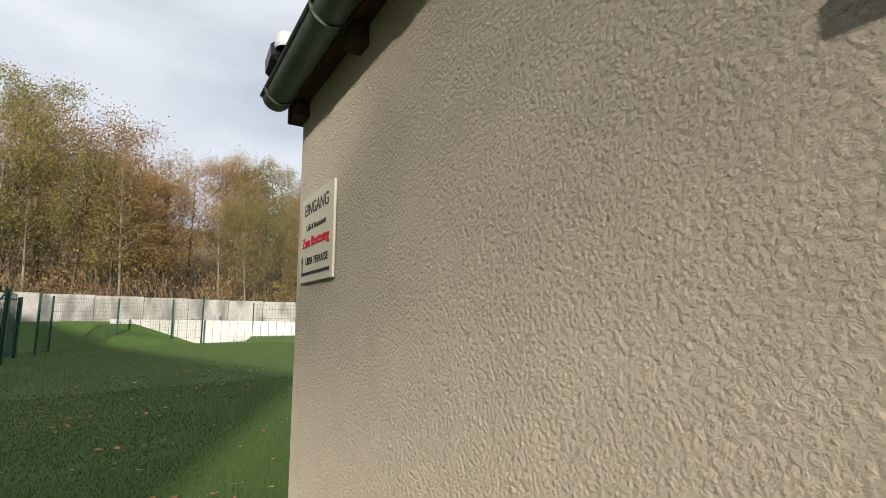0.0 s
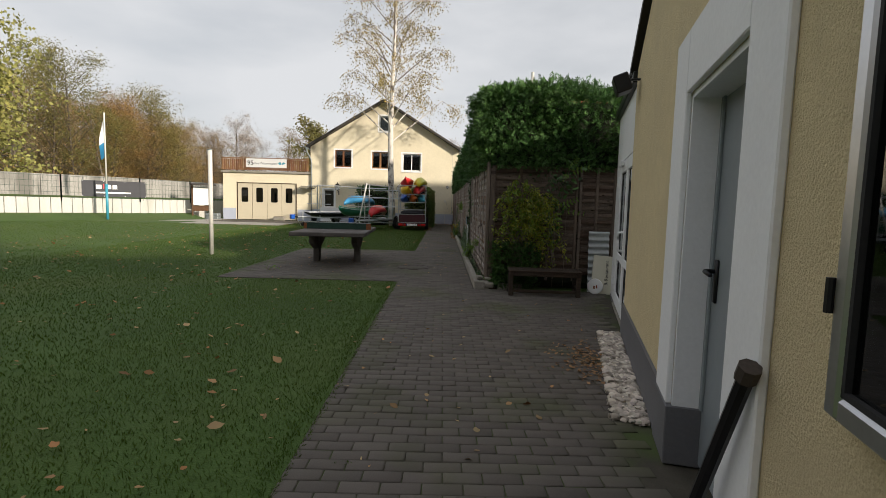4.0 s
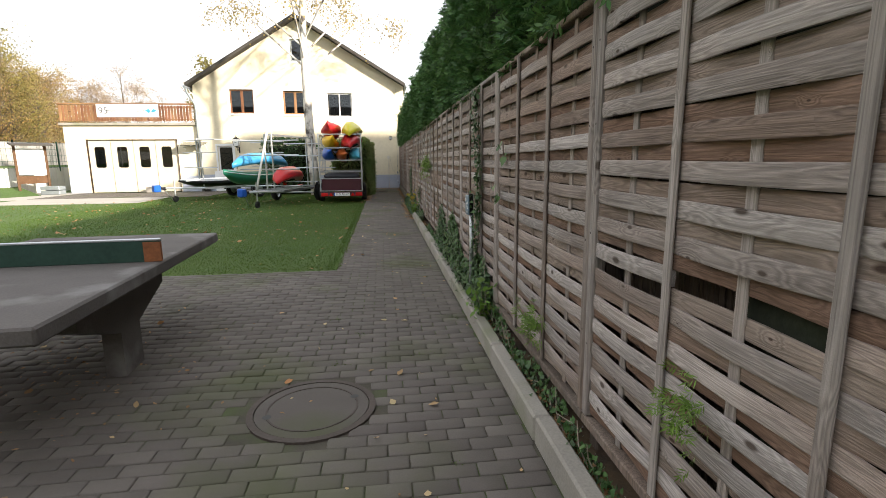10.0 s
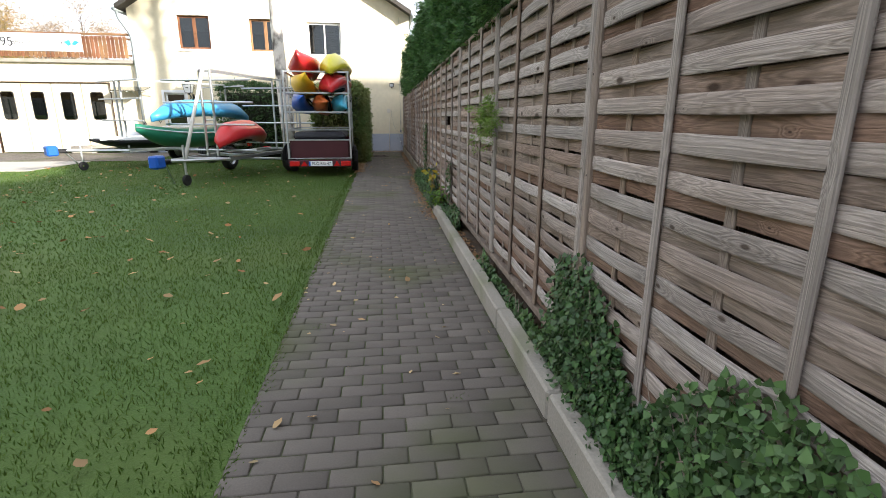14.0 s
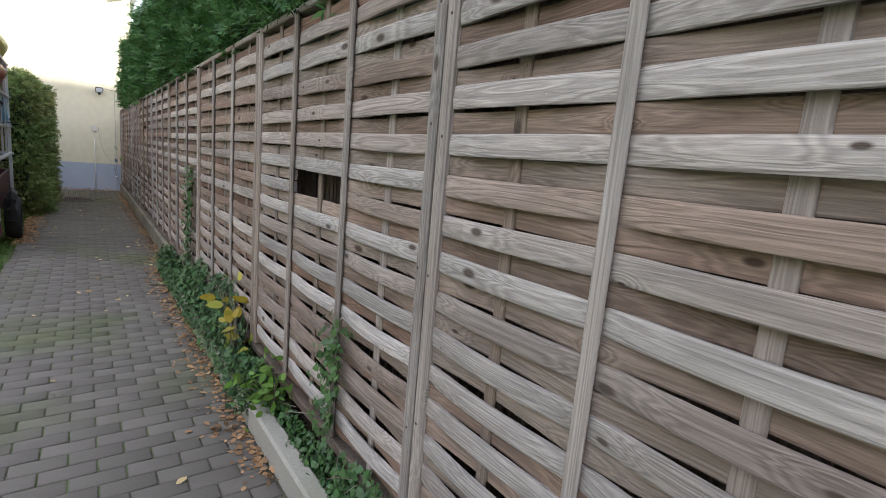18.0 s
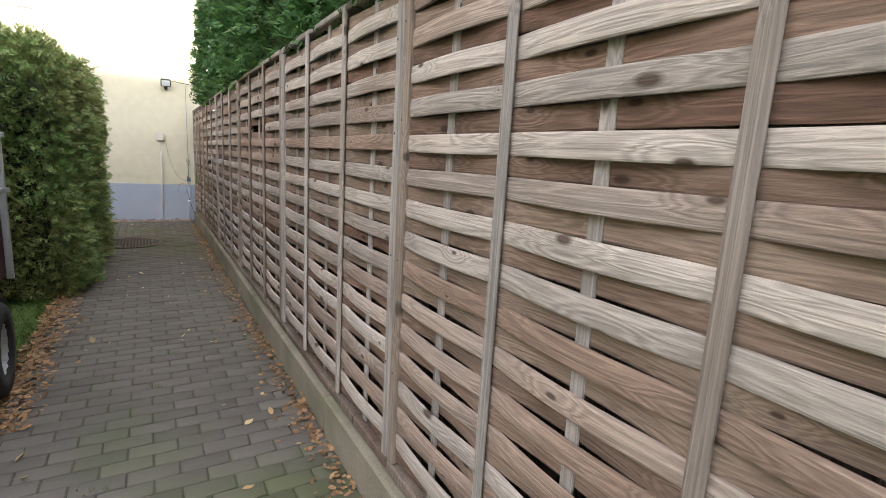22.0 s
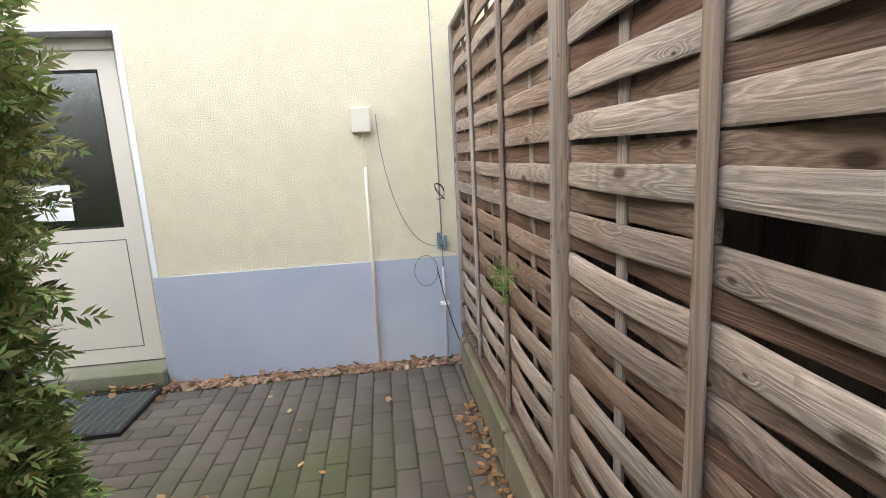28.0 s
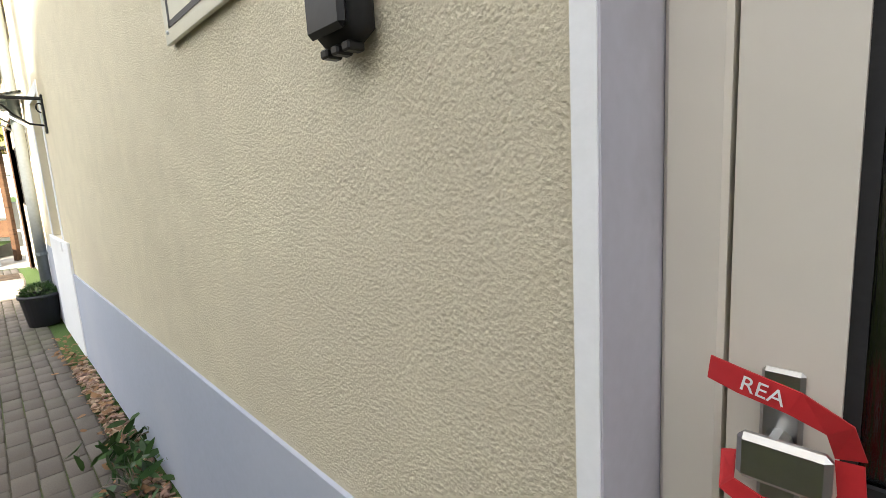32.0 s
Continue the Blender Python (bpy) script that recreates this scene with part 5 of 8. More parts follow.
def make_hedge(name, label, box, density, size, mat, faces, seed, inset=0.16):
    rh = np.random.default_rng(seed)
    x0, y0, z0, x1, y1, z1 = box
    h = thing(name, label, "hedge", (x0 + x1) / 2, (y0 + y1) / 2, 0)
    inv = h.matrix_basis.inverted().translation
    # solid block behind the sprays, coloured as deep shade
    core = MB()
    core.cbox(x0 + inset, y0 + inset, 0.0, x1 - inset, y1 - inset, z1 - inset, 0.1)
    c = part("core", core, M_CORE, h, "solid near-black block for the shaded inside of the hedge")
    P, N = hedge_points(*box, density, rh, faces)
    o = part("foliage", sprays("foliage", P, N, rh, size, mat), None, h)
    for q in (c, o):
        q.matrix_basis = Matrix.Translation(inv)
    return h


make_hedge("thuja_hedge", "tall dark green clipped thuja hedge above the fence", (0.05, 1.28, 2.04, 1.5, 24.4, 3.35), 750, 0.115, M_THUJA, "wst", 3)
make_hedge("thuja_hedge", "tall dark green thuja hedge behind the short fence", (-0.12, 1.11, 2.0, 2.6, 2.33, 3.3), 900, 0.115, M_THUJA, "wst", 4)
make_hedge("thuja_hedge", "clipped thuja hedge with bronzed patches beside the path", (-2.75, 21.0, 0.02, -1.42, 24.5, 2.1), 2300, 0.085, M_THUJAB, "ewsnt", 5)

# ---- at the house door ----
FACE = HOUSE_Y


def make_house_door():
    d = thing("house_door", "cream plastic door with a reeded glass pane, closed", "door")
    x0, x1, z0, z1 = DOOR[0], DOOR[2], 0.11, 2.09
    yb = FACE + 0.155
    for nm, a, b, c, e in (("frame_jamb", x0 + 0.004, x0 + 0.075, z0, z1), ("frame_jamb", x1 - 0.075, x1 - 0.004, z0, z1), ("frame_head", x0 + 0.075, x1 - 0.075, z1 - 0.07, z1 - 0.004)):
        part(nm, MB().cbox(a, yb - 0.02, c, b, yb + 0.05, e, 0.006), M_CREAMP, d)
    lx0, lx1 = x0 + 0.08, x1 - 0.08
    lf = MB()
    slab_with_holes(lf, lx1 - lx0, z1 - z0 - 0.08, [(0.105, 0.87, lx1 - lx0 - 0.105, 1.80)], 0.05, pose(lx0, yb - 0.012, z0 + 0.004))
    leaf_ = part("door_leaf", lf, M_CREAMP, d, "cream door leaf")
    gx0, gx1, gz0, gz1 = lx0 + 0.105, lx1 - 0.105, z0 + 0.874, z0 + 1.804
    part("pane", MB().box(gx0 - 0.005, yb + 0.008, gz0 - 0.005, gx1 + 0.005, yb + 0.014, gz1 + 0.005), M_RIPPLE, leaf_, "dark reeded glass")
    part("hall_darkness", MB().box(gx0 - 0.05, yb + 0.3, gz0 - 0.1, gx1 + 0.05, yb + 0.32, gz1 + 0.1), M_ROOM, leaf_)
    gk = MB()
    for a, b, c, e in ((gx0, gz0, gx0 + 0.014, gz1), (gx1 - 0.014, gz0, gx1, gz1), (gx0, gz0, gx1, gz0 + 0.014), (gx0, gz1 - 0.014, gx1, gz1)):
        gk.box(a, yb - 0.004, b, c, yb + 0.004, e)
    part("gasket", gk, M_RUBBER, leaf_)
    pm = MB()
    px0, px1, pz0, pz1 = gx0, gx1, z0 + 0.10, z0 + 0.80
    for a, b, c, e in ((px0, pz0, px0 + 0.006, pz1), (px1 - 0.006, pz0, px1, pz1), (px0, pz1 - 0.006, px1, pz1), (px0, pz0, px1, pz0 + 0.006)):
        pm.box(a, yb - 0.0135, b, c, yb - 0.0125, e)
    part("panel_groove", pm, M_PLINTH, leaf_)
    hx, hz = lx0 + 0.055, 1.03
    hd = part("handle", MB().cbox(hx - 0.02, yb - 0.022, hz - 0.10, hx + 0.02, yb - 0.012, hz + 0.08, 0.004).cbox(hx - 0.025, yb - 0.085, hz - 0.022, hx + 0.055, yb - 0.068, hz + 0.028, 0.006).tube([(hx, yb - 0.02, hz), (hx, yb - 0.07, hz)], 0.014, 10), M_BRASS, d, "square steel door knob")
    part("lock", MB().cbox(hx - 0.022, yb - 0.024, hz - 0.13, hx + 0.022, yb - 0.012, hz - 0.075, 0.004).tube([(hx, yb - 0.02, hz - 0.10), (hx, yb - 0.032, hz - 0.10)], 0.011, 10), M_BRASS, hd, "key cylinder")
    return d


make_house_door()
# reveals and step
rv = thing("door_reveal", "pale lilac painted reveal round the house door", "reveal", kind="structure")
for a, b, c, e in ((DOOR[0], DOOR[0] + 0.003, 0.10, 2.09), (DOOR[2] - 0.003, DOOR[2], 0.10, 2.09), (DOOR[0], DOOR[2], 2.087, 2.09)):
    part("reveal_face", MB().box(a, FACE - 0.004, c, b, FACE + 0.15, e), M_LILAC, rv)
for a, b, c, e in ((DOOR[0] - 0.03, DOOR[0], 0.7, 2.12), (DOOR[2], DOOR[2] + 0.03, 0.68, 2.12), (DOOR[0], DOOR[2], 2.09, 2.12)):
    part("edge_band", MB().box(a, FACE - 0.006, c, b, FACE - 0.0005, e), M_SURR, rv, "white painted edge")
struct("door_step", MB().cbox(DOOR[0] + 0.004, FACE - 0.05, 0.0, DOOR[2] - 0.004, FACE + 0.24, 0.105, 0.01), M_CONC, "worn grey concrete door step", "step")

paper = thing("paper_notice", "white laminated paper notice with black lettering on the door glass", "notice")
paper.matrix_basis = pose(-2.50, FACE + 0.150, 1.155, 0, 1.5, 0)
part("sheet", MB().box(-0.15, 0.0, -0.108, 0.15, 0.0015, 0.108), M_PAPER, paper)
writing("letters", "Dusche", 0.052, pose(0.004, -0.0015, 0.046, 90, 0, 0), M_INK, paper, depth=0.0004, squeeze=0.86)
writing("letters", "Campinggäste", 0.052, pose(0.012, -0.0015, 0.0, 90, 0, 0), M_INK, paper, depth=0.0004, squeeze=0.8)

rib = thing("ribbon", "red lettered ribbon looped round the door knob", "ribbon")
rib.matrix_basis = pose(DOOR[0] + 0.135, FACE + 0.10, 1.06) @ Matrix.Scale(0.75, 4)
kx, kz, ky = 0.0, 0.0, 0.0


def strap(pts, w, th=0.0015):
    """A flat band along points in the x-z plane, standing out from the door."""
    v, f = [], []
    for i, p in enumerate(pts):
        p = Vector(p)
        d = (Vector(pts[min(i + 1, len(pts) - 1)]) - Vector(pts[max(i - 1, 0)])).normalized()
        nn = Vector((-d.z, 0, d.x)) * w / 2
        v += [p + nn + Vector((0, -th, 0)), p - nn + Vector((0, -th, 0)), p - nn + Vector((0, th, 0)), p + nn + Vector((0, th, 0))]
    for i in range(len(pts) - 1):
        for j in range(4):
            f.append((i * 4 + j, i * 4 + (j + 1) % 4, i * 4 + 4 + (j + 1) % 4, i * 4 + 4 + j))
    return v, f


part("upper_loop", MB().add(*strap([(kx - 0.075, ky - 0.02, kz + 0.075), (kx - 0.03, ky - 0.035, kz + 0.07), (kx + 0.03, ky - 0.03, kz + 0.055), (kx + 0.075, ky - 0.01, kz + 0.025), (kx + 0.085, ky + 0.01, kz - 0.02)], 0.036)), M_TAPE, rib)
part("lower_loop", MB().add(*strap([(kx - 0.055, ky + 0.01, kz - 0.06), (kx - 0.045, ky - 0.03, kz - 0.09), (kx + 0.0, ky - 0.035, kz - 0.105), (kx + 0.06, ky - 0.03, kz - 0.095), (kx + 0.085, ky + 0.0, kz - 0.10)], 0.034)), M_TAPE, rib)
part("tail", MB().add(*strap([(kx + 0.085, ky, kz - 0.02), (kx + 0.09, ky, kz - 0.07), (kx + 0.075, ky - 0.005, kz - 0.12), (kx + 0.09, ky - 0.005, kz - 0.145)], 0.03)), M_TAPE, rib)
writing("letters", "REA", 0.03, pose(kx - 0.005, ky - 0.037, kz + 0.063, 90, 12, 0), M_PAPER, rib, depth=0.0003)

make_sign(0, 0, 0.54, 0.46, pose(-4.09, FACE - 0.014, 1.955), "cream entrance sign with black and red lettering beside the lantern")

kb = thing("key_box", "black plastic key safe on the house wall", "key box", -3.46, FACE, 1.63)
part("body", MB().cbox(-0.062, -0.055, -0.10, 0.062, 0.0, 0.10, 0.022), M_RUBBER, kb, "rounded black cover", True)
part("flap", MB().cbox(-0.05, -0.066, -0.085, 0.05, -0.05, 0.06, 0.012), M_BLACK, kb)
for i in range(3):
    part("dial", MB().cbox(-0.04 + i * 0.03, -0.05, -0.112, -0.02 + i * 0.03, -0.02, -0.098, 0.003), M_BLACK, kb)


def make_lantern(x, z, reach=0.42):
    """A wall lantern: scrolled bracket, four-sided tapered head with opal panes, a hipped cap."""
    l = thing("wall_lantern", "black scrolled wall lantern with white opal panes", "lantern", x, FACE, z, 0, "lanterns on the house")
    part("wall_plate", MB().cbox(-0.03, -0.014, -0.26, 0.03, 0.0, 0.03, 0.004), M_BLACK, l)
    part("arm", MB().cbox(-0.012, -reach - 0.02, -0.012, 0.012, -0.01, 0.012, 0.003), M_BLACK, l)
    sc = []
    for k in range(40):
        t = k / 39
        a = -0.5 + 7.2 * t
        r = 0.075 * (1 - 0.72 * t)
        sc.append((0, -reach + 0.11 - r * math.sin(a) * 1.0, -0.085 + r * math.cos(a)))
    part("scroll", MB().tube(sc, 0.007, 6), M_BLACK, l, "", True)
    part("brace", MB().tube([(0, -0.014, -0.20), (0, -0.10, -0.19), (0, -0.19, -0.12), (0, -0.24, -0.06), (0, -0.33, -0.02)], 0.008, 6), M_BLACK, l, "", True)
    part("small_scroll", MB().tube([(0, -0.02 - 0.035 * (1 - k / 26) * math.sin(k / 4), -0.06 - 0.045 * (1 - k / 26) * math.cos(k / 4)) for k in range(24)], 0.006, 6), M_BLACK, l, "", True)
    cy = -reach
    part("foot", MB().lathe([(0.02, 0.0), (0.02, 0.03), (0.05, 0.045), (0.11, 0.055)], 12, pose(0, cy, 0.0)), M_BLACK, l)
    b0, b1, h0, h1 = 0.095, 0.15, 0.06, 0.36
    cor = lambda s, zz: [(-s, cy - s, zz), (s, cy - s, zz), (s, cy + s, zz), (-s, cy + s, zz)]
    lo, hi = cor(b0, h0), cor(b1, h1)
    for i in range(4):
        j = (i + 1) % 4
        part("pane", MB().add([lo[i], lo[j], hi[j], hi[i]], [(0, 1, 2, 3)]), M_LAMPW, l, "white opal pane")
        part("corner_bar", MB().tube([lo[i], hi[i]], 0.009, 5), M_BLACK, l)
        part("base_bar", MB().tube([lo[i], lo[j]], 0.008, 5), M_BLACK, l)
        part("top_bar", MB().tube([hi[i], hi[j]], 0.010, 5), M_BLACK, l)
        tw = [((hi[i][0] * 1.05), cy + (hi[i][1] - cy) * 1.05, h1 - 0.02 - 0.02 * k) for k in range(7)]
        part("twist", MB().tube([(p[0] + 0.008 * math.sin(k * 2.1), p[1] + 0.008 * math.cos(k * 2.1), p[2]) for k, p in enumerate(tw)], 0.005, 5), M_BLACK, l)
    part("bars_of_crest", MB().box(-0.05, cy - b0 - 0.036, 0.22, 0.05, cy - b0 - 0.0335, 0.225), M_INK, l)
    part("crest", MB().box(-0.045, cy - 0.1325, 0.235, 0.045, cy - 0.130, 0.26), M_INK, l, "dark blurred crest")
    top = cor(b1 + 0.02, h1)
    part("cap", MB().add(top + cor(0.05, h1 + 0.11), [(0, 1, 5, 4), (1, 2, 6, 5), (2, 3, 7, 6), (3, 0, 4, 7), (4, 5, 6, 7)]), M_BLACK, l, "black hipped cap")
    part("finial", MB().lathe([(0.03, h1 + 0.11), (0.035, h1 + 0.14), (0.012, h1 + 0.16), (0.02, h1 + 0.19), (0.0, h1 + 0.22)], 10, pose(0, cy, 0)), M_BLACK, l)
    return l


make_lantern(-3.64, 2.04)
make_lantern(-7.72, 2.06, 0.44)

jb = thing("junction_box", "cream plastic junction box with a conduit down the wall", "junction box", -0.58, FACE, 1.55)
part("cover", MB().cbox(-0.06, -0.05, -0.075, 0.06, 0.0, 0.075, 0.008), M_CREAMP, jb)
part("thin_cable", MB().tube([(0.0, -0.02, -0.075), (0.004, -0.018, -0.2), (0.005, -0.016, -0.30)], 0.006, 6), M_CREAMP, jb)
part("conduit", MB().tube([(0.005, -0.022, -0.28), (0.005, -0.022, -1.55)], 0.011, 10), M_CREAMP, jb, "cream plastic conduit", True)
cb = thing("loose_cable", "thin black cable drooping along the wall", "cable")
pts = [(-0.49, FACE - 0.03, 1.58)]
for k in range(1, 13):
    t = k / 12
    pts.append((-0.49 + 0.36 * t ** 1.7, FACE - 0.035, 1.58 - 0.88 * math.sin(t * math.pi / 2) + 0.06 * t * t))
part("run", MB().tube(pts, 0.0028, 5), M_ZINC, cb)
part("loop", MB().tube([(-0.24 + 0.075 * math.cos(a), FACE - 0.035, 0.60 + 0.10 * math.sin(a)) for a in [k * 0.35 + 1.2 for k in range(19)]], 0.0025, 5), M_STEELB, cb)
part("tail", MB().tube([(-0.17, FACE - 0.03, 0.62), (-0.14, FACE - 0.04, 0.45), (-0.09, FACE - 0.05, 0.25), (-0.05, FACE - 0.06, 0.12)], 0.003, 5), M_BLACK, cb)
wp = thing("lightning_rod_lead", "grey earthing rod and clamps at the house corner", "pipe", -0.13, FACE, 0)
part("sleeve", MB().tube([(0, -0.03, 0.0), (0, -0.03, 0.62)], 0.009, 8), M_LILAC, wp, "pale grey sleeve", True)
part("rod", MB().tube([(0, -0.03, 0.62), (0.0, -0.03, 1.2), (-0.02, -0.03, 4.9)], 0.0045, 6), M_ZINC, wp)
part("clamp", MB().cbox(-0.025, -0.05, 0.76, 0.025, -0.012, 0.80, 0.006).tube([(-0.02, -0.04, 0.74), (-0.02, -0.04, 0.84)], 0.012, 8).tube([(0.02, -0.045, 0.73), (0.02, -0.045, 0.82)], 0.01, 8), M_STEELB, wp, "blue-grey cable clamp")
part("bracket", MB().cbox(-0.03, -0.04, 0.36, 0.03, 0.0, 0.385, 0.004), M_WHITE, wp)
part("knot", MB().tube([(0.03 * math.cos(a * 1.3), -0.04 + 0.008 * math.sin(a * 2), 1.1 + 0.05 * math.sin(a)) for a in [k * 0.5 for k in range(24)]], 0.0025, 5), M_BLACK, wp)

fl = thing("floodlight", "small black floodlight under a bracket on the house wall", "floodlight", -0.45, FACE, 2.52)
part("bracket", MB().cbox(-0.02, -0.09, -0.09, 0.02, 0.0, -0.07, 0.004), M_BLACK, fl)
part("head", MB().cbox(-0.08, -0.13, -0.06, 0.08, -0.06, 0.07, 0.012, pose(0, 0, 0, 18, 0, 0)), M_BLACK, fl)
part("lens", MB().cbox(-0.065, -0.136, -0.045, 0.065, -0.128, 0.055, 0.003, pose(0, 0, 0, 18, 0, 0)), M_LAMPW, fl)
part("sensor", MB().lathe([(0.0, -0.05), (0.025, -0.035), (0.028, 0.0), (0.0, 0.01)], 10, pose(0.0, -0.07, -0.10)), M_BLACK, fl)
part("lead", MB().tube([(0.05, -0.02, -0.03), (0.12, -0.012, 0.03), (0.2, -0.01, 0.01), (0.42, -0.01, -0.01)], 0.004, 5), M_BLACK, fl)

gr = thing("boot_grate", "galvanised grating mat in a dark frame before the door", "door mat", -2.26, FACE - 0.36, 0)
part("frame", MB().cbox(-0.37, -0.26, 0.0, 0.37, -0.235, 0.025, 0.003).cbox(-0.37, 0.235, 0.0, 0.37, 0.26, 0.025, 0.003).cbox(-0.37, -0.235, 0.0, -0.345, 0.235, 0.025, 0.003).cbox(0.345, -0.235, 0.0, 0.37, 0.235, 0.025, 0.003), M_RUBBER, gr)
for i in range(22):
    part("bar", MB().box(-0.345, -0.23 + i * 0.0215, 0.004, 0.345, -0.227 + i * 0.0215, 0.02), M_ZINC, gr)
for i in range(16):
    part("cross_bar", MB().box(-0.335 + i * 0.0445, -0.235, 0.010, -0.332 + i * 0.0445, 0.235, 0.021), M_ZINC, gr)

# pot with a heather cushion by the downpipe
pt = thing("plant_pot", "dark grey plastic pot with a low round plant", "plant pot", -9.32, FACE - 0.16, 0)
part("pot", MB().lathe([(0.0, 0.0), (0.13, 0.0), (0.17, 0.30), (0.185, 0.30), (0.185, 0.33), (0.165, 0.33), (0.16, 0.28), (0.0, 0.28)], 20), M_BANNER, pt, "", True)
rp = np.random.default_rng(9)
n = 900
d = unit(rp.normal(0, 1, (n, 3)))
d[:, 2] = np.abs(d[:, 2])
v, f = blades(rp, d * np.array([0.16, 0.16, 0.13]) * rp.uniform(0.75, 1, n)[:, None] + np.array([0, 0, 0.30]), unit(d + rp.normal(0, 0.4, (n, 3))), unit(np.cross(d, rp.normal(0, 1, (n, 3)))), rp.uniform(0.03, 0.06, n), rp.uniform(0.008, 0.014, n))
part("plant", flat_mesh("plant", v, f, M_IVY), None, pt)

aw = thing("door_canopy", "glazed canopy on brackets by the house corner", "canopy", -9.6, FACE, 2.35)
part("glazing", MB().box(-0.65, -0.72, -0.02, 0.45, -0.02, 0.0, pose(0, 0, 0, 14, 0, 0)), M_GLASS, aw)
for x in (-0.6, -0.1, 0.4):
    part("bar", MB().cbox(x - 0.015, -0.74, -0.05, x + 0.015, 0.0, -0.02, 0.003, pose(0, 0, 0, 14, 0, 0)), M_WHITE, aw)
    part("bracket", MB().tube([(x, 0.0, -0.35), (x, -0.3, -0.14), (x, -0.6, -0.18)], 0.012, 6), M_WHITE, aw)
tr = thing("planter_trough", "small weathered grey planter by the wall", "planter", -11.6, FACE - 0.35, 0)
part("trough", MB().cbox(-0.35, -0.17, 0.0, 0.35, 0.17, 0.26, 0.02), M_CONC, tr)
part("soil", MB().box(-0.31, -0.13, 0.255, 0.31, 0.13, 0.264), M_SOIL, tr)

# ---- by the clubhouse ----
def place(ob, m):
    ob.matrix_basis = m
    return ob


def make_showcase():
    """A glazed notice case: grey metal frame, pale back, pinned sheets."""
    s = place(thing("notice_case", "grey metal glazed notice case with pinned sheets", "notice case"), YARD @ pose(0, 0.15, 1.0))
    w, h, dpt = 1.10, 1.25, 0.06
    part("back", MB().box(-0.03, 0.0, 0.0, -0.001, w, h), M_WHITE, s, "pale back board")
    for nm, a, b, c, e in (("side_frame", 0.0, 0.05, 0.0, h), ("side_frame", w - 0.05, w, 0.0, h), ("bottom_frame", 0.05, w - 0.05, 0.0, 0.05), ("top_frame", 0.05, w - 0.05, h - 0.05, h)):
        part(nm, MB().cbox(-dpt, a, c, -0.03, b, e, 0.008), M_ALU, s)
    for a, b, c, e in ((0.05, 0.062, 0.05, h - 0.05), (w - 0.062, w - 0.05, 0.05, h - 0.05), (0.05, w - 0.05, 0.05, 0.062), (0.05, w - 0.05, h - 0.062, h - 0.05)):
        part("seal", MB().box(-dpt + 0.006, a, c, -dpt + 0.02, b, e), M_RUBBER, s)
    part("pane", MB().box(-dpt + 0.018, 0.05, 0.05, -dpt + 0.022, w - 0.05, h - 0.05), M_GLASS, s)
    for z in (0.2, 1.0):
        part("hinge", MB().tube([(-dpt - 0.004, w + 0.004, z), (-dpt - 0.004, w + 0.004, z + 0.07)], 0.009, 8), M_BLACK, s)
    part("lock", MB().tube([(-dpt - 0.004, 0.025, 0.03), (-dpt + 0.01, 0.025, 0.03)], 0.011, 10), M_BRASS, s)
    for a, b, c, e, mm in ((0.10, 0.34, 0.15, 0.62, M_PAPER), (0.46, 0.82, 0.12, 1.12, M_PAPER), (0.86, 1.04, 0.2, 0.68, M_PAPER), (0.86, 1.02, 0.74, 1.1, M_PAPER), (0.12, 0.34, 0.70, 1.05, M_PAPER), (0.46, 0.56, 0.72, 0.84, M_TAPE), (0.46, 0.58, 0.58, 0.62, M_INKR), (0.14, 0.24, 0.2, 0.45, M_BANNER), (0.45, 0.7, 0.9, 0.93, M_INK), (0.45, 0.72, 0.86, 0.88, M_INK), (0.45, 0.66, 0.40, 0.42, M_NAVY), (0.45, 0.66, 0.34, 0.36, M_NAVY), (0.45, 0.7, 0.28, 0.30, M_NAVY)):
        part("sheet" if mm is M_PAPER else "print_bar", MB().box(-0.035 if mm is M_PAPER else -0.038, a, c, -0.032 if mm is M_PAPER else -0.0355, b, e), mm, s)
    return s


make_showcase()
bar = place(thing("leaning_bar", "dark rusty steel bar leaning beside the grey door", "steel bar"), YARD)
part("shaft", MB().tube([(-0.12, 2.16, 0.0), (-0.055, 1.70, 0.92)], 0.024, 8), M_BLACK, bar)
part("cap", MB().tube([(-0.056, 1.705, 0.91), (-0.053, 1.68, 0.955)], 0.032, 8), M_IRON, bar)
fl2 = place(thing("floodlight", "black floodlight on the clubhouse corner", "floodlight"), YARD @ pose(-0.02, 5.55, 2.70))
part("bracket", MB().cbox(-0.10, -0.015, -0.02, 0.02, 0.015, 0.0, 0.004), M_BLACK, fl2)
part("head", MB().cbox(-0.24, -0.11, -0.09, -0.09, 0.11, 0.09, 0.012, pose(0, 0, 0, 0, -20, 0)), M_BLACK, fl2)
part("fins", MB().box(-0.09, -0.1, -0.02, -0.07, 0.1, 0.0).box(-0.09, -0.1, 0.03, -0.07, 0.1, 0.05), M_BLACK, fl2)
cm = place(thing("wall_bracket", "dark blue metal box-beam bracket on the roughcast wall", "bracket"), YARD @ pose(2.49, -0.0, 1.86))
part("beam", MB().cbox(0.0, -0.075, -0.03, 0.22, -0.03, 0.02, 0.006), M_DARKBLUE, cm, "dark blue box beam")
part("stem", MB().cbox(0.09, -0.065, -0.25, 0.12, -0.04, -0.03, 0.006), M_DARKBLUE, cm)
part("mount", MB().cbox(0.09, -0.04, -0.24, 0.12, 0.0, -0.20, 0.005), M_DARKBLUE, cm)

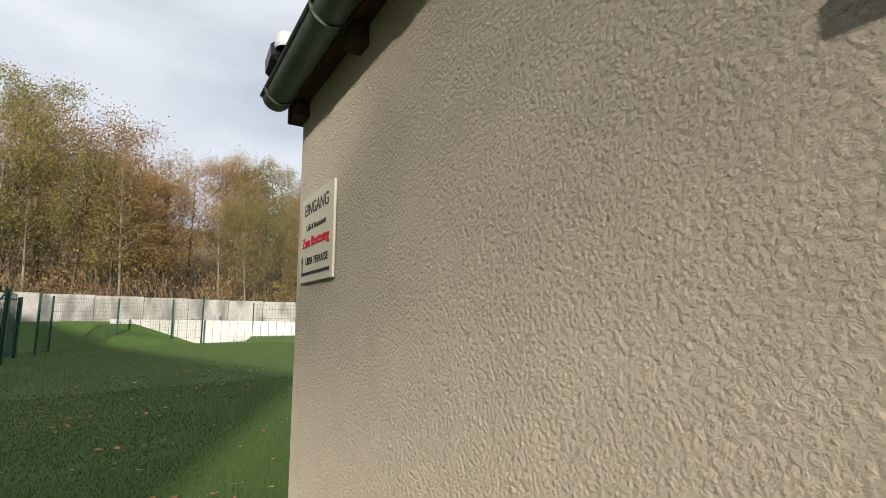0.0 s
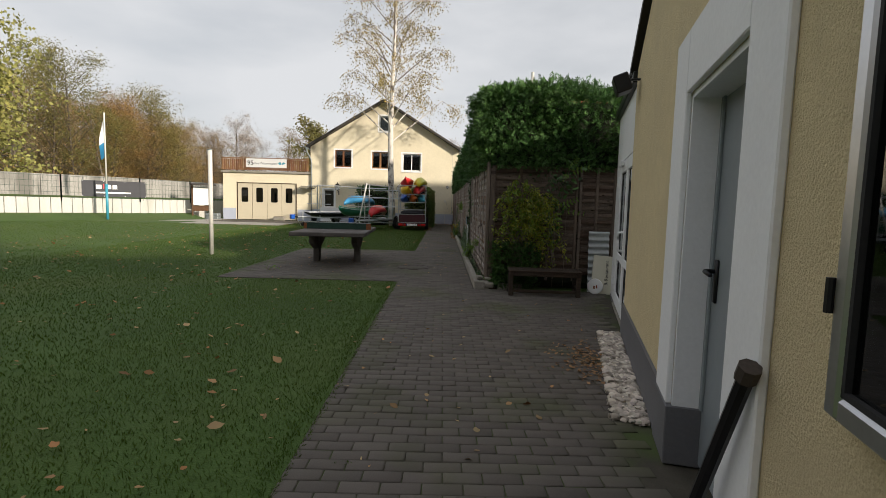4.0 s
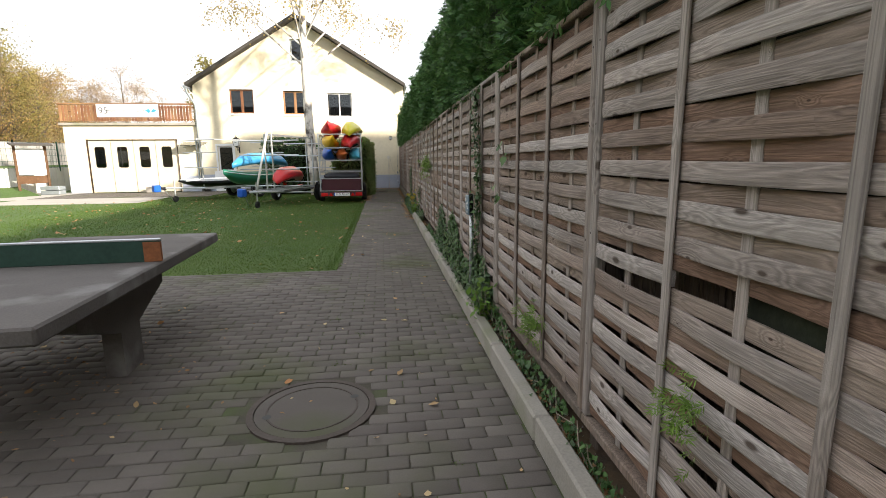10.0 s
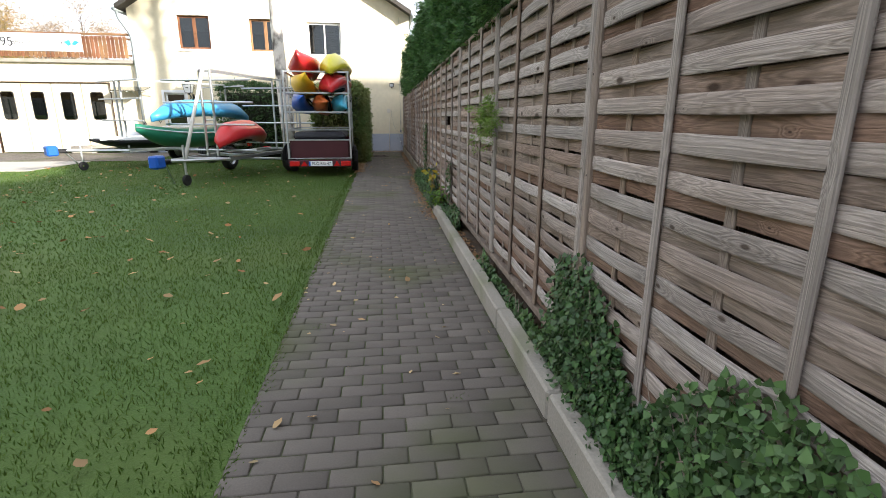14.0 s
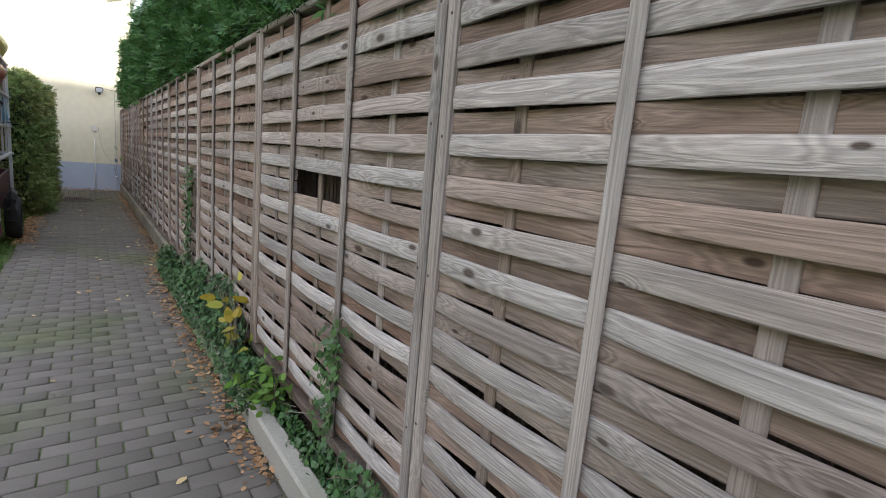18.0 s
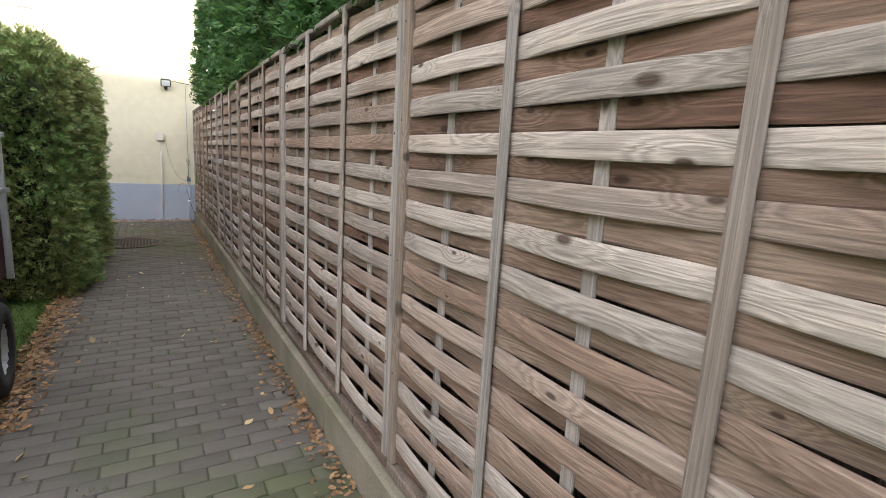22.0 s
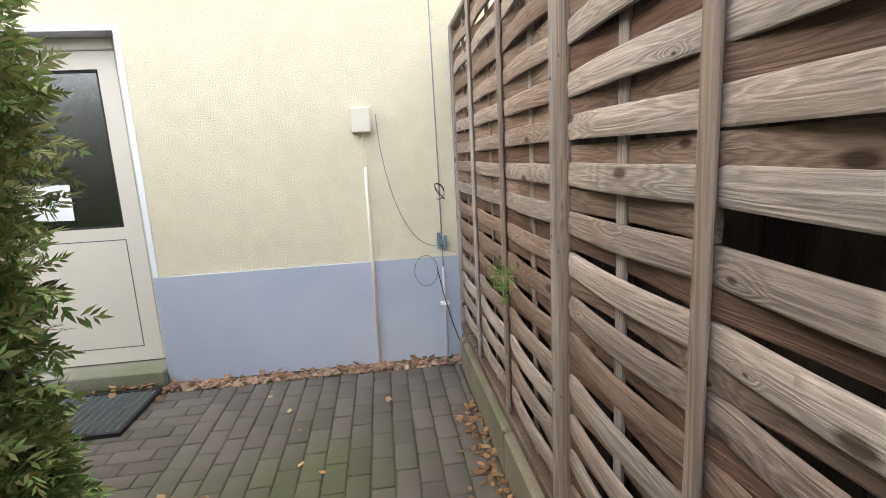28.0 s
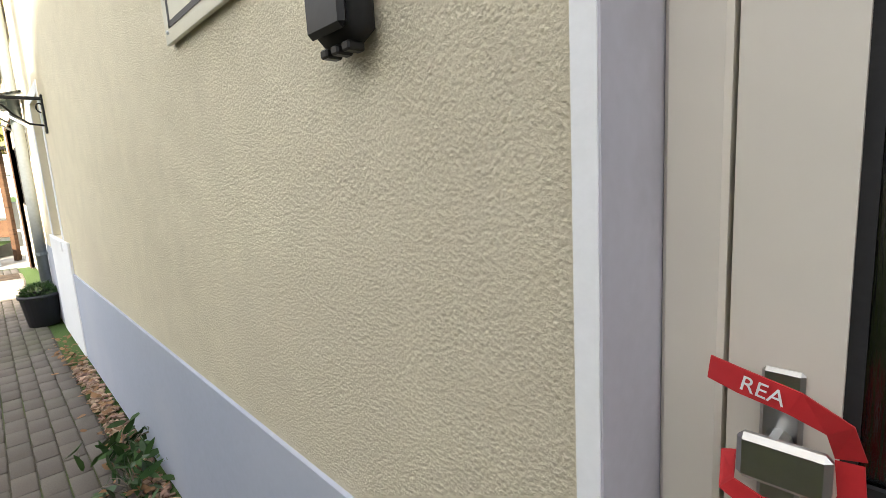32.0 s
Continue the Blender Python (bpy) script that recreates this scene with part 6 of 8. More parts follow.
ad = place(thing("roof_spotlight", "spotlight standing above the gutter end", "spotlight"), YARD @ pose(0.05, -0.18, 2.67))
part("stem", MB().tube([(0.1, 0, 0), (0.1, 0, 0.12)], 0.012, 8), M_BLACK, ad)
part("head", MB().cbox(-0.02, -0.07, 0.08, 0.16, 0.07, 0.2, 0.02, pose(0, 0, 0, 0, -15, 0)), M_BLACK, ad)
part("dome", MB().lathe([(0.0, 0.30), (0.05, 0.28), (0.06, 0.22), (0.055, 0.2)], 14, pose(0.13, 0, -0.03)), M_LAMPW, ad, "white lamp dome")

# pebbles along the wall
def pebbles(n, rects, size, rngp, z=0.0):
    base = np.array([(x, y, zz) for x in (-1, 1) for y in (-1, 1) for zz in (-0.6, 0.6)], float) * 0.62
    extra = np.array([(0, 0, 1), (0, 0, -0.7), (1, 0, 0), (-1, 0, 0), (0, 1, 0), (0, -1, 0)], float)
    pts = np.concatenate([base, extra])
    fc = []
    for ax, sgn, top in ((2, 1, 8), (2, -1, 9), (0, 1, 10), (0, -1, 11), (1, 1, 12), (1, -1, 13)):
        ids = [i for i in range(8) if base[i][ax] * sgn > 0]
        o = [a for a in range(3) if a != ax]
        ids.sort(key=lambda i: math.atan2(base[i][o[0]], base[i][o[1]]))
        fc += [(ids[k], ids[(k + 1) % 4], top) for k in range(4)]
    fc = np.array(fc)
    V, F = [], []
    for i in range(n):
        x0, y0, x1, y1 = rects[rngp.integers(len(rects))]
        s = size * rngp.uniform(0.5, 1.25)
        a = rngp.uniform(0, 6.28)
        q = pts * np.array([1.25, 0.9, 0.7]) * s * rngp.uniform(0.8, 1.2, (14, 1))
        c, sn = math.cos(a), math.sin(a)
        q = np.stack([q[:, 0] * c - q[:, 1] * sn, q[:, 0] * sn + q[:, 1] * c, q[:, 2]], 1)
        V.append(q + np.array([rngp.uniform(x0, x1), rngp.uniform(y0, y1), z + s * rngp.uniform(0.2, 0.6)]))
        F.append(fc + 14 * i)
    return np.concatenate(V), np.concatenate(F)


rg = np.random.default_rng(21)
v, f = pebbles(1500, [(-0.25, 3.45, -0.04, 5.82)], 0.03, rg, 0.0)
gv = part("gravel", flat_mesh("gravel", v, f, M_PEBBLE, True), None)
gv.matrix_basis = YARD
tagged(gv, "strip of pale rounded pebbles beside the clubhouse wall", "pebbles", "", "stuff")
v, f = pebbles(1500, [(-1.9, FACE - 0.13, 0.0, FACE - 0.03), (-7.6, FACE - 0.13, -3.06, FACE - 0.03)], 0.02, rg, -0.012)
tagged(part("gravel", flat_mesh("gravel", v, f, M_PEBBLER, True), None), "strip of reddish pebbles along the house wall", "pebbles", "", "stuff")
st = thing("loose_stones", "three rough pale stones at the kerb's end", "stones", -0.08, FENCE_END - 0.06, 0)
for i, (x, y, z, a, s) in enumerate(((-0.01, 0.13, 0.165, 22, 0.8), (0.115, 0.03, 0.165, -6, 0.65), (0.125, -0.005, 0.068, 4, 1.1))):
    part("stone", MB().cbox(-0.08 * s, -0.045 * s, -0.04 * s, 0.08 * s, 0.045 * s, 0.04 * s, 0.016, pose(x, y, z, 6, 4, a)), M_CONC, st)

# boards leaning behind the bench
cs = thing("corrugated_sheet", "pale corrugated metal sheet leaning on the dark fence", "metal sheet", 1.68, 1.03, 0)
n = 60
prof = [(0.016 * math.sin(i / n * 2 * math.pi * 9), i / n * 1.0) for i in range(n + 1)]
part("sheet", MB().add([(x, y + 0.10 * (z - 0.5) * 0.6, z) for x in (0.0, 0.34) for y, z in prof] , [(i, i + 1, n + 2 + i, n + 1 + i) for i in range(n)]), M_GALV, cs)
bb = thing("restaurant_board", "cream board with dark lettering turned on its side", "sign", 1.80, 0.87, 0, -14)
part("board", MB().cbox(-0.10, -0.01, 0.0, 0.22, 0.01, 0.62, 0.004, pose(0, 0, 0, -8, 3, 0)), M_SIGN, bb)
writing("letters", "& Restaurant", 0.075, pose(0.14, 0.025, 0.34, 90, -90, 0) @ pose(0, 0, 0.012), M_INK, bb)
rb = thing("round_sign", "round white advertising sign with a blurred crest", "sign", 1.66, 0.79, -0.15, -6)
part("disc", MB().lathe([(0.0, 0.012), (0.115, 0.012), (0.125, 0.0), (0.115, -0.012), (0.0, -0.012)], 28, pose(0.08, 0, 0.28, 82, 0, 0)), M_PAPER, rb)
part("crest_bars", MB().box(0.05, -0.026, 0.24, 0.075, -0.016, 0.29).box(0.09, -0.026, 0.25, 0.11, -0.016, 0.30), M_RUST, rb)

# ---- lawn and distance ----
def make_post(x, y, h, label):
    p = thing("goal_post", label, "post", x, y, -0.02)
    part("shaft", MB().tube([(0, 0, 0), (0.0, 0, h)], 0.052, 14), M_POST, p, "", True)
    part("cap", MB().lathe([(0.054, h - 0.03), (0.056, h), (0.0, h + 0.008)], 14), M_ZINC, p)
    return p


make_post(-6.5, 5.2, 2.6, "white painted steel post in the lawn with a worn foot")
make_post(-21.6, 8.75, 2.95, "white painted steel post far out on the lawn")

fp = thing("flagpole", "slim flagpole with a limp white and blue flag", "flagpole", -19.5, 20.6, 0)
part("pole", MB().tube([(0, 0, 0), (0, 0, 2.0)], 0.07, 10), M_TURQ, fp, "blue painted lower pole", True)
part("upper_pole", MB().tube([(0, 0, 2.0), (0, 0, 5.9)], 0.04, 8), M_POST, fp, "", True)
for z0, z1, mm in ((4.3, 5.5, M_PAPER), (3.5, 4.3, M_BLU)):
    fv = []
    for k in range(9):
        z = z0 + (z1 - z0) * k / 8
        fv.append((-0.05, 0.02, z)), fv.append((-0.25 - 0.08 * math.sin(z * 2), -0.08 * math.sin(z * 3), z - 0.2))
    part("flag", MB().add(fv, [(2 * i, 2 * i + 1, 2 * i + 3, 2 * i + 2) for i in range(8)]), mm, fp)

bn = thing("banner", "black advertising banner with white lettering shapes on the wall's mesh fence", "banner", -21.5, 21.42, 0, 40.8)
part("cloth", MB().cbox(0.0, -0.05, 1.28, 3.2, -0.035, 2.22, 0.004), M_BANNER, bn)
for x in (0.04, 1.06, 2.12, 3.16):
    for z in (1.32, 2.18):
        part("eyelet", MB().lathe([(0.0, 0.002), (0.02, 0.002), (0.022, 0.0)], 8, pose(x, -0.051, z, 90, 0, 0)), M_ALU, bn)
for a, b, c, e, mm in ((0.68, 0.95, 1.74, 1.98, M_PAPER), (1.02, 1.08, 1.74, 2.04, M_TAPE), (1.15, 1.42, 1.74, 1.98, M_PAPER), (1.49, 1.72, 1.74, 1.98, M_PAPER), (0.68, 2.4, 1.48, 1.57, M_PAPER)):
    part("logo_bar", MB().box(a, -0.06, c, b, -0.0515, e), mm, bn)

nb = thing("notice_board", "roofed wooden notice board with white sheets", "notice board", -16.75, 25.75, 0, 42)
for x in (-0.55, 0.55):
    part("post", MB().cbox(x - 0.05, -0.05, 0, x + 0.05, 0.05, 2.25, 0.008), M_BROWNWOOD, nb)
part("panel", MB().cbox(-0.5, -0.03, 0.9, 0.5, 0.03, 2.05, 0.006), M_PAPER, nb, "white notice panel")
part("roof", MB().cbox(-0.75, -0.35, 2.25, 0.75, 0.3, 2.32, 0.01, pose(0, 0, 0, 8, 0, 0)), M_ROOFD, nb)
part("low_board", MB().cbox(-0.5, -0.02, 0.5, 0.5, 0.02, 0.85, 0.006), M_BROWNWOOD, nb)

# green mesh fence at the lawn's edge
gfen = thing("mesh_fence", "dark green welded mesh fence with posts", "mesh fence")
GP = [(-24.4, -5.4, -0.05, 2.5), (-27.0, -4.6, 0.0, 2.5), (-29.4, -1.4, 0.1, 2.55), (-30.2, 1.6, 0.3, 2.6), (-29.85, 3.2, 0.2, 2.85)]  # place, foot, head
for x, y, z, h in GP:
    gp = part("post", MB().cbox(x - 0.04, y - 0.04, z - 0.3, x + 0.04, y + 0.04, h, 0.006), M_GREENF, gfen)
    part("post_cap", MB().cbox(x - 0.045, y - 0.045, h, x + 0.045, y + 0.045, h + 0.02, 0.006), M_GREENF, gp)
for (xa, ya, za, ha), (xb, yb, zb, hb) in zip(GP, GP[1:]):
    mesh_ = MB()
    L = math.hypot(xb - xa, yb - ya)
    for k in range(12):
        q = 0.04 + 0.94 * k / 11
        mesh_.tube([(xa, ya, za + (ha - za) * q), (xb, yb, zb + (hb - zb) * q)], 0.005, 3, cap=False)
    nn = int(L / 0.1)
    for k in range(nn):
        t = k / nn
        x, y = xa + (xb - xa) * t, ya + (yb - ya) * t
        mesh_.tube([(x, y, za + (zb - za) * t + 0.05), (x, y, ha + (hb - ha) * t - 0.03)], 0.004, 3, cap=False)
    part("mesh_panel", mesh_, M_GREENF, gfen)


def make_mesh_gate(label, x, y, rz, width, height, brace):
    """A tube frame with mesh infill between two posts; the wide leaf has crossed braces."""
    g = thing("metal_gate", label, "gate", x, y, 0, rz)
    for px in (0.12, -width - 0.12):
        part("gate_post", MB().cbox(px - 0.06, -0.06, -0.1, px + 0.06, 0.06, height + 0.1, 0.008), M_GREENF, g)
    bars = [((0, 0, 0.1), (0, 0, height)), ((-width, 0, 0.1), (-width, 0, height)), ((0, 0, height), (-width, 0, height)), ((0, 0, 0.12), (-width, 0, 0.12))]
    if brace:
        bars += [((0, 0, 0.12), (-width, 0, height)), ((0, 0, height), (-width, 0, 0.12))]
    for a, b in bars:
        part("bar", MB().tube([a, b], 0.032, 6), M_GREENF, g)
    infill = MB()
    for k in range(1, int(width / 0.1)):
        infill.tube([(-k * 0.1, 0, 0.12), (-k * 0.1, 0, height)], 0.004, 3, cap=False)
    for k in range(1, int(height / 0.2)):
        infill.tube([(0, 0, k * 0.2), (-width, 0, k * 0.2)], 0.005, 3, cap=False)
    part("infill", infill, M_GREENF, g)
    part("lock_box", MB().cbox(-0.12, -0.03, 1.0, -0.04, 0.03, 1.2, 0.006), M_BLACK, g)
    return g


make_mesh_gate("wide dark green mesh gate with crossed braces", -19.6, -6.9, 152, 3.0, 2.35, True)
make_mesh_gate("narrow dark green mesh gate beside the wide one", -22.9, -6.25, 147, 1.35, 2.2, False)
gate_x = MB()
for k in range(30):
    gate_x.tube([(-22.85 + 0.1 * k, -6.3 - 0.018 * k, 0.1), (-22.85 + 0.1 * k, -6.3 - 0.018 * k, 2.4)], 0.004, 3, cap=False)
part("mesh_panel", gate_x, M_GREENF, gfen)

# bicycle hoops before the retaining wall
rack = thing("bicycle_rack", "row of low bent steel bicycle hoops at the wall's foot", "bicycle rack", -29.5, 4.7, 0, 84)
part("ground_rail", MB().cbox(-0.1, -0.03, 0.0, 5.7, 0.03, 0.05, 0.006), M_GALV, rack)
for k in range(12):
    part("hoop", MB().tube([(k * 0.47, 0, 0.03), (k * 0.47 + 0.1, -0.05, 0.36), (k * 0.47 + 0.33, -0.05, 0.36), (k * 0.47 + 0.43, 0, 0.03)], 0.02, 6), M_GALV, rack)
# upper fence rail on the flood wall
uf = thing("wall_fence", "dark green mesh fence along the retaining wall", "mesh fence")
for (xa, ya), (xb, yb) in zip(LOW[1:], LOW[2:]):
    L = math.hypot(xb - xa, yb - ya)
    k = int(L / 2.5)
    for i in range(k + 1):
        x, y = xa + (xb - xa) * i / k, ya + (yb - ya) * i / k
        part("post", MB().cbox(x - 0.03, y - 0.03, 1.0, x + 0.03, y + 0.03, 2.5, 0.005), M_GREENF, uf)
    mm_ = MB()
    for z in (1.2, 1.5, 1.8, 2.1, 2.4):
        mm_.tube([(xa, ya, z), (xb, yb, z)], 0.008, 3, cap=False)
    for i in range(int(L / 0.2)):
        t = i * 0.2 / L
        mm_.tube([(xa + (xb - xa) * t, ya + (yb - ya) * t, 1.1), (xa + (xb - xa) * t, ya + (yb - ya) * t, 2.45)], 0.006, 3, cap=False)
    part("mesh_panel", mm_, M_GREENF, uf)

struct("yard_slab", MB().box(-18.2, 22.0, -0.03, -15.0, 27.0, -0.004).box(-15.0, 19.6, -0.03, -9.6, 22.4, -0.004), M_CONCL, "pale concrete yard before the garage", "yard")

bnr = thing("jubilee_banner", "white banner reading 95 Jahre Wassersport on the balcony rail", "banner", -12.55, HOUSE_Y - 0.06, 3.78)
part("cloth", MB().cbox(-1.35, -0.006, -0.29, 1.35, 0.0, 0.29, 0.002), M_PAPER, bnr)
writing("letters", "95", 0.42, pose(-1.06, -0.009, -0.01, 90, 0, 0), M_INK, bnr)
writing("letters", "Jahre Wassersport", 0.22, pose(-0.10, -0.009, -0.02, 90, 0, 0), M_INK, bnr)
part("bird_shape", MB().add([(0.75, -0.009, 0.02), (0.95, -0.009, 0.1), (1.0, -0.009, -0.05), (1.12, -0.009, 0.08), (1.28, -0.009, 0.02), (1.1, -0.009, -0.1), (0.9, -0.009, -0.12)], [(0, 1, 2, 6), (2, 3, 4, 5)]), M_TURQ, bnr, "blurred blue and black emblem")

# neighbour house that closes the view
nh = thing("neighbour_house", "house with a red tiled roof behind the hedge", "house", 3.6, 17.5, 0)
part("wall", MB().box(0.1, -4.2, 0, 11, 4.2, 4.6), M_HOUSE, nh)
gb = MB().prism([(-4.2, 4.6), (4.2, 4.6), (0, 6.9)], 0.1, 11, Matrix(((0, 0, 1, 0), (1, 0, 0, 0), (0, 1, 0, 0), (0, 0, 0, 1))))
part("gable", gb, M_HOUSE, nh)
for sg in (-1, 1):
    rf = part("roof", MB().add([(-0.15, 0, 7.0), (11.3, 0, 7.0), (11.3, sg * 4.7, 4.4), (-0.15, sg * 4.7, 4.4), (-0.15, 0, 7.1), (11.3, 0, 7.1), (11.3, sg * 4.8, 4.5), (-0.15, sg * 4.8, 4.5)], [(0, 1, 2, 3), (4, 5, 6, 7), (0, 3, 7, 4), (1, 2, 6, 5), (2, 3, 7, 6)]), M_ROOF, nh, "red tiled roof")
    for k in range(14):
        y, z = sg * 4.8 * (k + 0.5) / 14, 7.115 - 2.6 * (k + 0.5) / 14
        part("tile_row", MB().box(-0.16, y - 0.16, z - 0.03, 11.3, y + 0.16, z + 0.0, pose(0, 0, 0)), M_ROOF, rf)
part("chimney_pipe", MB().tube([(-0.3, -1.0, 4.0), (-0.3, -1.0, 7.6)], 0.07, 8), M_POST, nh)
# Block added out of view; its length and height set the lawn's shadow edge.
nb2 = thing("back_building", "unseen plain block added behind the walker to shade the lawn", "building", -6.4, -20, 0)
part("wall", MB().box(-17, -4, 0, 15.15, 4, 7.2), M_ROUGH, nb2)
part("roof", MB().add([(-17.5, -4.5, 7.1), (-17.5, 4.5, 7.1), (15.2, 4.5, 7.1), (15.2, -4.5, 7.1), (-17.5, 0, 8.7), (15.2, 0, 8.7)], [(0, 4, 5, 3), (1, 2, 5, 4), (0, 1, 4), (3, 5, 2), (0, 1, 2, 3)]), M_ROOFD, nb2)
# the neighbour's plain wall on the far side of the hedge
struct("garden_wall", MB().box(3.2, 2.0, 0, 3.4, 26.0, 1.6), M_CONC, "plain garden wall beyond the hedge", "wall")

# ---- kayaks and trailers ----
def hull_mesh(name, length, width, depth, mat, keel=0.35, rise=0.12, deck=0.06):
    """A closed kayak or canoe hull: pointed, swept ends, arched deck."""
    n, k = 18, 10
    v, f = [], []
    for i in range(n + 1):
        t = i / n * 2 - 1
        w = width / 2 * max(0.03, (1 - abs(t) ** 3.2))
        zc = rise * abs(t) ** 2.5
        d = depth * max(0.15, 1 - abs(t) ** 4.0)
        for j in range(k):
            a = 2 * math.pi * j / k
            z = math.sin(a)
            z = z * deck if z > 0 else z * d * (1 - keel * abs(math.cos(a)) ** 2)
            v.append((math.cos(a) * w, t * length / 2, zc + z))
    for i in range(n):
        for j in range(k):
            f.append((i * k + j, i * k + (j + 1) % k, (i + 1) * k + (j + 1) % k, (i + 1) * k + j))
    f += [tuple(range(k))[::-1], tuple(range(n * k, n * k + k))]
    return MB().add(v, f).mesh(name, mat, True)


def make_kayak(mat, label, m, length=2.9, width=0.68, depth=0.32, cat="kayak", cock=True):
    k = place(thing(cat, label, cat), m)
    part("hull", hull_mesh("hull", length, width, depth, mat, deck=0.11), None, k)
    if cock:
        ring = [(0.19 * math.cos(a), 0.36 * math.sin(a) - 0.1, 0.115 + 0.012 * math.sin(a)) for a in [q * math.pi / 10 for q in range(21)]]
        part("cockpit_rim", MB().tube(ring, 0.018, 6), M_RUBBER, k)
        part("seat_well", MB().prism([(p[0] * 0.92, p[1]) for p in ring[:-1]], 0.08, 0.112), M_BLACK, k)
    else:
        part("gunwale", MB().tube([(0.5 * width * max(0.03, 1 - abs(t) ** 3.2) * 1.0, t * length / 2, 0.12 * abs(t) ** 2.5 + 0.03) for t in [q / 10 - 1 for q in range(21)]], 0.014, 5), M_ALU, k)
    for y in (-length * 0.43, length * 0.43):
        part("grab_loop", MB().tube([(-0.03, y, 0.2), (0, y, 0.25), (0.03, y, 0.2)], 0.008, 5), M_BLACK, k)
    return k


def wheel(parent, x, y, z, r=0.27, w=0.16):
    wl_ = part("wheel", MB().lathe([(r * 0.58, -w / 2), (r * 0.9, -w / 2), (r, -w * 0.3), (r, w * 0.3), (r * 0.9, w / 2), (r * 0.58, w / 2), (r * 0.58, -w / 2)], 22, pose(x, y, z, 0, 90, 0)), M_RUBBER, parent, "black tyre", True)
    part("rim", MB().lathe([(0.0, w * 0.2), (r * 0.25, w * 0.3), (r * 0.5, w * 0.15), (r * 0.6, w * 0.42), (r * 0.6, -w * 0.42), (0.0, -w * 0.3)], 18, pose(x, y, z, 0, 90, 0)), M_GALV, wl_)
    return wl_


def make_box_trailer():
    """The low maroon trailer with the kayak rack, tail towards the path."""
    t = thing("kayak_trailer", "maroon box trailer with a steel rack full of kayaks", "trailer", -2.27, 17.7, 0, 2)
    body = part("box", MB().cbox(-0.62, 0.10, 0.42, 0.62, 2.6, 0.50, 0.01), M_MAROON, t, "maroon plywood box")
    for nm, a in (("tailboard", (-0.62, 0.06, 0.42, 0.62, 0.10, 0.80)), ("sideboard", (-0.65, 0.10, 0.42, -0.62, 2.6, 0.80)), ("sideboard", (0.62, 0.10, 0.42, 0.65, 2.6, 0.80)), ("headboard", (-0.62, 2.56, 0.5, 0.62, 2.6, 0.80))):
        part(nm, MB().cbox(*a, 0.008), M_MAROON, body)
    part("edge_trim", MB().cbox(-0.66, 0.05, 0.80, 0.66, 0.11, 0.825, 0.004).cbox(-0.66, 0.045, 0.40, 0.66, 0.105, 0.42, 0.004), M_ALU, body)
    part("light_bar", MB().cbox(-0.70, 0.0, 0.22, 0.70, 0.06, 0.38, 0.01), M_MAROON, t)
    for sx in (-1, 1):
        part("tail_light", MB().cbox(sx * 0.56 - 0.11, -0.03, 0.24, sx * 0.56 + 0.11, 0.0, 0.35, 0.01), M_TAIL, t, "red tail light")
        part("reflector", MB().add([(sx * 0.36 - 0.07, -0.008, 0.245), (sx * 0.36 + 0.07, -0.008, 0.245), (sx * 0.36, -0.008, 0.36), (sx * 0.36 - 0.07, -0.001, 0.245), (sx * 0.36 + 0.07, -0.001, 0.245), (sx * 0.36, -0.001, 0.36)], [(0, 1, 2), (3, 5, 4), (0, 3, 4, 1), (1, 4, 5, 2), (2, 5, 3, 0)]), M_TAIL, t, "red triangle reflector")
        wheel(t, sx * 0.74, 1.25, 0.27)
        part("mudguard", MB().tube([(sx * 0.74, 1.25 + 0.33 * math.cos(a), 0.27 + 0.33 * math.sin(a)) for a in [k * math.pi / 8 for k in range(9)]], 0.05, 4), M_BLACK, t)
    pl = part("number_plate", MB().cbox(-0.26, -0.014, 0.24, 0.26, -0.002, 0.35, 0.004), M_PAPER, t, "white number plate")
    writing("letters", "FLÖ RG 47", 0.088, pose(0.02, -0.0165, 0.295, 90, 0, 0), M_INK, pl, depth=0.001)
    part("blue_strip", MB().box(-0.258, -0.0165, 0.243, -0.222, -0.0145, 0.347), M_NAVY, pl)
    part("tarpaulin", MB().cbox(-0.58, 0.15, 0.80, 0.58, 2.5, 0.98, 0.07), M_BANNER, t, "dark tarpaulin")
    rack = part("rack", MB().cbox(-0.72, 0.02, 1.02, 0.72, 0.06, 1.06, 0.004), M_GALV, t, "galvanised rack")
    for sx in (-0.70, 0.66):
        for y in (0.0, 2.4):
            part("upright", MB().cbox(sx, y, 0.40, sx + 0.04, y + 0.04, 2.28, 0.004), M_GALV, rack)
        for z in (1.02, 1.40, 1.80, 2.24):
            part("side_rail", MB().cbox(sx, 0.04, z, sx + 0.04, 2.4, z + 0.035, 0.004), M_GALV, rack)
        for y in (0.6, 1.2, 1.8):
            part("strut", MB().tube([(sx + 0.02, y, 1.03), (sx + 0.02, y, 2.25)], 0.012, 6), M_GALV, rack)
    for z in (1.04, 1.42, 1.82, 2.26):
        for y in (0.02, 2.4):
            part("cross_rail", MB().cbox(-0.72, y, z - 0.02, 0.72, y + 0.035, z + 0.015, 0.004), M_GALV, rack)
    part("drawbar", MB().cbox(-0.04, 2.6, 0.4, 0.04, 4.0, 0.46, 0.006), M_GALV, t)
    return t


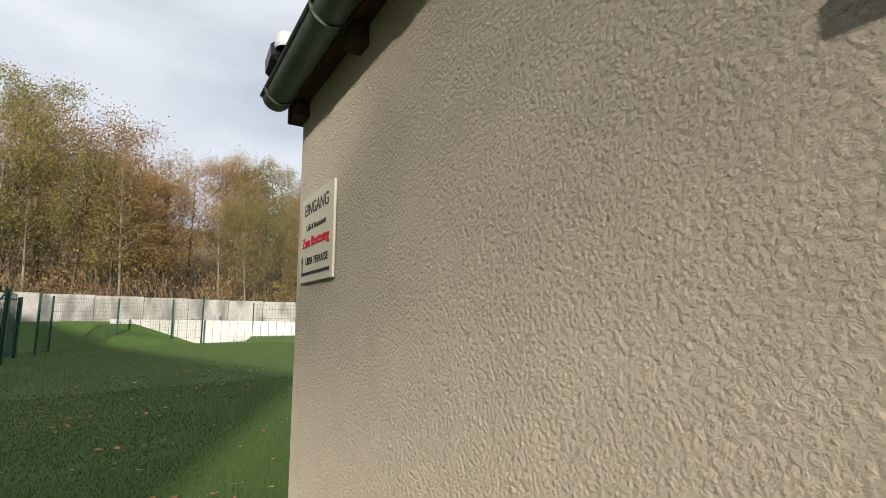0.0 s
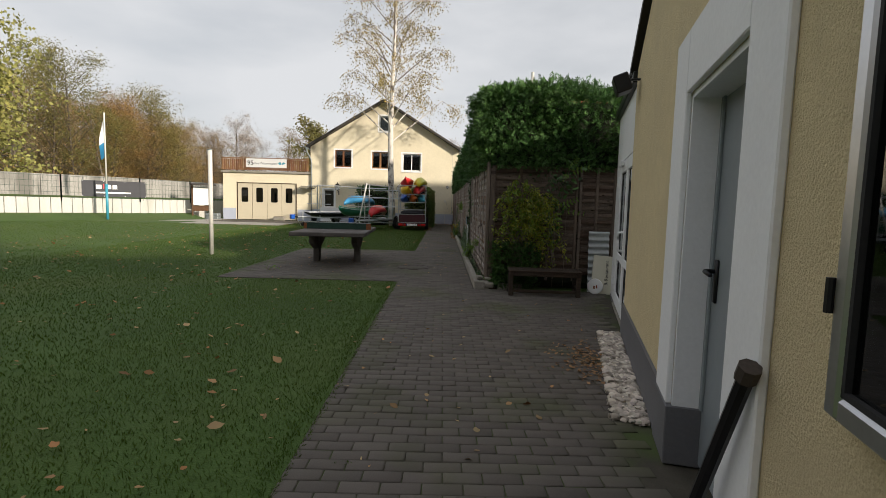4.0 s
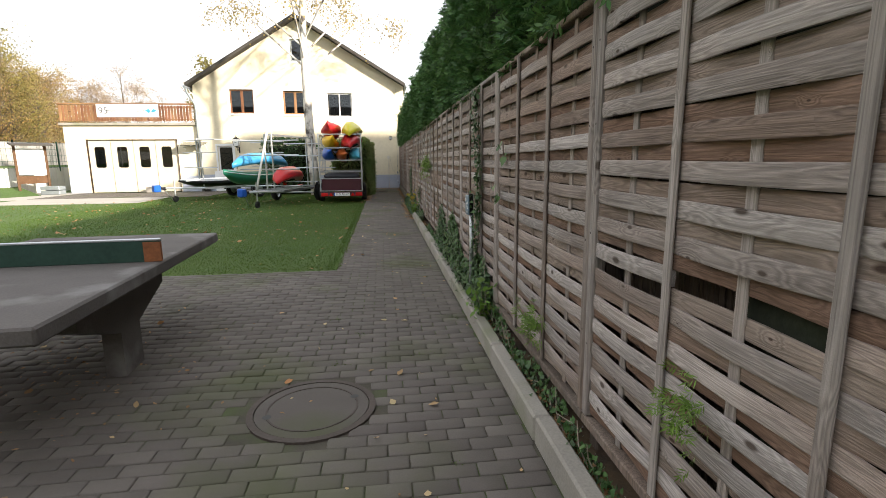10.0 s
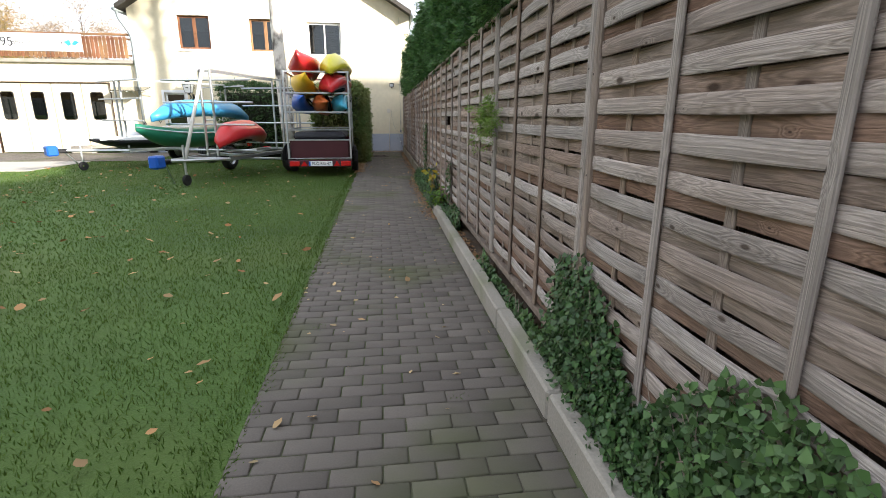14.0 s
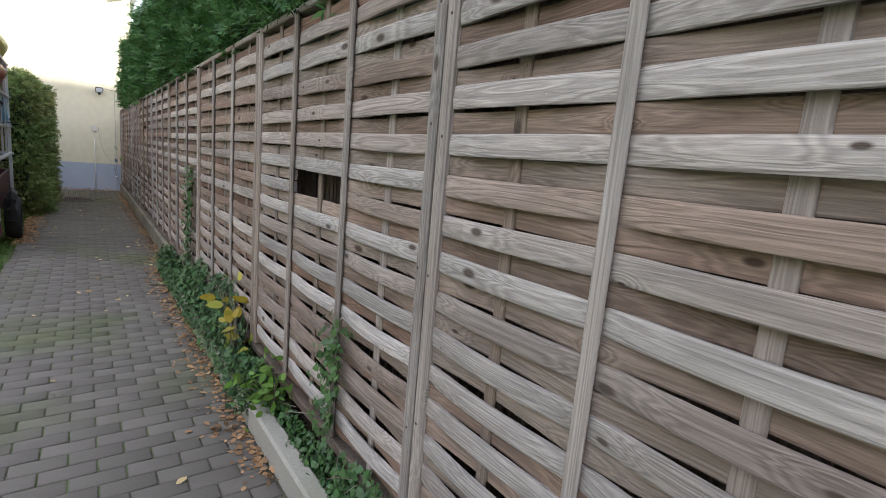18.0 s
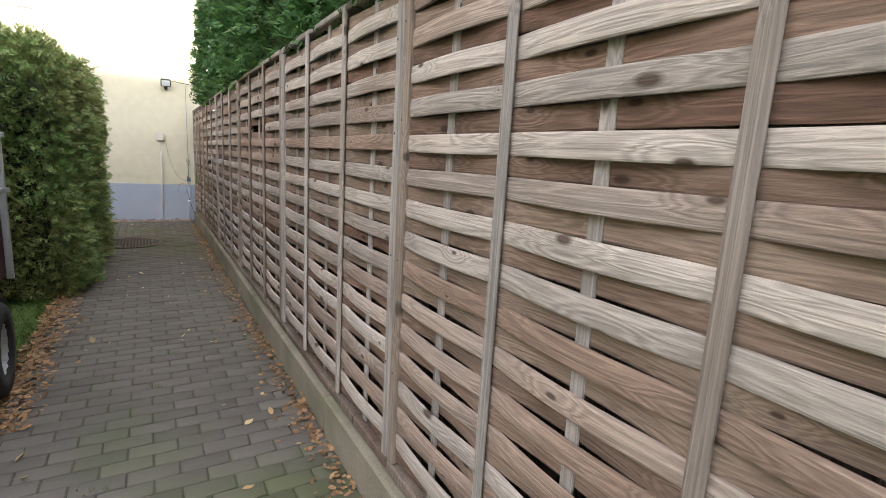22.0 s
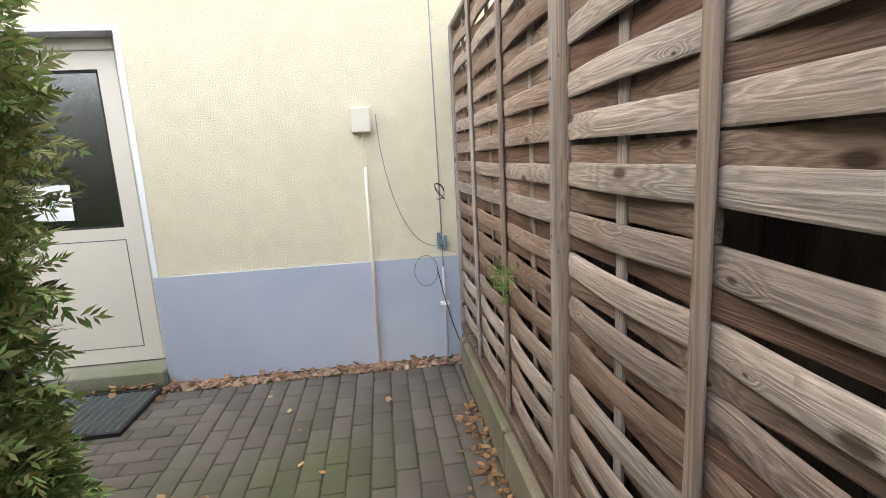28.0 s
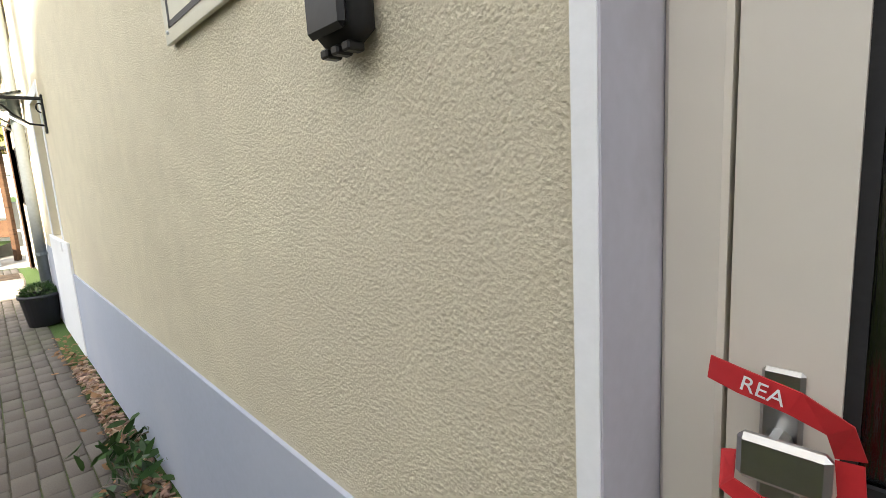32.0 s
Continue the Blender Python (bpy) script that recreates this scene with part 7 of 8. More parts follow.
make_box_trailer()
KX, KY = -2.27, 18.9
make_kayak(M_RED, "red kayak with white marks strapped on top of the rack", pose(KX - 0.36, KY, 2.45, 0, -14, 3), 2.9, 0.72, 0.34)
make_kayak(M_LIME, "lime yellow kayak upturned on top of the rack", pose(KX + 0.36, KY, 2.40, 0, 172, -2), 2.9, 0.68, 0.34)
make_kayak(M_YEL, "yellow kayak lying on its side in the rack", pose(KX - 0.38, KY, 2.02, 0, 25, 4), 2.9, 0.68, 0.3)
make_kayak(M_RED, "red kayak lying in the middle of the rack", pose(KX + 0.32, KY, 2.02, 0, 165, -1), 2.9, 0.74, 0.32)
make_kayak(M_NAVY, "blue kayak on edge in the low tier", pose(KX - 0.44, KY, 1.62, 0, 48, 1), 2.7, 0.54, 0.26)
make_kayak(M_ORA, "orange kayak on edge in the low tier", pose(KX + 0.02, KY, 1.60, 0, 80, 1), 2.7, 0.52, 0.25)
make_kayak(M_TURQ, "turquoise kayak on edge in the low tier", pose(KX + 0.45, KY, 1.60, 0, 122, 1), 2.7, 0.52, 0.25)


def make_rack_trailer(x, y, rz, label, mast=False, tiers=(0.62, 1.15, 1.6, 2.05)):
    """A galvanised boat trailer: drawbar, jockey wheel, ladder frame, uprights with cross arms."""
    t = thing("boat_trailer", label, "trailer", x, y, 0, rz)
    for sx in (-1, 1):
        part("drawbar", MB().tube([(0, 0.0, 0.5), (sx * 0.5, 1.3, 0.45)], 0.035, 6), M_GALV, t)
        part("chassis_rail", MB().cbox(sx * 0.5 - 0.03, 1.3, 0.41, sx * 0.5 + 0.03, 4.9, 0.49, 0.005), M_GALV, t)
        wheel(t, sx * 0.82, 3.4, 0.29, 0.29, 0.17)
        part("mudguard", MB().tube([(sx * 0.82, 3.4 + 0.35 * math.cos(a), 0.29 + 0.35 * math.sin(a)) for a in [k * math.pi / 8 for k in range(9)]], 0.055, 4), M_BLACK, t)
        part("tail_light", MB().cbox(sx * 0.6 - 0.1, 4.92, 0.4, sx * 0.6 + 0.1, 4.96, 0.5, 0.008), M_TAIL, t)
    for yy in (1.3, 2.4, 3.4, 4.85):
        part("cross_member", MB().cbox(-0.5, yy - 0.03, 0.42, 0.5, yy + 0.03, 0.48, 0.005), M_GALV, t)
    part("axle", MB().tube([(-0.8, 3.4, 0.29), (0.8, 3.4, 0.29)], 0.03, 8), M_GALV, t)
    part("coupling", MB().cbox(-0.06, -0.28, 0.44, 0.06, 0.12, 0.54, 0.02), M_BLACK, t)
    part("coupling_cover", MB().cbox(-0.10, -0.34, 0.38, 0.10, -0.10, 0.62, 0.03), M_NAVY, t, "blue plastic coupling cover")
    part("jockey_post", MB().tube([(0.14, 0.35, 0.16), (0.14, 0.35, 0.78)], 0.024, 8), M_GALV, t)
    part("jockey_wheel", MB().lathe([(0.03, -0.03), (0.1, -0.03), (0.11, 0.0), (0.1, 0.03), (0.03, 0.03)], 16, pose(0.14, 0.35, 0.11, 0, 90, 0)), M_RUBBER, t)
    part("winch_strut", MB().tube([(-0.1, 0.1, 0.45), (-0.25, 0.5, 0.02)], 0.018, 6), M_GALV, t)
    for yy in (1.5, 4.6):
        for sx in (-0.12, 0.12):
            part("upright", MB().cbox(sx - 0.022, yy - 0.022, 0.48, sx + 0.022, yy + 0.022, 2.25, 0.004), M_GALV, t)
        for z in tiers:
            part("arm", MB().tube([(-1.02, yy, z), (1.02, yy, z)], 0.022, 6), M_GALV, t, "steel arm with rubber sleeve")
    for sx in (-0.12, 0.12):
        part("top_rail", MB().cbox(sx - 0.02, 1.5, 2.23, sx + 0.02, 4.6, 2.27, 0.004), M_GALV, t)
    if mast:
        part("mast", MB().tube([(0.05, 0.5, 0.5), (-0.02, 1.5, 2.3)], 0.035, 10), M_POST, t, "white strut", True)
    return t


make_rack_trailer(-4.92, 16.1, -16, "galvanised boat trailer with cross arms carrying canoes", True)
make_kayak(M_RED, "red upturned kayak on the low arms of the trailer", pose(-3.45, 18.15, 0.98, 0, 172, -8) @ pose(0.62, 0, 0), 2.5, 0.74, 0.36)
make_kayak(M_GRNB, "dark green canoe on the trailer's low arms", pose(-4.68, 18.6, 0.90, 0, 4, -16) @ pose(-0.72, 0.3, 0), 4.0, 0.85, 0.36, "canoe", False)
make_kayak(M_BLU, "blue canoe lying upturned on the middle arms", pose(-4.8, 18.8, 1.42, 0, 180, -16) @ pose(0.45, 0.4, 0), 3.8, 0.66, 0.30, "canoe", False)
make_rack_trailer(-8.6, 19.4, -38, "long galvanised boat trailer with empty tiers of arms", False, (1.2, 1.75, 2.2))
fb = place(thing("dinghy", "white flat-decked sailing dinghy under the trailer's arms", "dinghy"), pose(-8.6, 19.4, 0, 0, 0, -38) @ pose(-0.25, 2.6, 0.68))
part("hull", hull_mesh("hull", 3.7, 1.35, 0.24, M_BLACK, 0.2, 0.05, 0.02), None, fb)
part("deck", MB().prism([(0.66 * (1 - abs(q / 8 - 1) ** 2.6) * sg, (q / 8 - 1) * 1.92) for sg, qs in ((1, range(1, 16)), (-1, range(15, 0, -1))) for q in qs], 0.02, 0.09), M_PAPER, fb, "white deck")
cr_ = thing("plastic_crate", "stacked grey crates by the garage", "crate", -15.9, HOUSE_Y - 0.6, 0)
for z in (0.0, 0.2):
    part("crate_body", MB().cbox(-0.4, -0.25, z, 0.4, 0.25, z + 0.18, 0.02), M_ZINC, cr_)

# ---- trees ----
def tree_parts(seed, height, spread, leaves, leaf_size, trunk_r, bare=0.0, low=0.3, droop=0.0, limbs=14, col=1.0):
    """Trunk and limbs as one tube mesh, and leaf shapes round the limb ends."""
    r = np.random.default_rng(seed)
    wood_ = MB()
    lean = r.normal(0, 0.03, 2)
    tp = [(lean[0] * height * t + 0.15 * math.sin(3 * t + seed), lean[1] * height * t, height * t) for t in np.linspace(0, 1, 9)]
    wood_.tube(tp, trunk_r, 7, trunk_r * 0.12)
    ends = []
    for k in range(limbs):
        t = low + (0.97 - low) * (k + r.uniform(0, 1)) / limbs
        i = t * 8
        a = Vector(tp[int(i)]).lerp(Vector(tp[min(8, int(i) + 1)]), i % 1)
        ang = k * 2.4 + r.uniform(-0.5, 0.5)
        rel = (t - low) / (1 - low)
        reach = spread * math.sqrt(max(0.08, 1.0 - 0.9 * (1.25 * rel - 0.25) ** 2)) * r.uniform(0.65, 1.1)
        d = Vector((math.cos(ang), math.sin(ang), 0.55 - 0.3 * droop + 0.5 * rel))
        p1 = a + d.normalized() * reach * 0.5 + Vector((0, 0, 0.12 * reach))
        p2 = a + d.normalized() * reach + Vector((0, 0, (0.1 - droop) * reach))
        wood_.tube([a, p1, p2], trunk_r * 0.34 * (1 - 0.6 * rel), 5, trunk_r * 0.05, False)
        for _ in range(5):
            s = r.uniform(0.35, 1.0)
            b = a.lerp(p1, s * 2) if s < 0.5 else p1.lerp(p2, s * 2 - 1)
            e = b + Vector(r.normal(0, 1, 3)).normalized() * reach * r.uniform(0.2, 0.45) + Vector((0, 0, -droop * reach * 0.6))
            wood_.tube([b, b.lerp(e, 0.5) + Vector((0, 0, 0.05 * reach)), e], trunk_r * 0.09, 3, trunk_r * 0.025, False)
            ends += [np.array(b.lerp(e, q)) for q in (0.4, 0.7, 1.0)]
        ends.append(np.array(p2))
    ends = np.array(ends)
    n = int(leaves * (1 - bare))
    if n:
        c = ends[r.integers(len(ends), size=n)]
        p = c + r.normal(0, 1, (n, 3)) * np.array([0.10, 0.10, 0.08]) * spread
        d = unit(r.normal(0, 1, (n, 3)) + np.array([0, 0, -0.4 - droop]))
        s = unit(np.cross(d, r.normal(0, 1, (n, 3))))
        ln = leaf_size * r.uniform(0.5, 1.3, n)
        v, f = blades(r, p, d, s, ln, ln * 0.7)
        return wood_, v, f
    return wood_, None, None


def make_tree(name, label, seed, mat, x, y, height, spread, leaves=2200, leaf_size=0.42, trunk_r=0.22, bark=None, **kw):
    t = thing(name, label, "tree", x, y, ground_z(x, y) - 0.1)
    w, v, f = tree_parts(seed, height, spread, leaves, leaf_size, trunk_r, **kw)
    part("trunk", w.mesh("trunk", bark or M_BARK, True), None, t)
    if v is not None:
        part("crown", flat_mesh("crown", v, f, mat), None, t)
    return t


rt = random.Random(77)
KINDS = []
for i, (mt, lb) in enumerate(((M_LEAVES[0], "olive green autumn tree on the wooded slope"), (M_LEAVES[1], "rust brown autumn tree on the wooded slope"), (M_LEAVES[2], "ochre autumn tree on the wooded slope"),
                              (M_LEAVES[3], "thin brown half-bare tree on the wooded slope"), (M_LEAVES[1], "broad russet oak on the wooded slope"), (M_LEAVES[0], "tall green-gold tree on the wooded slope"))):
    h = (13, 12, 12.5, 13.5, 14.5, 15)[i]
    KINDS.append(make_tree("tree", lb, 100 + i, mt, -44 - 3 * i, -20 + 17 * i, h, (5.0, 5.2, 4.8, 4.4, 5.8, 5.2)[i], (13000, 13000, 12000, 3000, 15000, 14000)[i], 0.155, 0.17, low=0.18, limbs=30))
spots = []
for i in range(120):
    y = -38 + i * 0.92 + rt.uniform(-1, 1)
    edge = -36.5 - 0.11 * (5 - y) if y < 8 else -35 + (y - 8) * 0.115
    spots.append((edge - rt.uniform(1.0, 26), y))
for i in range(26):
    spots.append((-24 + i * 2.2 + rt.uniform(-1, 1), 62 + rt.uniform(0, 22)))
SLIM = make_tree("tree", "slender grey-barked bare tree on the wooded slope", 140, M_LEAVES[3], -40, -8, 12.0, 2.0, 700, 0.14, 0.12, M_TWIG, low=0.35, limbs=22)
for i in range(46):
    y = -34 + i * 1.7 + rt.uniform(-0.8, 0.8)
    x = (-36.5 - 0.11 * (5 - y) if y < 8 else -35 + (y - 8) * 0.115) - rt.uniform(0.3, 12)
    o = copy_thing(SLIM, pose(x, y, ground_z(x, y) - 0.2, rt.uniform(-5, 5), rt.uniform(-5, 5), rt.uniform(0, 360)))
    o.scale = (1, 1, rt.uniform(0.6, 1.1))
for i, (x, y) in enumerate(spots):
    far = y > 60
    src = KINDS[3] if far and i % 3 else KINDS[rt.choice((0, 1, 2, 3, 4, 5, 3, 2, 0, 3))]
    s = rt.uniform(0.66, 0.96) * (0.85 if far else 1)
    o = copy_thing(src, pose(x, y, ground_z(x, y) - 0.2, rt.uniform(-3, 3), rt.uniform(-3, 3), rt.uniform(0, 360)))
    o.scale = (s, s, s * rt.uniform(0.9, 1.12))
for i in range(22):  # bare trees beyond the yard
    x, y = -44 + i * 1.6 + rt.uniform(-1, 1), 60 + rt.uniform(0, 18)
    o = copy_thing(KINDS[3], pose(x, y, ground_z(x, y) - 0.2, 0, 0, rt.uniform(0, 360)))
    q = rt.uniform(0.72, 0.9)
    o.scale = (q, q, q)
for i, (x, y) in enumerate(((10.6, -13.6), (13.4, -16.6), (15.4, -14.2))):  # unseen crowns added behind the walker to half-shade wall and lawn from the low sun
    make_tree("tree", "unseen broad-crowned tree added to filter the low sun", 160 + i, M_LEAVES[2], x, y, 8.8, 3.0, 2600, 0.2, 0.16, low=0.62, limbs=16)
make_tree("willow", "broad rounded olive-green willow behind the flood wall", 201, M_WILLOW, -34.5, 28.5, 12.5, 5.4, 9000, 0.30, 0.3, low=0.12, droop=0.22, limbs=30)
make_tree("willow", "olive-yellow willow behind the flood wall", 202, M_WILLOW, -36.0, 20.0, 11.0, 4.8, 7500, 0.30, 0.3, low=0.12, droop=0.2, limbs=28)
make_tree("poplar", "round green tree behind the house", 203, M_LEAVES[0], -17, 56, 10.5, 3.4, 3800, 0.3, 0.22, low=0.3, limbs=18)

# undergrowth: bare brush along the foot of the slope
rb_ = np.random.default_rng(31)
n = 26000
ys = rb_.uniform(-40, 46, n)
edge = np.where(ys < 8, -35.5 - 0.11 * (5 - ys), -33.6 + (ys - 8) * 0.115)
xs = edge - rb_.exponential(5.0, n)
zs = np.array([ground_z(x, y) for x, y in zip(xs, ys)])
clump = 0.6 + 0.8 * np.abs(np.sin(xs * 0.9) * np.sin(ys * 0.7))
base = np.stack([xs, ys, zs + rb_.uniform(0, 2.6, n) * clump], 1)
d = unit(np.stack([rb_.normal(0, 0.45, n), rb_.normal(0, 0.45, n), np.ones(n)], 1))
s = unit(np.cross(d, rb_.normal(0, 1, (n, 3))))
v, f = blades(rb_, base, d, s, rb_.uniform(0.3, 1.1, n), rb_.uniform(0.02, 0.05, n))
tagged(part("undergrowth", flat_mesh("undergrowth", v, f, M_BRUSH), None), "brown bare undergrowth along the wooded slope", "undergrowth", "", "stuff")
n = 26000
ys = rb_.uniform(-40, 46, n)
edge = np.where(ys < 8, -35.0 - 0.11 * (5 - ys), -33.2 + (ys - 8) * 0.115)
xs = edge - rb_.exponential(6.0, n)
zs = np.array([ground_z(x, y) for x, y in zip(xs, ys)])
base = np.stack([xs, ys, zs + rb_.uniform(0, 3.2, n) * (0.4 + np.abs(np.sin(xs * 0.5 + ys * 0.6)))], 1)
d = unit(rb_.normal(0, 1, (n, 3)))
v, f = blades(rb_, base, d, unit(np.cross(d, rb_.normal(0, 1, (n, 3)))), rb_.uniform(0.1, 0.26, n), rb_.uniform(0.07, 0.17, n))
tagged(part("brushwood", flat_mesh("brushwood", v, f, M_LEAVES[2]), None), "ochre leafy scrub on the wooded slope", "scrub", "", "stuff")


# the birch before the house
def make_birch():
    b = thing("birch", "white-barked birch with thin drooping yellow foliage", "tree", -3.72, 22.4, -0.05)
    r = np.random.default_rng(64)
    tp = [Vector((-0.15 * math.sin(t * 5) - 0.1 * t, 0.1 * t, 16.5 * t)) for t in np.linspace(0, 1, 13)]
    part("trunk", MB().tube(tp, 0.21, 12, 0.02), M_BIRCH, b, "white bark with dark scars", True)
    tw = MB()
    ends = []
    for k in range(44):
        t = 0.30 + 0.68 * k / 44
        i = t * 12
        a = tp[int(i)].lerp(tp[min(12, int(i) + 1)], i % 1)
        ang = k * 2.399 + r.uniform(-0.4, 0.4)
        reach = (5.6 * (1 - (t - 0.30) ** 1.5) + 0.4) * r.uniform(0.55, 1.1) * (0.8 if k > 2 else 1.1)
        d = Vector((math.cos(ang), math.sin(ang), 0.85)).normalized()
        p1, p2, p3 = a + d * reach * 0.4, a + d * reach * 0.75, a + d * reach + Vector((0, 0, -0.25 * reach))
        limb = MB().tube([a, p1, p2, p3], 0.055 * (1.15 - t), 6, 0.008, False)
        part("limb", limb, M_BIRCH if k < 12 else M_TWIG, b, "", True)
        for _ in range(22):
            s = r.uniform(0.25, 1.0)
            q = p1.lerp(p2, s) if r.uniform() < 0.5 else p2.lerp(p3, s)
            e = q + Vector((r.normal(0, 0.35), r.normal(0, 0.35), -r.uniform(0.1, 0.9)))
            m = q.lerp(e, 0.5) + Vector((r.normal(0, 0.1), r.normal(0, 0.1), 0.15))
            tw.tube([q, m, e], 0.006, 3, 0.003, False)
            ends += [np.array(m), np.array(e), np.array(m.lerp(e, 0.5))]
    tagged(part("twig_growth", tw, M_TWIG, b), "", "", "", "stuff")
    ends = np.array(ends)
    n = 14000
    p = ends[r.integers(len(ends), size=n)] + r.normal(0, 0.16, (n, 3))
    d = unit(r.normal(0, 1, (n, 3)) + np.array([0, 0, -0.8]))
    ln = r.uniform(0.06, 0.115, n)
    v, f = blades(r, p, d, unit(np.cross(d, r.normal(0, 1, (n, 3)))), ln, ln * 0.8)
    part("foliage", flat_mesh("foliage", v, f, M_BIRCHL), None, b, "sparse yellow leaves")
    return b


make_birch()


def make_spruce(x, y, h):
    t = thing("spruce", "dark narrow spruce top behind the hedge", "tree", x, y, 0)
    part("trunk", MB().tube([(0, 0, 0), (0, 0, h)], 0.16, 7, 0.015), M_BARK, t)
    r = np.random.default_rng(8)
    n = 5000
    z = h * (1 - r.uniform(0, 1, n) ** 0.6 * 0.8)
    a = r.uniform(0, 6.28, n)
    lay = 0.75 + 0.25 * np.sin(z * 9)
    rad = (h - z) * 0.27 * lay * np.sqrt(r.uniform(0.1, 1, n)) + 0.03
    p = np.stack([np.cos(a) * rad, np.sin(a) * rad, z - rad * 0.15], 1)
    d = unit(np.stack([np.cos(a), np.sin(a), np.full(n, 0.05)], 1) + r.normal(0, 0.3, (n, 3)))
    ln = r.uniform(0.12, 0.3, n)
    v, f = blades(r, p, d, unit(np.cross(d, r.normal(0, 1, (n, 3)))), ln, ln * 0.3)
    part("crown", flat_mesh("crown", v, f, M_THUJA), None, t)


make_spruce(5.2, 34, 11.2)

# ---- plants along the fence ----
def leafy(name, label, cat, stems, leaf_len, leaf_w, mat, seed, per, stem_mat=None, spread=0.05, kind="", stem_r=0.003, face=None, first=0.12):
    """A plant from stems (lists of points): leaves set along them."""
    r = np.random.default_rng(seed)
    root = stems[0][0]
    t = thing(name, label, cat, *root, kind=kind)
    off = Vector(root)
    st = MB()
    P, D = [], []
    for pts in stems:
        pts = [Vector(p) - off for p in pts]
        st.tube(pts, stem_r, 4, stem_r * 0.4, False)
        for k in range(per):
            s = r.uniform(first, 1.0) * (len(pts) - 1)
            i = min(int(s), len(pts) - 2)
            P.append(pts[i].lerp(pts[i + 1], s - i))
            D.append((pts[i + 1] - pts[i]).normalized())
    P, D = np.array(P), np.array(D)
    n = len(P)
    P = P + r.normal(0, spread, (n, 3))
    d = unit(D * 0.5 + r.normal(0, 0.75, (n, 3)) + (np.array(face) if face else 0))
    sd = unit(np.cross(d, r.normal(0, 1, (n, 3)) + (np.array(face)[::-1] * 0 if face else 0)))
    ln = leaf_len * r.uniform(0.55, 1.3, n)
    v, f = leaf_shapes(P, d, sd, ln, ln * leaf_w)
    part("stem", st, stem_mat or M_TWIG, t)
    part("leaves", flat_mesh("leaves", v, f, mat), None, t)
    return t


rs = random.Random(15)


def arching(x, y, z, h, out, n, dirs):
    stems = []
    for _ in range(n):
        a = rs.uniform(*dirs)
        hh, oo = h * rs.uniform(0.55, 1.08), out * rs.uniform(0.3, 1.1)
        dx, dy = math.cos(a) * oo, math.sin(a) * oo
        stems.append([(x + rs.uniform(-0.1, 0.1), y + rs.uniform(-0.05, 0.05), z), (x + dx * 0.25, y + dy * 0.25, z + hh * 0.5), (x + dx * 0.6, y + dy * 0.6, z + hh * 0.9), (x + dx, y + dy, z + hh * rs.uniform(0.75, 1.0))])
    return stems


# the tall yellowing shrub at the fence's end
def weeping(x, y, z, n):
    """Long shoots that rise, fan out sideways along the fence and hang over in uneven tresses."""
    stems = []
    for _ in range(n):
        dx = rs.uniform(-0.42, 0.86) * rs.uniform(0.5, 1.0)
        dy = -rs.uniform(0.06, 0.42)
        top = rs.uniform(0.75, 1.5) - 0.35 * abs(dx)
        fall = rs.uniform(0.05, 0.75) * (0.4 + abs(dx))
        stems.append([(x + rs.uniform(-0.12, 0.12), y, z), (x + dx * 0.35, y + dy * 0.3, z + top * 0.65), (x + dx * 0.7, y + dy * 0.65, z + top),
                      (x + dx * 0.92, y + dy * 0.95, z + top - fall * 0.3), (x + dx * 1.03, y + dy * 1.1, z + top - fall)])
    return stems


leafy("shrub", "arching shrub with yellow and green leaves at the fence's end", "shrub", weeping(0.46, 1.06, 0.3, 74), 0.058, 0.34, M_SHRUB, 3, 62, spread=0.02, first=0.3)
leafy("shrub", "dark broad-leaved climber above the bench", "shrub", arching(1.05, 1.09, 0.4, 1.75, 0.35, 14, (math.pi * 1.0, math.pi * 2.0)), 0.085, 0.6, M_IVY, 4, 16, spread=0.05)
# low juniper-like thuja shoots at its foot
P, N = hedge_points(0.10, 1.05, 0.05, 0.72, 1.15, 0.80, 3200, np.random.default_rng(6), "swe")
tj = thing("thuja_shoots", "low green thuja shoots under the yellowing shrub", "shrub", 0.4, 0.98, 0)
o = part("foliage", sprays("foliage", P, N, np.random.default_rng(7), 0.085, M_THUJA, 9, 0.2), None, tj)
o.matrix_basis = Matrix.Translation((-0.4, -0.98, 0))


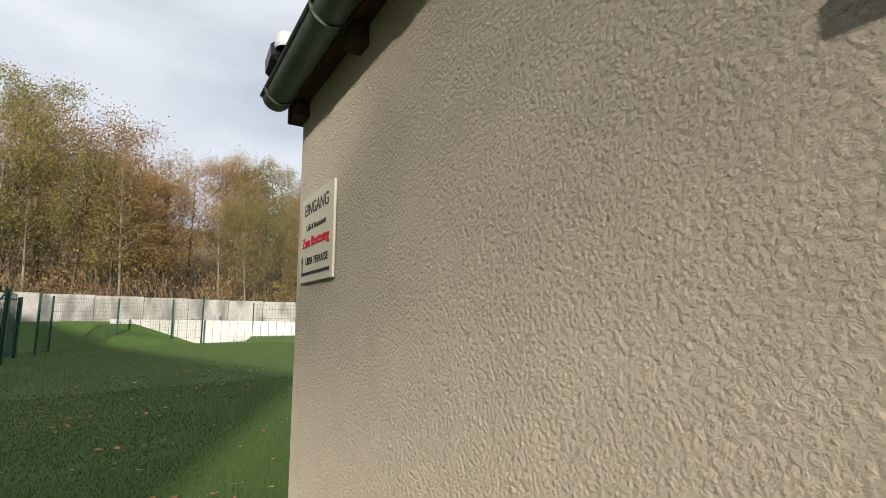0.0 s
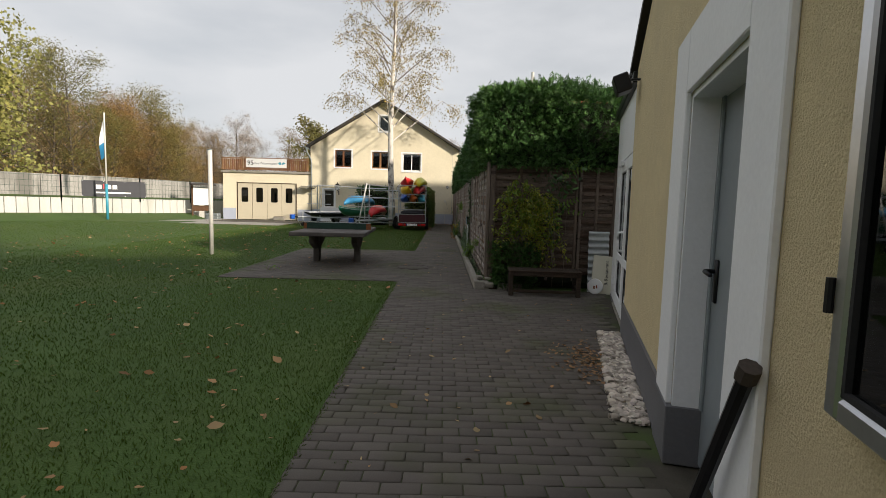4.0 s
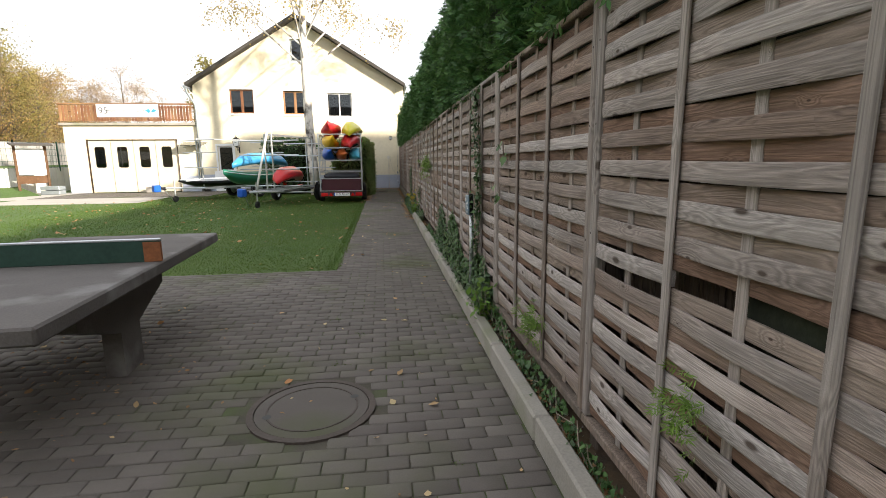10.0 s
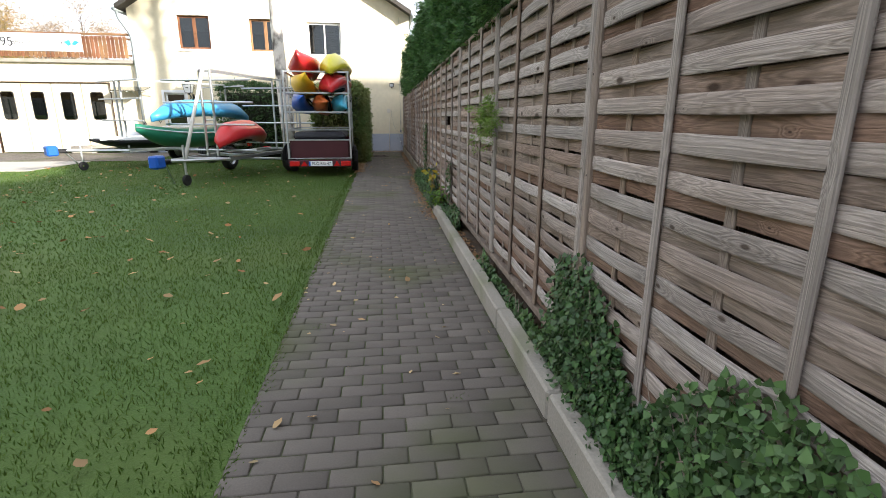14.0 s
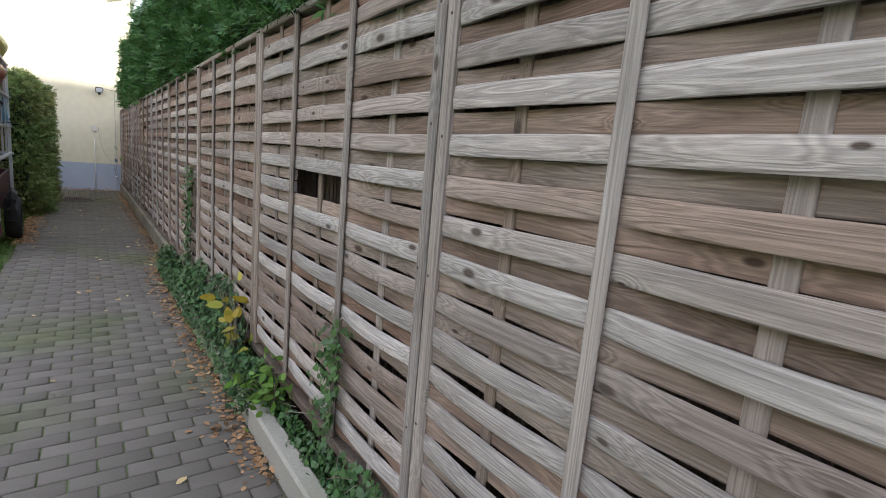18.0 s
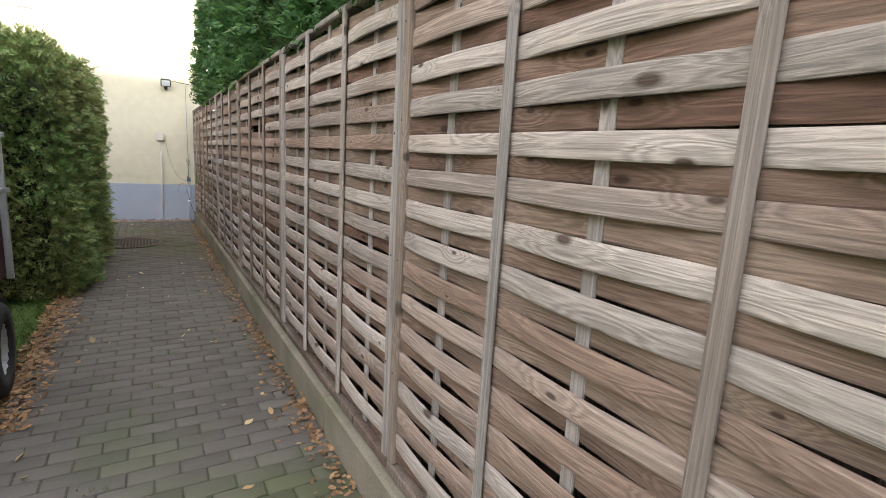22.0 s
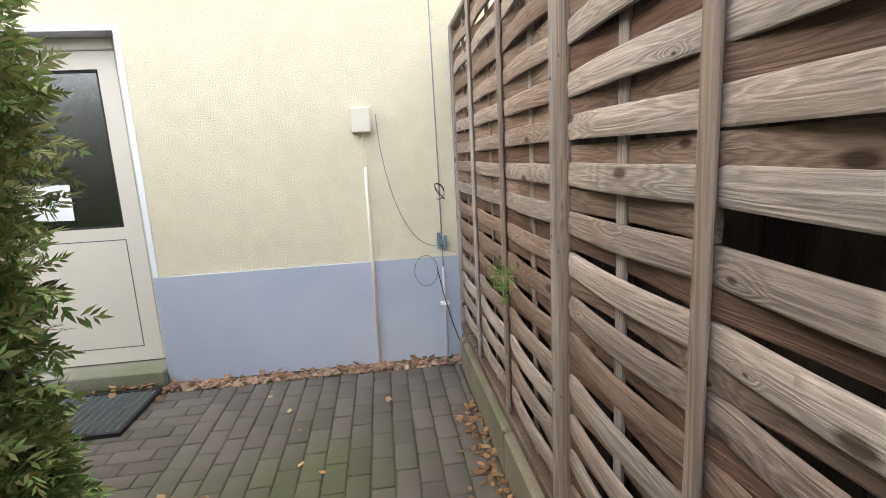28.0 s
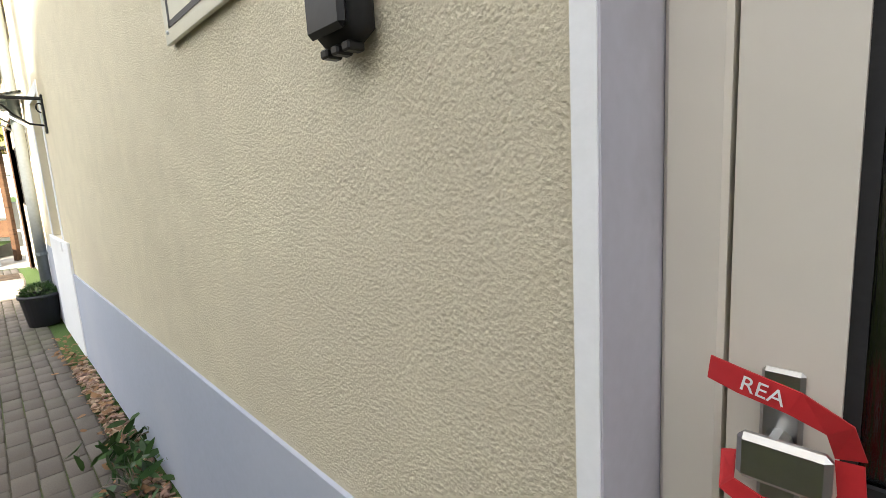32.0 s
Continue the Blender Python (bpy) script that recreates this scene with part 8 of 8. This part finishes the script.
# ivy in the planting strip and up the laths
def ivy(label, y0, y1, z_top, n, seed, x_out=-0.085, thick=0.07):
    r = np.random.default_rng(seed)
    y = r.uniform(y0, y1, n)
    hump = z_top * (0.35 + 0.65 * np.abs(np.sin(y * 2.3 + seed) * np.sin(y * 0.9 + 1)))
    z = 0.07 + r.beta(1.0, 1.6, n) * hump
    x = x_out + 0.11 * (z / (z_top + 0.1)) + r.normal(0, 0.03, n) - thick * (1 - z / (z_top + 0.2)) * r.uniform(0, 0.6, n)
    P = np.stack([np.minimum(x, -0.045), y, z], 1)
    nrm = unit(np.array([-0.9, 0, 0.45]) + r.normal(0, 0.4, (n, 3)))
    d = unit(np.cross(nrm, r.normal(0, 1, (n, 3))))
    s = unit(np.cross(nrm, d))
    ln = r.uniform(0.017, 0.038, n)
    v, f = leaf_shapes(P, d, s, ln, ln * 0.95, (0.5, 0.42, 0.16))
    t = thing("ivy", label, "ivy", -0.1, (y0 + y1) / 2, 0)
    o = part("leaves", flat_mesh("leaves", v, f, M_IVY), None, t)
    o.matrix_basis = Matrix.Translation((0.1, -(y0 + y1) / 2, 0))
    vine = MB()
    for k in range(int((y1 - y0) * 7)):
        yy = r.uniform(y0, y1)
        vine.tube([(-0.06, yy, 0.07), (-0.07, yy + r.normal(0, 0.08), 0.07 + z_top * 0.3), (-0.05, yy + r.normal(0, 0.15), 0.07 + z_top * r.uniform(0.4, 0.8))], 0.004, 4, 0.002, False)
    q = part("vine", vine, M_TWIG, t)
    q.matrix_basis = o.matrix_basis
    return t


ivy("dense dark green ivy at the fence foot", 4.75, 7.3, 0.74, 14000, 11)
ivy("straggling ivy and brambles climbing the fence foot", 6.9, 8.5, 0.76, 7500, 17)
ivy("low ivy creeping along the planting strip", 8.4, 10.3, 0.2, 2200, 12)
ivy("low ivy under the broken slats", 11.6, 13.2, 0.3, 2600, 18)
ivy("thick ivy mound at the fence foot", 13.1, 14.9, 0.5, 5500, 13, -0.15, 0.12)
ivy("ivy and bramble at the fence foot", 14.8, 16.8, 0.42, 6500, 14, -0.15, 0.12)
ivy("sparse ivy at the start of the planting strip", 1.4, 4.7, 0.20, 1300, 16)


def climber(label, y, z0, z1, n, seed, size=(0.022, 0.045)):
    r = np.random.default_rng(seed)
    z = r.uniform(z0, z1, n)
    P = np.stack([-0.055 - np.abs(r.normal(0, 0.03, n)), y + 0.06 * np.sin(z * 4) + r.normal(0, 0.05, n), z], 1)
    nrm = unit(np.array([-1, 0, 0.3]) + r.normal(0, 0.4, (n, 3)))
    d = unit(np.cross(nrm, r.normal(0, 1, (n, 3))))
    ln = r.uniform(*size, n)
    v, f = leaf_shapes(P, d, unit(np.cross(nrm, d)), ln, ln * 0.9, (0.5, 0.42, 0.16))
    t = thing("climbing_ivy", label, "ivy", 0, y, z0)
    o = part("leaves", flat_mesh("leaves", v, f, M_IVY), None, t)
    q = part("vine", MB().tube([(-0.05, y + 0.06 * math.sin(z_ * 4), z_) for z_ in np.linspace(z0, z1, 14)], 0.006, 5), M_TWIG, t)
    for w in (o, q):
        w.matrix_basis = Matrix.Translation((0, -y, -z0))
    return t


climber("ivy climbing up a fence lath beside the meter post", 5.295, 0.1, 2.0, 800, 41)
climber("bramble climbing the fence", 15.6, 0.25, 1.2, 420, 42)
climber("few broad green leaves pushing between the slats", 4.42, 1.42, 1.52, 5, 43, (0.05, 0.085))
climber("few broad green leaves pushing between the slats", 4.55, 1.12, 1.2, 4, 44, (0.06, 0.09))
climber("reddish bramble runner on the broken slats", 12.35, 0.25, 0.8, 160, 45)


def thuja_twig(label, y, z, size, n, seed):
    r = np.random.default_rng(seed)
    P = np.stack([np.full(n, -0.05), y + r.normal(0, size * 0.3, n), z + r.normal(0, size * 0.35, n)], 1)
    P[:, 0] -= np.abs(r.normal(0, size * 0.25, n))
    N = np.tile([-0.8, 0.1, -0.2], (n, 1))
    t = thing("thuja_shoot", label, "shrub", -0.05, y, z)
    o = part("foliage", sprays("foliage", P, N, r, min(0.075, size * 0.45), M_SHOOT, 9, 0.15), None, t)
    o.matrix_basis = Matrix.Translation((0.05, -y, -z))


thuja_twig("bright green thuja shoot pushing through the fence", 9.93, 1.32, 0.24, 210, 51)
thuja_twig("green thuja shoot at the fence foot", 2.08, 0.70, 0.16, 60, 52)
thuja_twig("green thuja shoot at the fence foot", 3.5, 0.48, 0.18, 60, 53)
thuja_twig("small thuja shoot between the slats", 24.7, 0.88, 0.12, 18, 54)
leafy("yellow_shrub", "yellowing low shrub at the fence foot", "shrub", arching(-0.12, 13.6, 0.08, 0.58, 0.2, 6, (math.pi * 0.5, math.pi * 1.5)), 0.085, 0.55, M_YELL, 8, 5)
leafy("weed", "pale green leafy weed in the planting strip", "weed", arching(-0.08, 13.02, 0.06, 0.28, 0.15, 9, (math.pi * 0.5, math.pi * 1.5)), 0.06, 0.5, M_SHOOT, 9, 12)
leafy("weed", "pale weed at the kerb", "weed", arching(-0.1, 4.75, 0.06, 0.32, 0.15, 8, (math.pi * 0.5, math.pi * 1.5)), 0.06, 0.5, M_SHOOT, 10, 10)
leafy("weed", "broad-leaved weed in the gravel at the house wall", "weed", arching(-5.6, FACE - 0.13, 0.0, 0.14, 0.18, 12, (0, 6.28)), 0.09, 0.3, M_IVY, 10, 6)
leafy("weed", "broad-leaved weed in the gravel at the house wall", "weed", arching(-5.25, FACE - 0.15, 0.0, 0.11, 0.2, 10, (0, 6.28)), 0.10, 0.3, M_IVY, 12, 5)
leafy("weed", "small weeds in the paving", "weed", arching(-0.1, -5.47, 0.0, 0.08, 0.1, 9, (0, 6.28)), 0.05, 0.3, M_SHOOT, 12, 5)
leafy("weed", "small weeds in the paving", "weed", arching(-4.1, 2.56, 0.0, 0.09, 0.15, 9, (0, 6.28)), 0.05, 0.3, M_SHOOT, 13, 5)
# bushes behind the trailers
make_hedge("laurel_bush", "dark evergreen bush behind the boat trailers", (-5.9, 22.9, 0.1, -4.0, 24.2, 2.2), 260, 0.16, M_IVY, "wsent", 17)

# the marker plate on its post
mt = thing("marker_post", "blue enamel hydrant marker plate on a galvanised post among the ivy", "marker post", -0.10, 5.39, 0)
part("post", MB().tube([(0, 0, 0.02), (0, 0, 1.09)], 0.021, 12), M_GALV, mt, "", True)
part("clamp", MB().cbox(-0.03, -0.03, 0.90, 0.012, 0.03, 1.09, 0.004), M_BLACK, mt, "black plate holder")
bx = part("plate", MB().cbox(-0.046, -0.075, 0.90, -0.03, 0.065, 1.08, 0.006), M_STEELB, mt, "blue-grey marker plate")
writing("letter", "S", 0.055, pose(-0.048, 0.03, 1.035, 90, 0, -90), M_PAPER, bx)
writing("letter", "T", 0.065, pose(-0.048, -0.01, 0.985, 90, 0, -90), M_PAPER, bx)
for tx, py, pz in (("50", -0.045, 1.01), ("35", -0.045, 0.965), ("04", -0.03, 0.925)):
    writing("number", tx, 0.032, pose(-0.048, py, pz, 90, 0, -90), M_PAPER, bx)


def pinnate(label, x, y, z, dirs, seed):
    """A climber shoot with fans of paired broad leaflets."""
    r = np.random.default_rng(seed)
    t = thing("climber", label, "climber", x, y, 0.3)
    st, P, D, S, ln = MB(), [], [], [], []
    for dx, dz, n, L in dirs:
        a = Vector((0, 0, z - 0.3))
        tip = a + Vector((dx, -0.12, dz))
        st.tube([(0, 0.05, -0.25), (0, 0.02, (z - 0.3) * 0.5), a, tip], 0.004, 5, 0.002, False)
        ax = (tip - a).normalized()
        for k in range(n):
            s_ = k / (n - 1)
            p = a.lerp(tip, 0.25 + 0.75 * s_)
            for sg in (-1, 1):
                side = Vector((-ax.z, -0.25, ax.x)) * sg
                d = (ax * 0.45 + side + Vector(r.normal(0, 0.15, 3))).normalized()
                P.append(p), D.append(d), ln.append(L * (1.0 - 0.35 * s_))
                S.append(d.cross(Vector((0.1, -1, 0.25))).normalized())
    ln = np.array(ln)
    v, f = leaf_shapes(np.array(P), np.array(D), np.array(S), ln, ln * 0.5)
    part("stem", st, M_TWIG, t)
    tagged(part("foliage", flat_mesh("foliage", v, f, M_SHOOT), None, t), "", "", "", "stuff")


pinnate("leafy climber with paired broad green leaflets above the bench", 1.12, 1.08, 1.35, ((0.30, 0.16, 6, 0.085), (-0.26, -0.02, 5, 0.07), (0.05, -0.28, 4, 0.09), (0.42, -0.06, 5, 0.07)), 91)
pinnate("leafy climber with paired broad green leaflets above the bench", 1.30, 1.08, 1.95, ((0.10, 0.22, 6, 0.08), (-0.12, -0.12, 4, 0.07), (0.28, 0.08, 5, 0.08)), 92)

# ---- manholes ----
def make_manhole(x, y, r, label, filled=False):
    m = thing("manhole_cover", label, "manhole cover", x, y, 0)
    part("ring", MB().lathe([(r * 1.0, -0.02), (r * 1.0, 0.006), (r * 0.9, 0.008), (r * 0.9, -0.02)], 40), M_IRON, m)
    part("lid", MB().lathe([(r * 0.885, -0.02), (r * 0.885, 0.005), (0.0, 0.006)], 40), M_PAVER if filled else M_IRON, m, "concrete filled lid" if filled else "")
    if filled:
        part("inner_ring", MB().lathe([(r * 0.72, 0.004), (r * 0.72, 0.0085), (r * 0.69, 0.0085), (r * 0.69, 0.004)], 40), M_IRON, m)
    st_ = MB()
    for k in range(-8, 9) if not filled else ():
        for j in range(-8, 9):
            px, py = k * r * 0.1, j * r * 0.1
            if math.hypot(px, py) < r * 0.84:
                st_.box(px - r * 0.03, py - r * 0.012, 0.004, px + r * 0.03, py + r * 0.012, 0.0095)
    if not filled:
        tagged(part("studs", st_, M_IRON, m), "", "", "", "stuff")
    for a in (0.4, 3.5):
        part("lift_hole", MB().lathe([(0.0, 0.0102), (0.025, 0.010)], 10, pose(math.cos(a) * r * 0.7, math.sin(a) * r * 0.7, 0)), M_BLACK, m)
    return m


make_manhole(-1.35, 3.6, 0.36, "round concrete-filled manhole cover with an iron ring in the paving", True)
make_manhole(-1.04, 23.8, 0.40, "round brown cast-iron manhole cover near the house")
HOLES = ((-1.35, 3.6, 0.37), (-1.04, 23.8, 0.41))

# ---- paving stones ----
rp = np.random.default_rng(90)
LONG, WIDE, GAP = 0.205, 0.1025, 0.006


def stone_rows(x0, y0, x1, y1, turned=False, gx=PATH_L, gy=-8.1):
    """Places of stones laid in half bond on one common grid, cut at the edges; the long side lies across unless turned."""
    out = []
    a, b = (LONG, WIDE) if not turned else (WIDE, LONG)
    i0, i1 = int((x0 - gx) / a) - 2, int((x1 - gx) / a) + 3
    j0, j1 = int((y0 - gy) / b) - 2, int((y1 - gy) / b) + 3
    for j in range(j0, j1):
        for i in range(i0, i1):
            x = gx + (i + (0.5 * (j % 2) if not turned else 0.5)) * a
            y = gy + (j + (0.5 if not turned else 0.5 * (i % 2))) * b
            xa, xb, ya, yb = max(x - a / 2, x0), min(x + a / 2, x1), max(y - b / 2, y0), min(y + b / 2, y1)
            if xb - xa < 0.03 or yb - ya < 0.03:
                continue
            x, y = (xa + xb) / 2, (ya + yb) / 2
            if any(math.hypot(x - hx, y - hy) < hr + 0.04 for hx, hy, hr in HOLES):
                continue
            out.append((x, y, xb - xa - GAP, yb - ya - GAP))
    return out


ROW = lambda k: -8.1 + WIDE * k
stones = stone_rows(PATH_L, -8.1, 2.5, ROW(89))
stones += stone_rows(PATH_L, ROW(89), PATH_R - 0.005, ROW(95)) + stone_rows(-4.75, ROW(95), PATH_R - 0.005, ROW(150))
stones += stone_rows(PATH_L, ROW(150), PATH_R - 0.005, ROW(244)) + stone_rows(PATH_L, ROW(244), -0.066, 24.35)
apron = stone_rows(PATH_L, 24.35, -0.066, FACE - 0.14, True)
apron += stone_rows(-8.1, 24.5, PATH_L, FACE - 0.14) + stone_rows(-15.0, 22.4, -8.1, FACE - 0.14)


def inside_club(x, y):
    p = YARD.inverted() @ Vector((x, y, 0))
    return p.x > -0.12 and p.y > -0.05


stones = [s for s in stones if not inside_club(s[0], s[1])]
paving = thing("paving", "grey-brown rectangular concrete paving stones with mossy joints", "paving", kind="structure")


def stone_mesh(a, b):
    c = 0.006
    v = [(-a / 2, -b / 2, -0.03), (a / 2, -b / 2, -0.03), (a / 2, b / 2, -0.03), (-a / 2, b / 2, -0.03),
         (-a / 2, -b / 2, -0.005), (a / 2, -b / 2, -0.005), (a / 2, b / 2, -0.005), (-a / 2, b / 2, -0.005),
         (-a / 2 + c, -b / 2 + c, 0), (a / 2 - c, -b / 2 + c, 0), (a / 2 - c, b / 2 - c, 0), (-a / 2 + c, b / 2 - c, 0)]
    f = [(8, 9, 10, 11)] + [(i, (i + 1) % 4, 4 + (i + 1) % 4, 4 + i) for i in range(4)] + [(4 + i, 4 + (i + 1) % 4, 8 + (i + 1) % 4, 8 + i) for i in range(4)]
    return v, f


near = [s for s in stones if 19.3 < s[1] < 21.7 and s[0] > PATH_L and s[2] > 0.19 and s[3] > 0.09] + [s for s in stones if 5.2 < s[1] < 7.1 and s[0] > PATH_L and s[2] > 0.19 and s[3] > 0.09]
near = near[:300]
chosen = {(s[0], s[1]) for s in near}
me = MB().add(*stone_mesh(LONG - GAP, WIDE - GAP)).mesh("paving_stone", M_PAVER)
for x, y, a, b in near:
    o = part("paving_stone", me, None, paving)
    o.matrix_basis = pose(x + rp.normal(0, 0.001), y + rp.normal(0, 0.001), rp.normal(0, 0.0015), rp.normal(0, 0.4), rp.normal(0, 0.3), rp.normal(0, 0.5))


def joined(name, rows, label):
    V, F = [], []
    cache = {}
    for i, (x, y, a, b) in enumerate(rows):
        k = (round(a, 4), round(b, 4))
        if k not in cache:
            cache[k] = (np.array(stone_mesh(a, b)[0]), np.array(stone_mesh(a, b)[1]))
        v, f = cache[k]
        an, tx, ty = rp.normal(0, 0.009), rp.normal(0, 0.007), rp.normal(0, 0.005)
        c, s = math.cos(an), math.sin(an)
        q = np.stack([v[:, 0] * c - v[:, 1] * s + x, v[:, 0] * s + v[:, 1] * c + y, v[:, 2] + v[:, 1] * tx + v[:, 0] * ty + rp.normal(0, 0.0015)], 1)
        V.append(q)
        F.append(f + 12 * i)
    o = part(name, flat_mesh(name, np.concatenate(V), np.concatenate(F), M_PAVERJ), None, paving, label)
    return tagged(o, "", "", "", "stuff")


joined("paving_field", [s for s in stones if (s[0], s[1]) not in chosen], "field of paving stones")
joined("paving_apron", apron, "paving stones before the house")
# ---- grass ----
def on_lawn(x, y):
    """True where grass grows."""
    ok = x < PATH_L - 0.005
    ok &= ~((x > -4.78) & (y > 1.6) & (y < 7.31))
    ok &= ~((y > 22.4) & (x < -8.1)) & ~((y > 19.5) & (x < -9.55))
    return ok & (y < 24.45)


def grass(name, x0, x1, y0, y1, n, ln, wd, seed):
    r = np.random.default_rng(seed)
    x, y = r.uniform(x0, x1, n), r.uniform(y0, y1, n)
    k = on_lawn(x, y)
    x, y = x[k], y[k]
    m = len(x)
    base = np.stack([x, y, np.full(m, -0.02)], 1)
    d = unit(np.stack([r.normal(0, 0.42, m), r.normal(0, 0.42, m), np.ones(m)], 1))
    s = unit(np.cross(d, r.normal(0, 1, (m, 3))))
    L = ln * r.uniform(0.5, 1.4, m)
    v, f = blades(r, base, d, s, L, wd * r.uniform(0.7, 1.3, m))
    o = part(name, flat_mesh(name, v, f, M_GRASS), None)
    return tagged(o, "short mown green grass of the lawn", "grass", "", "stuff")


grass("grass", -4.0, PATH_L - 0.04, -8.5, 24.5, 176000, 0.03, 0.0055, 61)
grass("grass", -10.0, -4.0, -10.0, 24.5, 160000, 0.032, 0.010, 62)
grass("grass", -30.0, -10.0, -12.0, 30.0, 110000, 0.035, 0.018, 63)
grass("grass", PATH_L - 0.12, PATH_L + 0.0, -9.0, 21.0, 9000, 0.03, 0.005, 64)

# ---- leaves on the ground ----
def scatter(name, label, n, region, mat, seed, size=(0.03, 0.08), z=0.004, kind="stuff"):
    r = np.random.default_rng(seed)
    p = region(r, n)
    m = len(p)
    a = r.uniform(0, 6.28, m)
    d = unit(np.stack([np.cos(a), np.sin(a), r.normal(0, 0.22, m)], 1))
    s = unit(np.cross(d, np.tile([0.0, 0, 1], (m, 1)) + r.normal(0, 0.3, (m, 3))))
    ln = r.uniform(*size, m)
    w = ln * r.uniform(0.45, 0.8, m)
    nn = np.cross(s, d)
    nn = nn * np.sign(nn[:, 2:3])
    ts = np.array([(0, 0, 0), (0.2, 0.36, 0.02), (0.48, 0.5, 0.10), (0.78, 0.3, 0.06), (1.0, 0, 0.16), (0.78, -0.3, 0.06), (0.48, -0.5, 0.10), (0.2, -0.36, 0.02)])
    v = (p[:, None] + d[:, None] * (ts[:, 0] * ln[:, None])[..., None] + s[:, None] * (ts[:, 1] * w[:, None])[..., None] + nn[:, None] * (ts[:, 2] * ln[:, None])[..., None]).reshape(-1, 3)
    v[:, 2] = np.maximum(v[:, 2], 0.002 if z < 0.05 else 0.07)
    f = np.arange(m * 8).reshape(-1, 8)
    o = part(name, flat_mesh(name, v, f, mat), None)
    return tagged(o, label, "leaves", "", kind)


def lawn_region(r, n):
    x, y = r.uniform(-13, PATH_L, n), r.uniform(-9, 22, n)
    k = on_lawn(x, y)
    return np.stack([x[k], y[k], np.full(k.sum(), 0.03)], 1)


scatter("fallen_leaf_scatter", "scattered pale and brown fallen leaves on the lawn", 1500, lawn_region, M_FALLEN, 71, (0.03, 0.10), 0.03)
scatter("fallen_leaf_scatter", "scattered fallen leaves on the paving", 230, lambda r, n: np.stack([r.uniform(PATH_L, PATH_R, n), r.uniform(-8, 26, n), np.full(n, 0.006)], 1), M_FALLEN, 72, (0.02, 0.06))
scatter("fallen_leaf_scatter", "scattered fallen leaves on the paved yard", 160, lambda r, n: np.stack([r.uniform(-4.4, 1.2, n), r.uniform(-7, 7.1, n), np.full(n, 0.006)], 1), M_FALLEN, 73, (0.02, 0.07))
scatter("leaf_litter", "brown leaf litter along the kerb", 900, lambda r, n: np.stack([PATH_R - np.abs(r.normal(0, 0.07, n)), r.uniform(12.6, 16.9, n), np.full(n, 0.006)], 1), M_LITTER, 74, (0.018, 0.045))
scatter("leaf_litter", "brown leaf litter along the mossy fence base", 1500, lambda r, n: np.stack([-0.07 - np.abs(r.normal(0, 0.07, n)), r.uniform(16.9, 25.5, n), np.full(n, 0.006)], 1), M_LITTER, 80, (0.018, 0.045))
scatter("leaf_litter", "brown leaf litter under the clipped hedge", 3200, lambda r, n: np.stack([-1.46 + np.abs(r.normal(0, 0.10, n)) - 0.1, r.uniform(18.5, 25.0, n), np.full(n, 0.006)], 1), M_LITTER, 75, (0.02, 0.05))
scatter("leaf_litter", "leaf litter on the soil under the fence", 1500, lambda r, n: np.stack([r.uniform(-0.095, -0.03, n), r.uniform(1.2, 14.6, n), np.full(n, 0.075)], 1), M_LITTER, 76, (0.025, 0.06), 0.075)
scatter("leaf_litter", "leaves along the house wall", 420, lambda r, n: np.stack([r.uniform(-8.5, -0.05, n), FACE - 0.06 - np.abs(r.normal(0, 0.06, n)), np.full(n, 0.03)], 1), M_LITTER, 77, (0.025, 0.06))
scatter("leaf_litter", "brown heap of leaves before the pebbles", 420, lambda r, n: np.stack([0.62 + r.normal(0, 0.16, n), -2.75 + r.normal(0, 0.35, n), np.full(n, 0.008)], 1), M_LITTER, 78, (0.02, 0.05))


# grass tufts creeping over the paving's edge, weeds in the joints
def tufts(r, n):
    y = r.uniform(-9, 20.8, n)
    x = PATH_L + np.abs(r.normal(0, 0.022, n)) * (0.4 + np.abs(np.sin(y * 3.1) * np.sin(y * 1.3)))
    k = ~((y > 1.55) & (y < 7.35))
    return np.stack([x[k], y[k], np.full(k.sum(), -0.006)], 1)


rt_ = np.random.default_rng(83)
pt_ = tufts(rt_, 7000)
m_ = len(pt_)
d_ = unit(np.stack([rt_.normal(0.5, 0.4, m_), rt_.normal(0, 0.5, m_), np.full(m_, 0.7)], 1))
v, f = blades(rt_, pt_, d_, unit(np.cross(d_, rt_.normal(0, 1, (m_, 3)))), rt_.uniform(0.015, 0.04, m_), rt_.uniform(0.003, 0.006, m_))
tagged(part("edge_grass", flat_mesh("edge_grass", v, f, M_GRASS), None), "grass creeping over the edge of the paving", "grass", "", "stuff")
cx, cy = rt_.uniform(PATH_L + 0.05, PATH_R - 0.05, 46), rt_.uniform(-8, 24, 46)
ci = rt_.integers(0, 46, 1400)
pt_ = np.stack([cx[ci] + rt_.normal(0, 0.035, 1400), cy[ci] + rt_.normal(0, 0.02, 1400), np.full(1400, -0.005)], 1)
d_ = unit(np.stack([rt_.normal(0, 0.6, 1400), rt_.normal(0, 0.6, 1400), np.full(1400, 0.8)], 1))
v, f = blades(rt_, pt_, d_, unit(np.cross(d_, rt_.normal(0, 1, (1400, 3)))), rt_.uniform(0.008, 0.026, 1400), rt_.uniform(0.002, 0.005, 1400))
tagged(part("joint_weeds", flat_mesh("joint_weeds", v, f, M_GRASS), None), "tiny weeds in the joints of the paving", "weeds", "", "stuff")
scatter("leaf_litter", "brown litter and twigs under the table-tennis table", 260, lambda r, n: np.stack([-3.2 + r.normal(0, 0.55, n), 4.35 + r.normal(0, 0.8, n), np.full(n, 0.006)], 1), M_LITTER, 79, (0.012, 0.035))
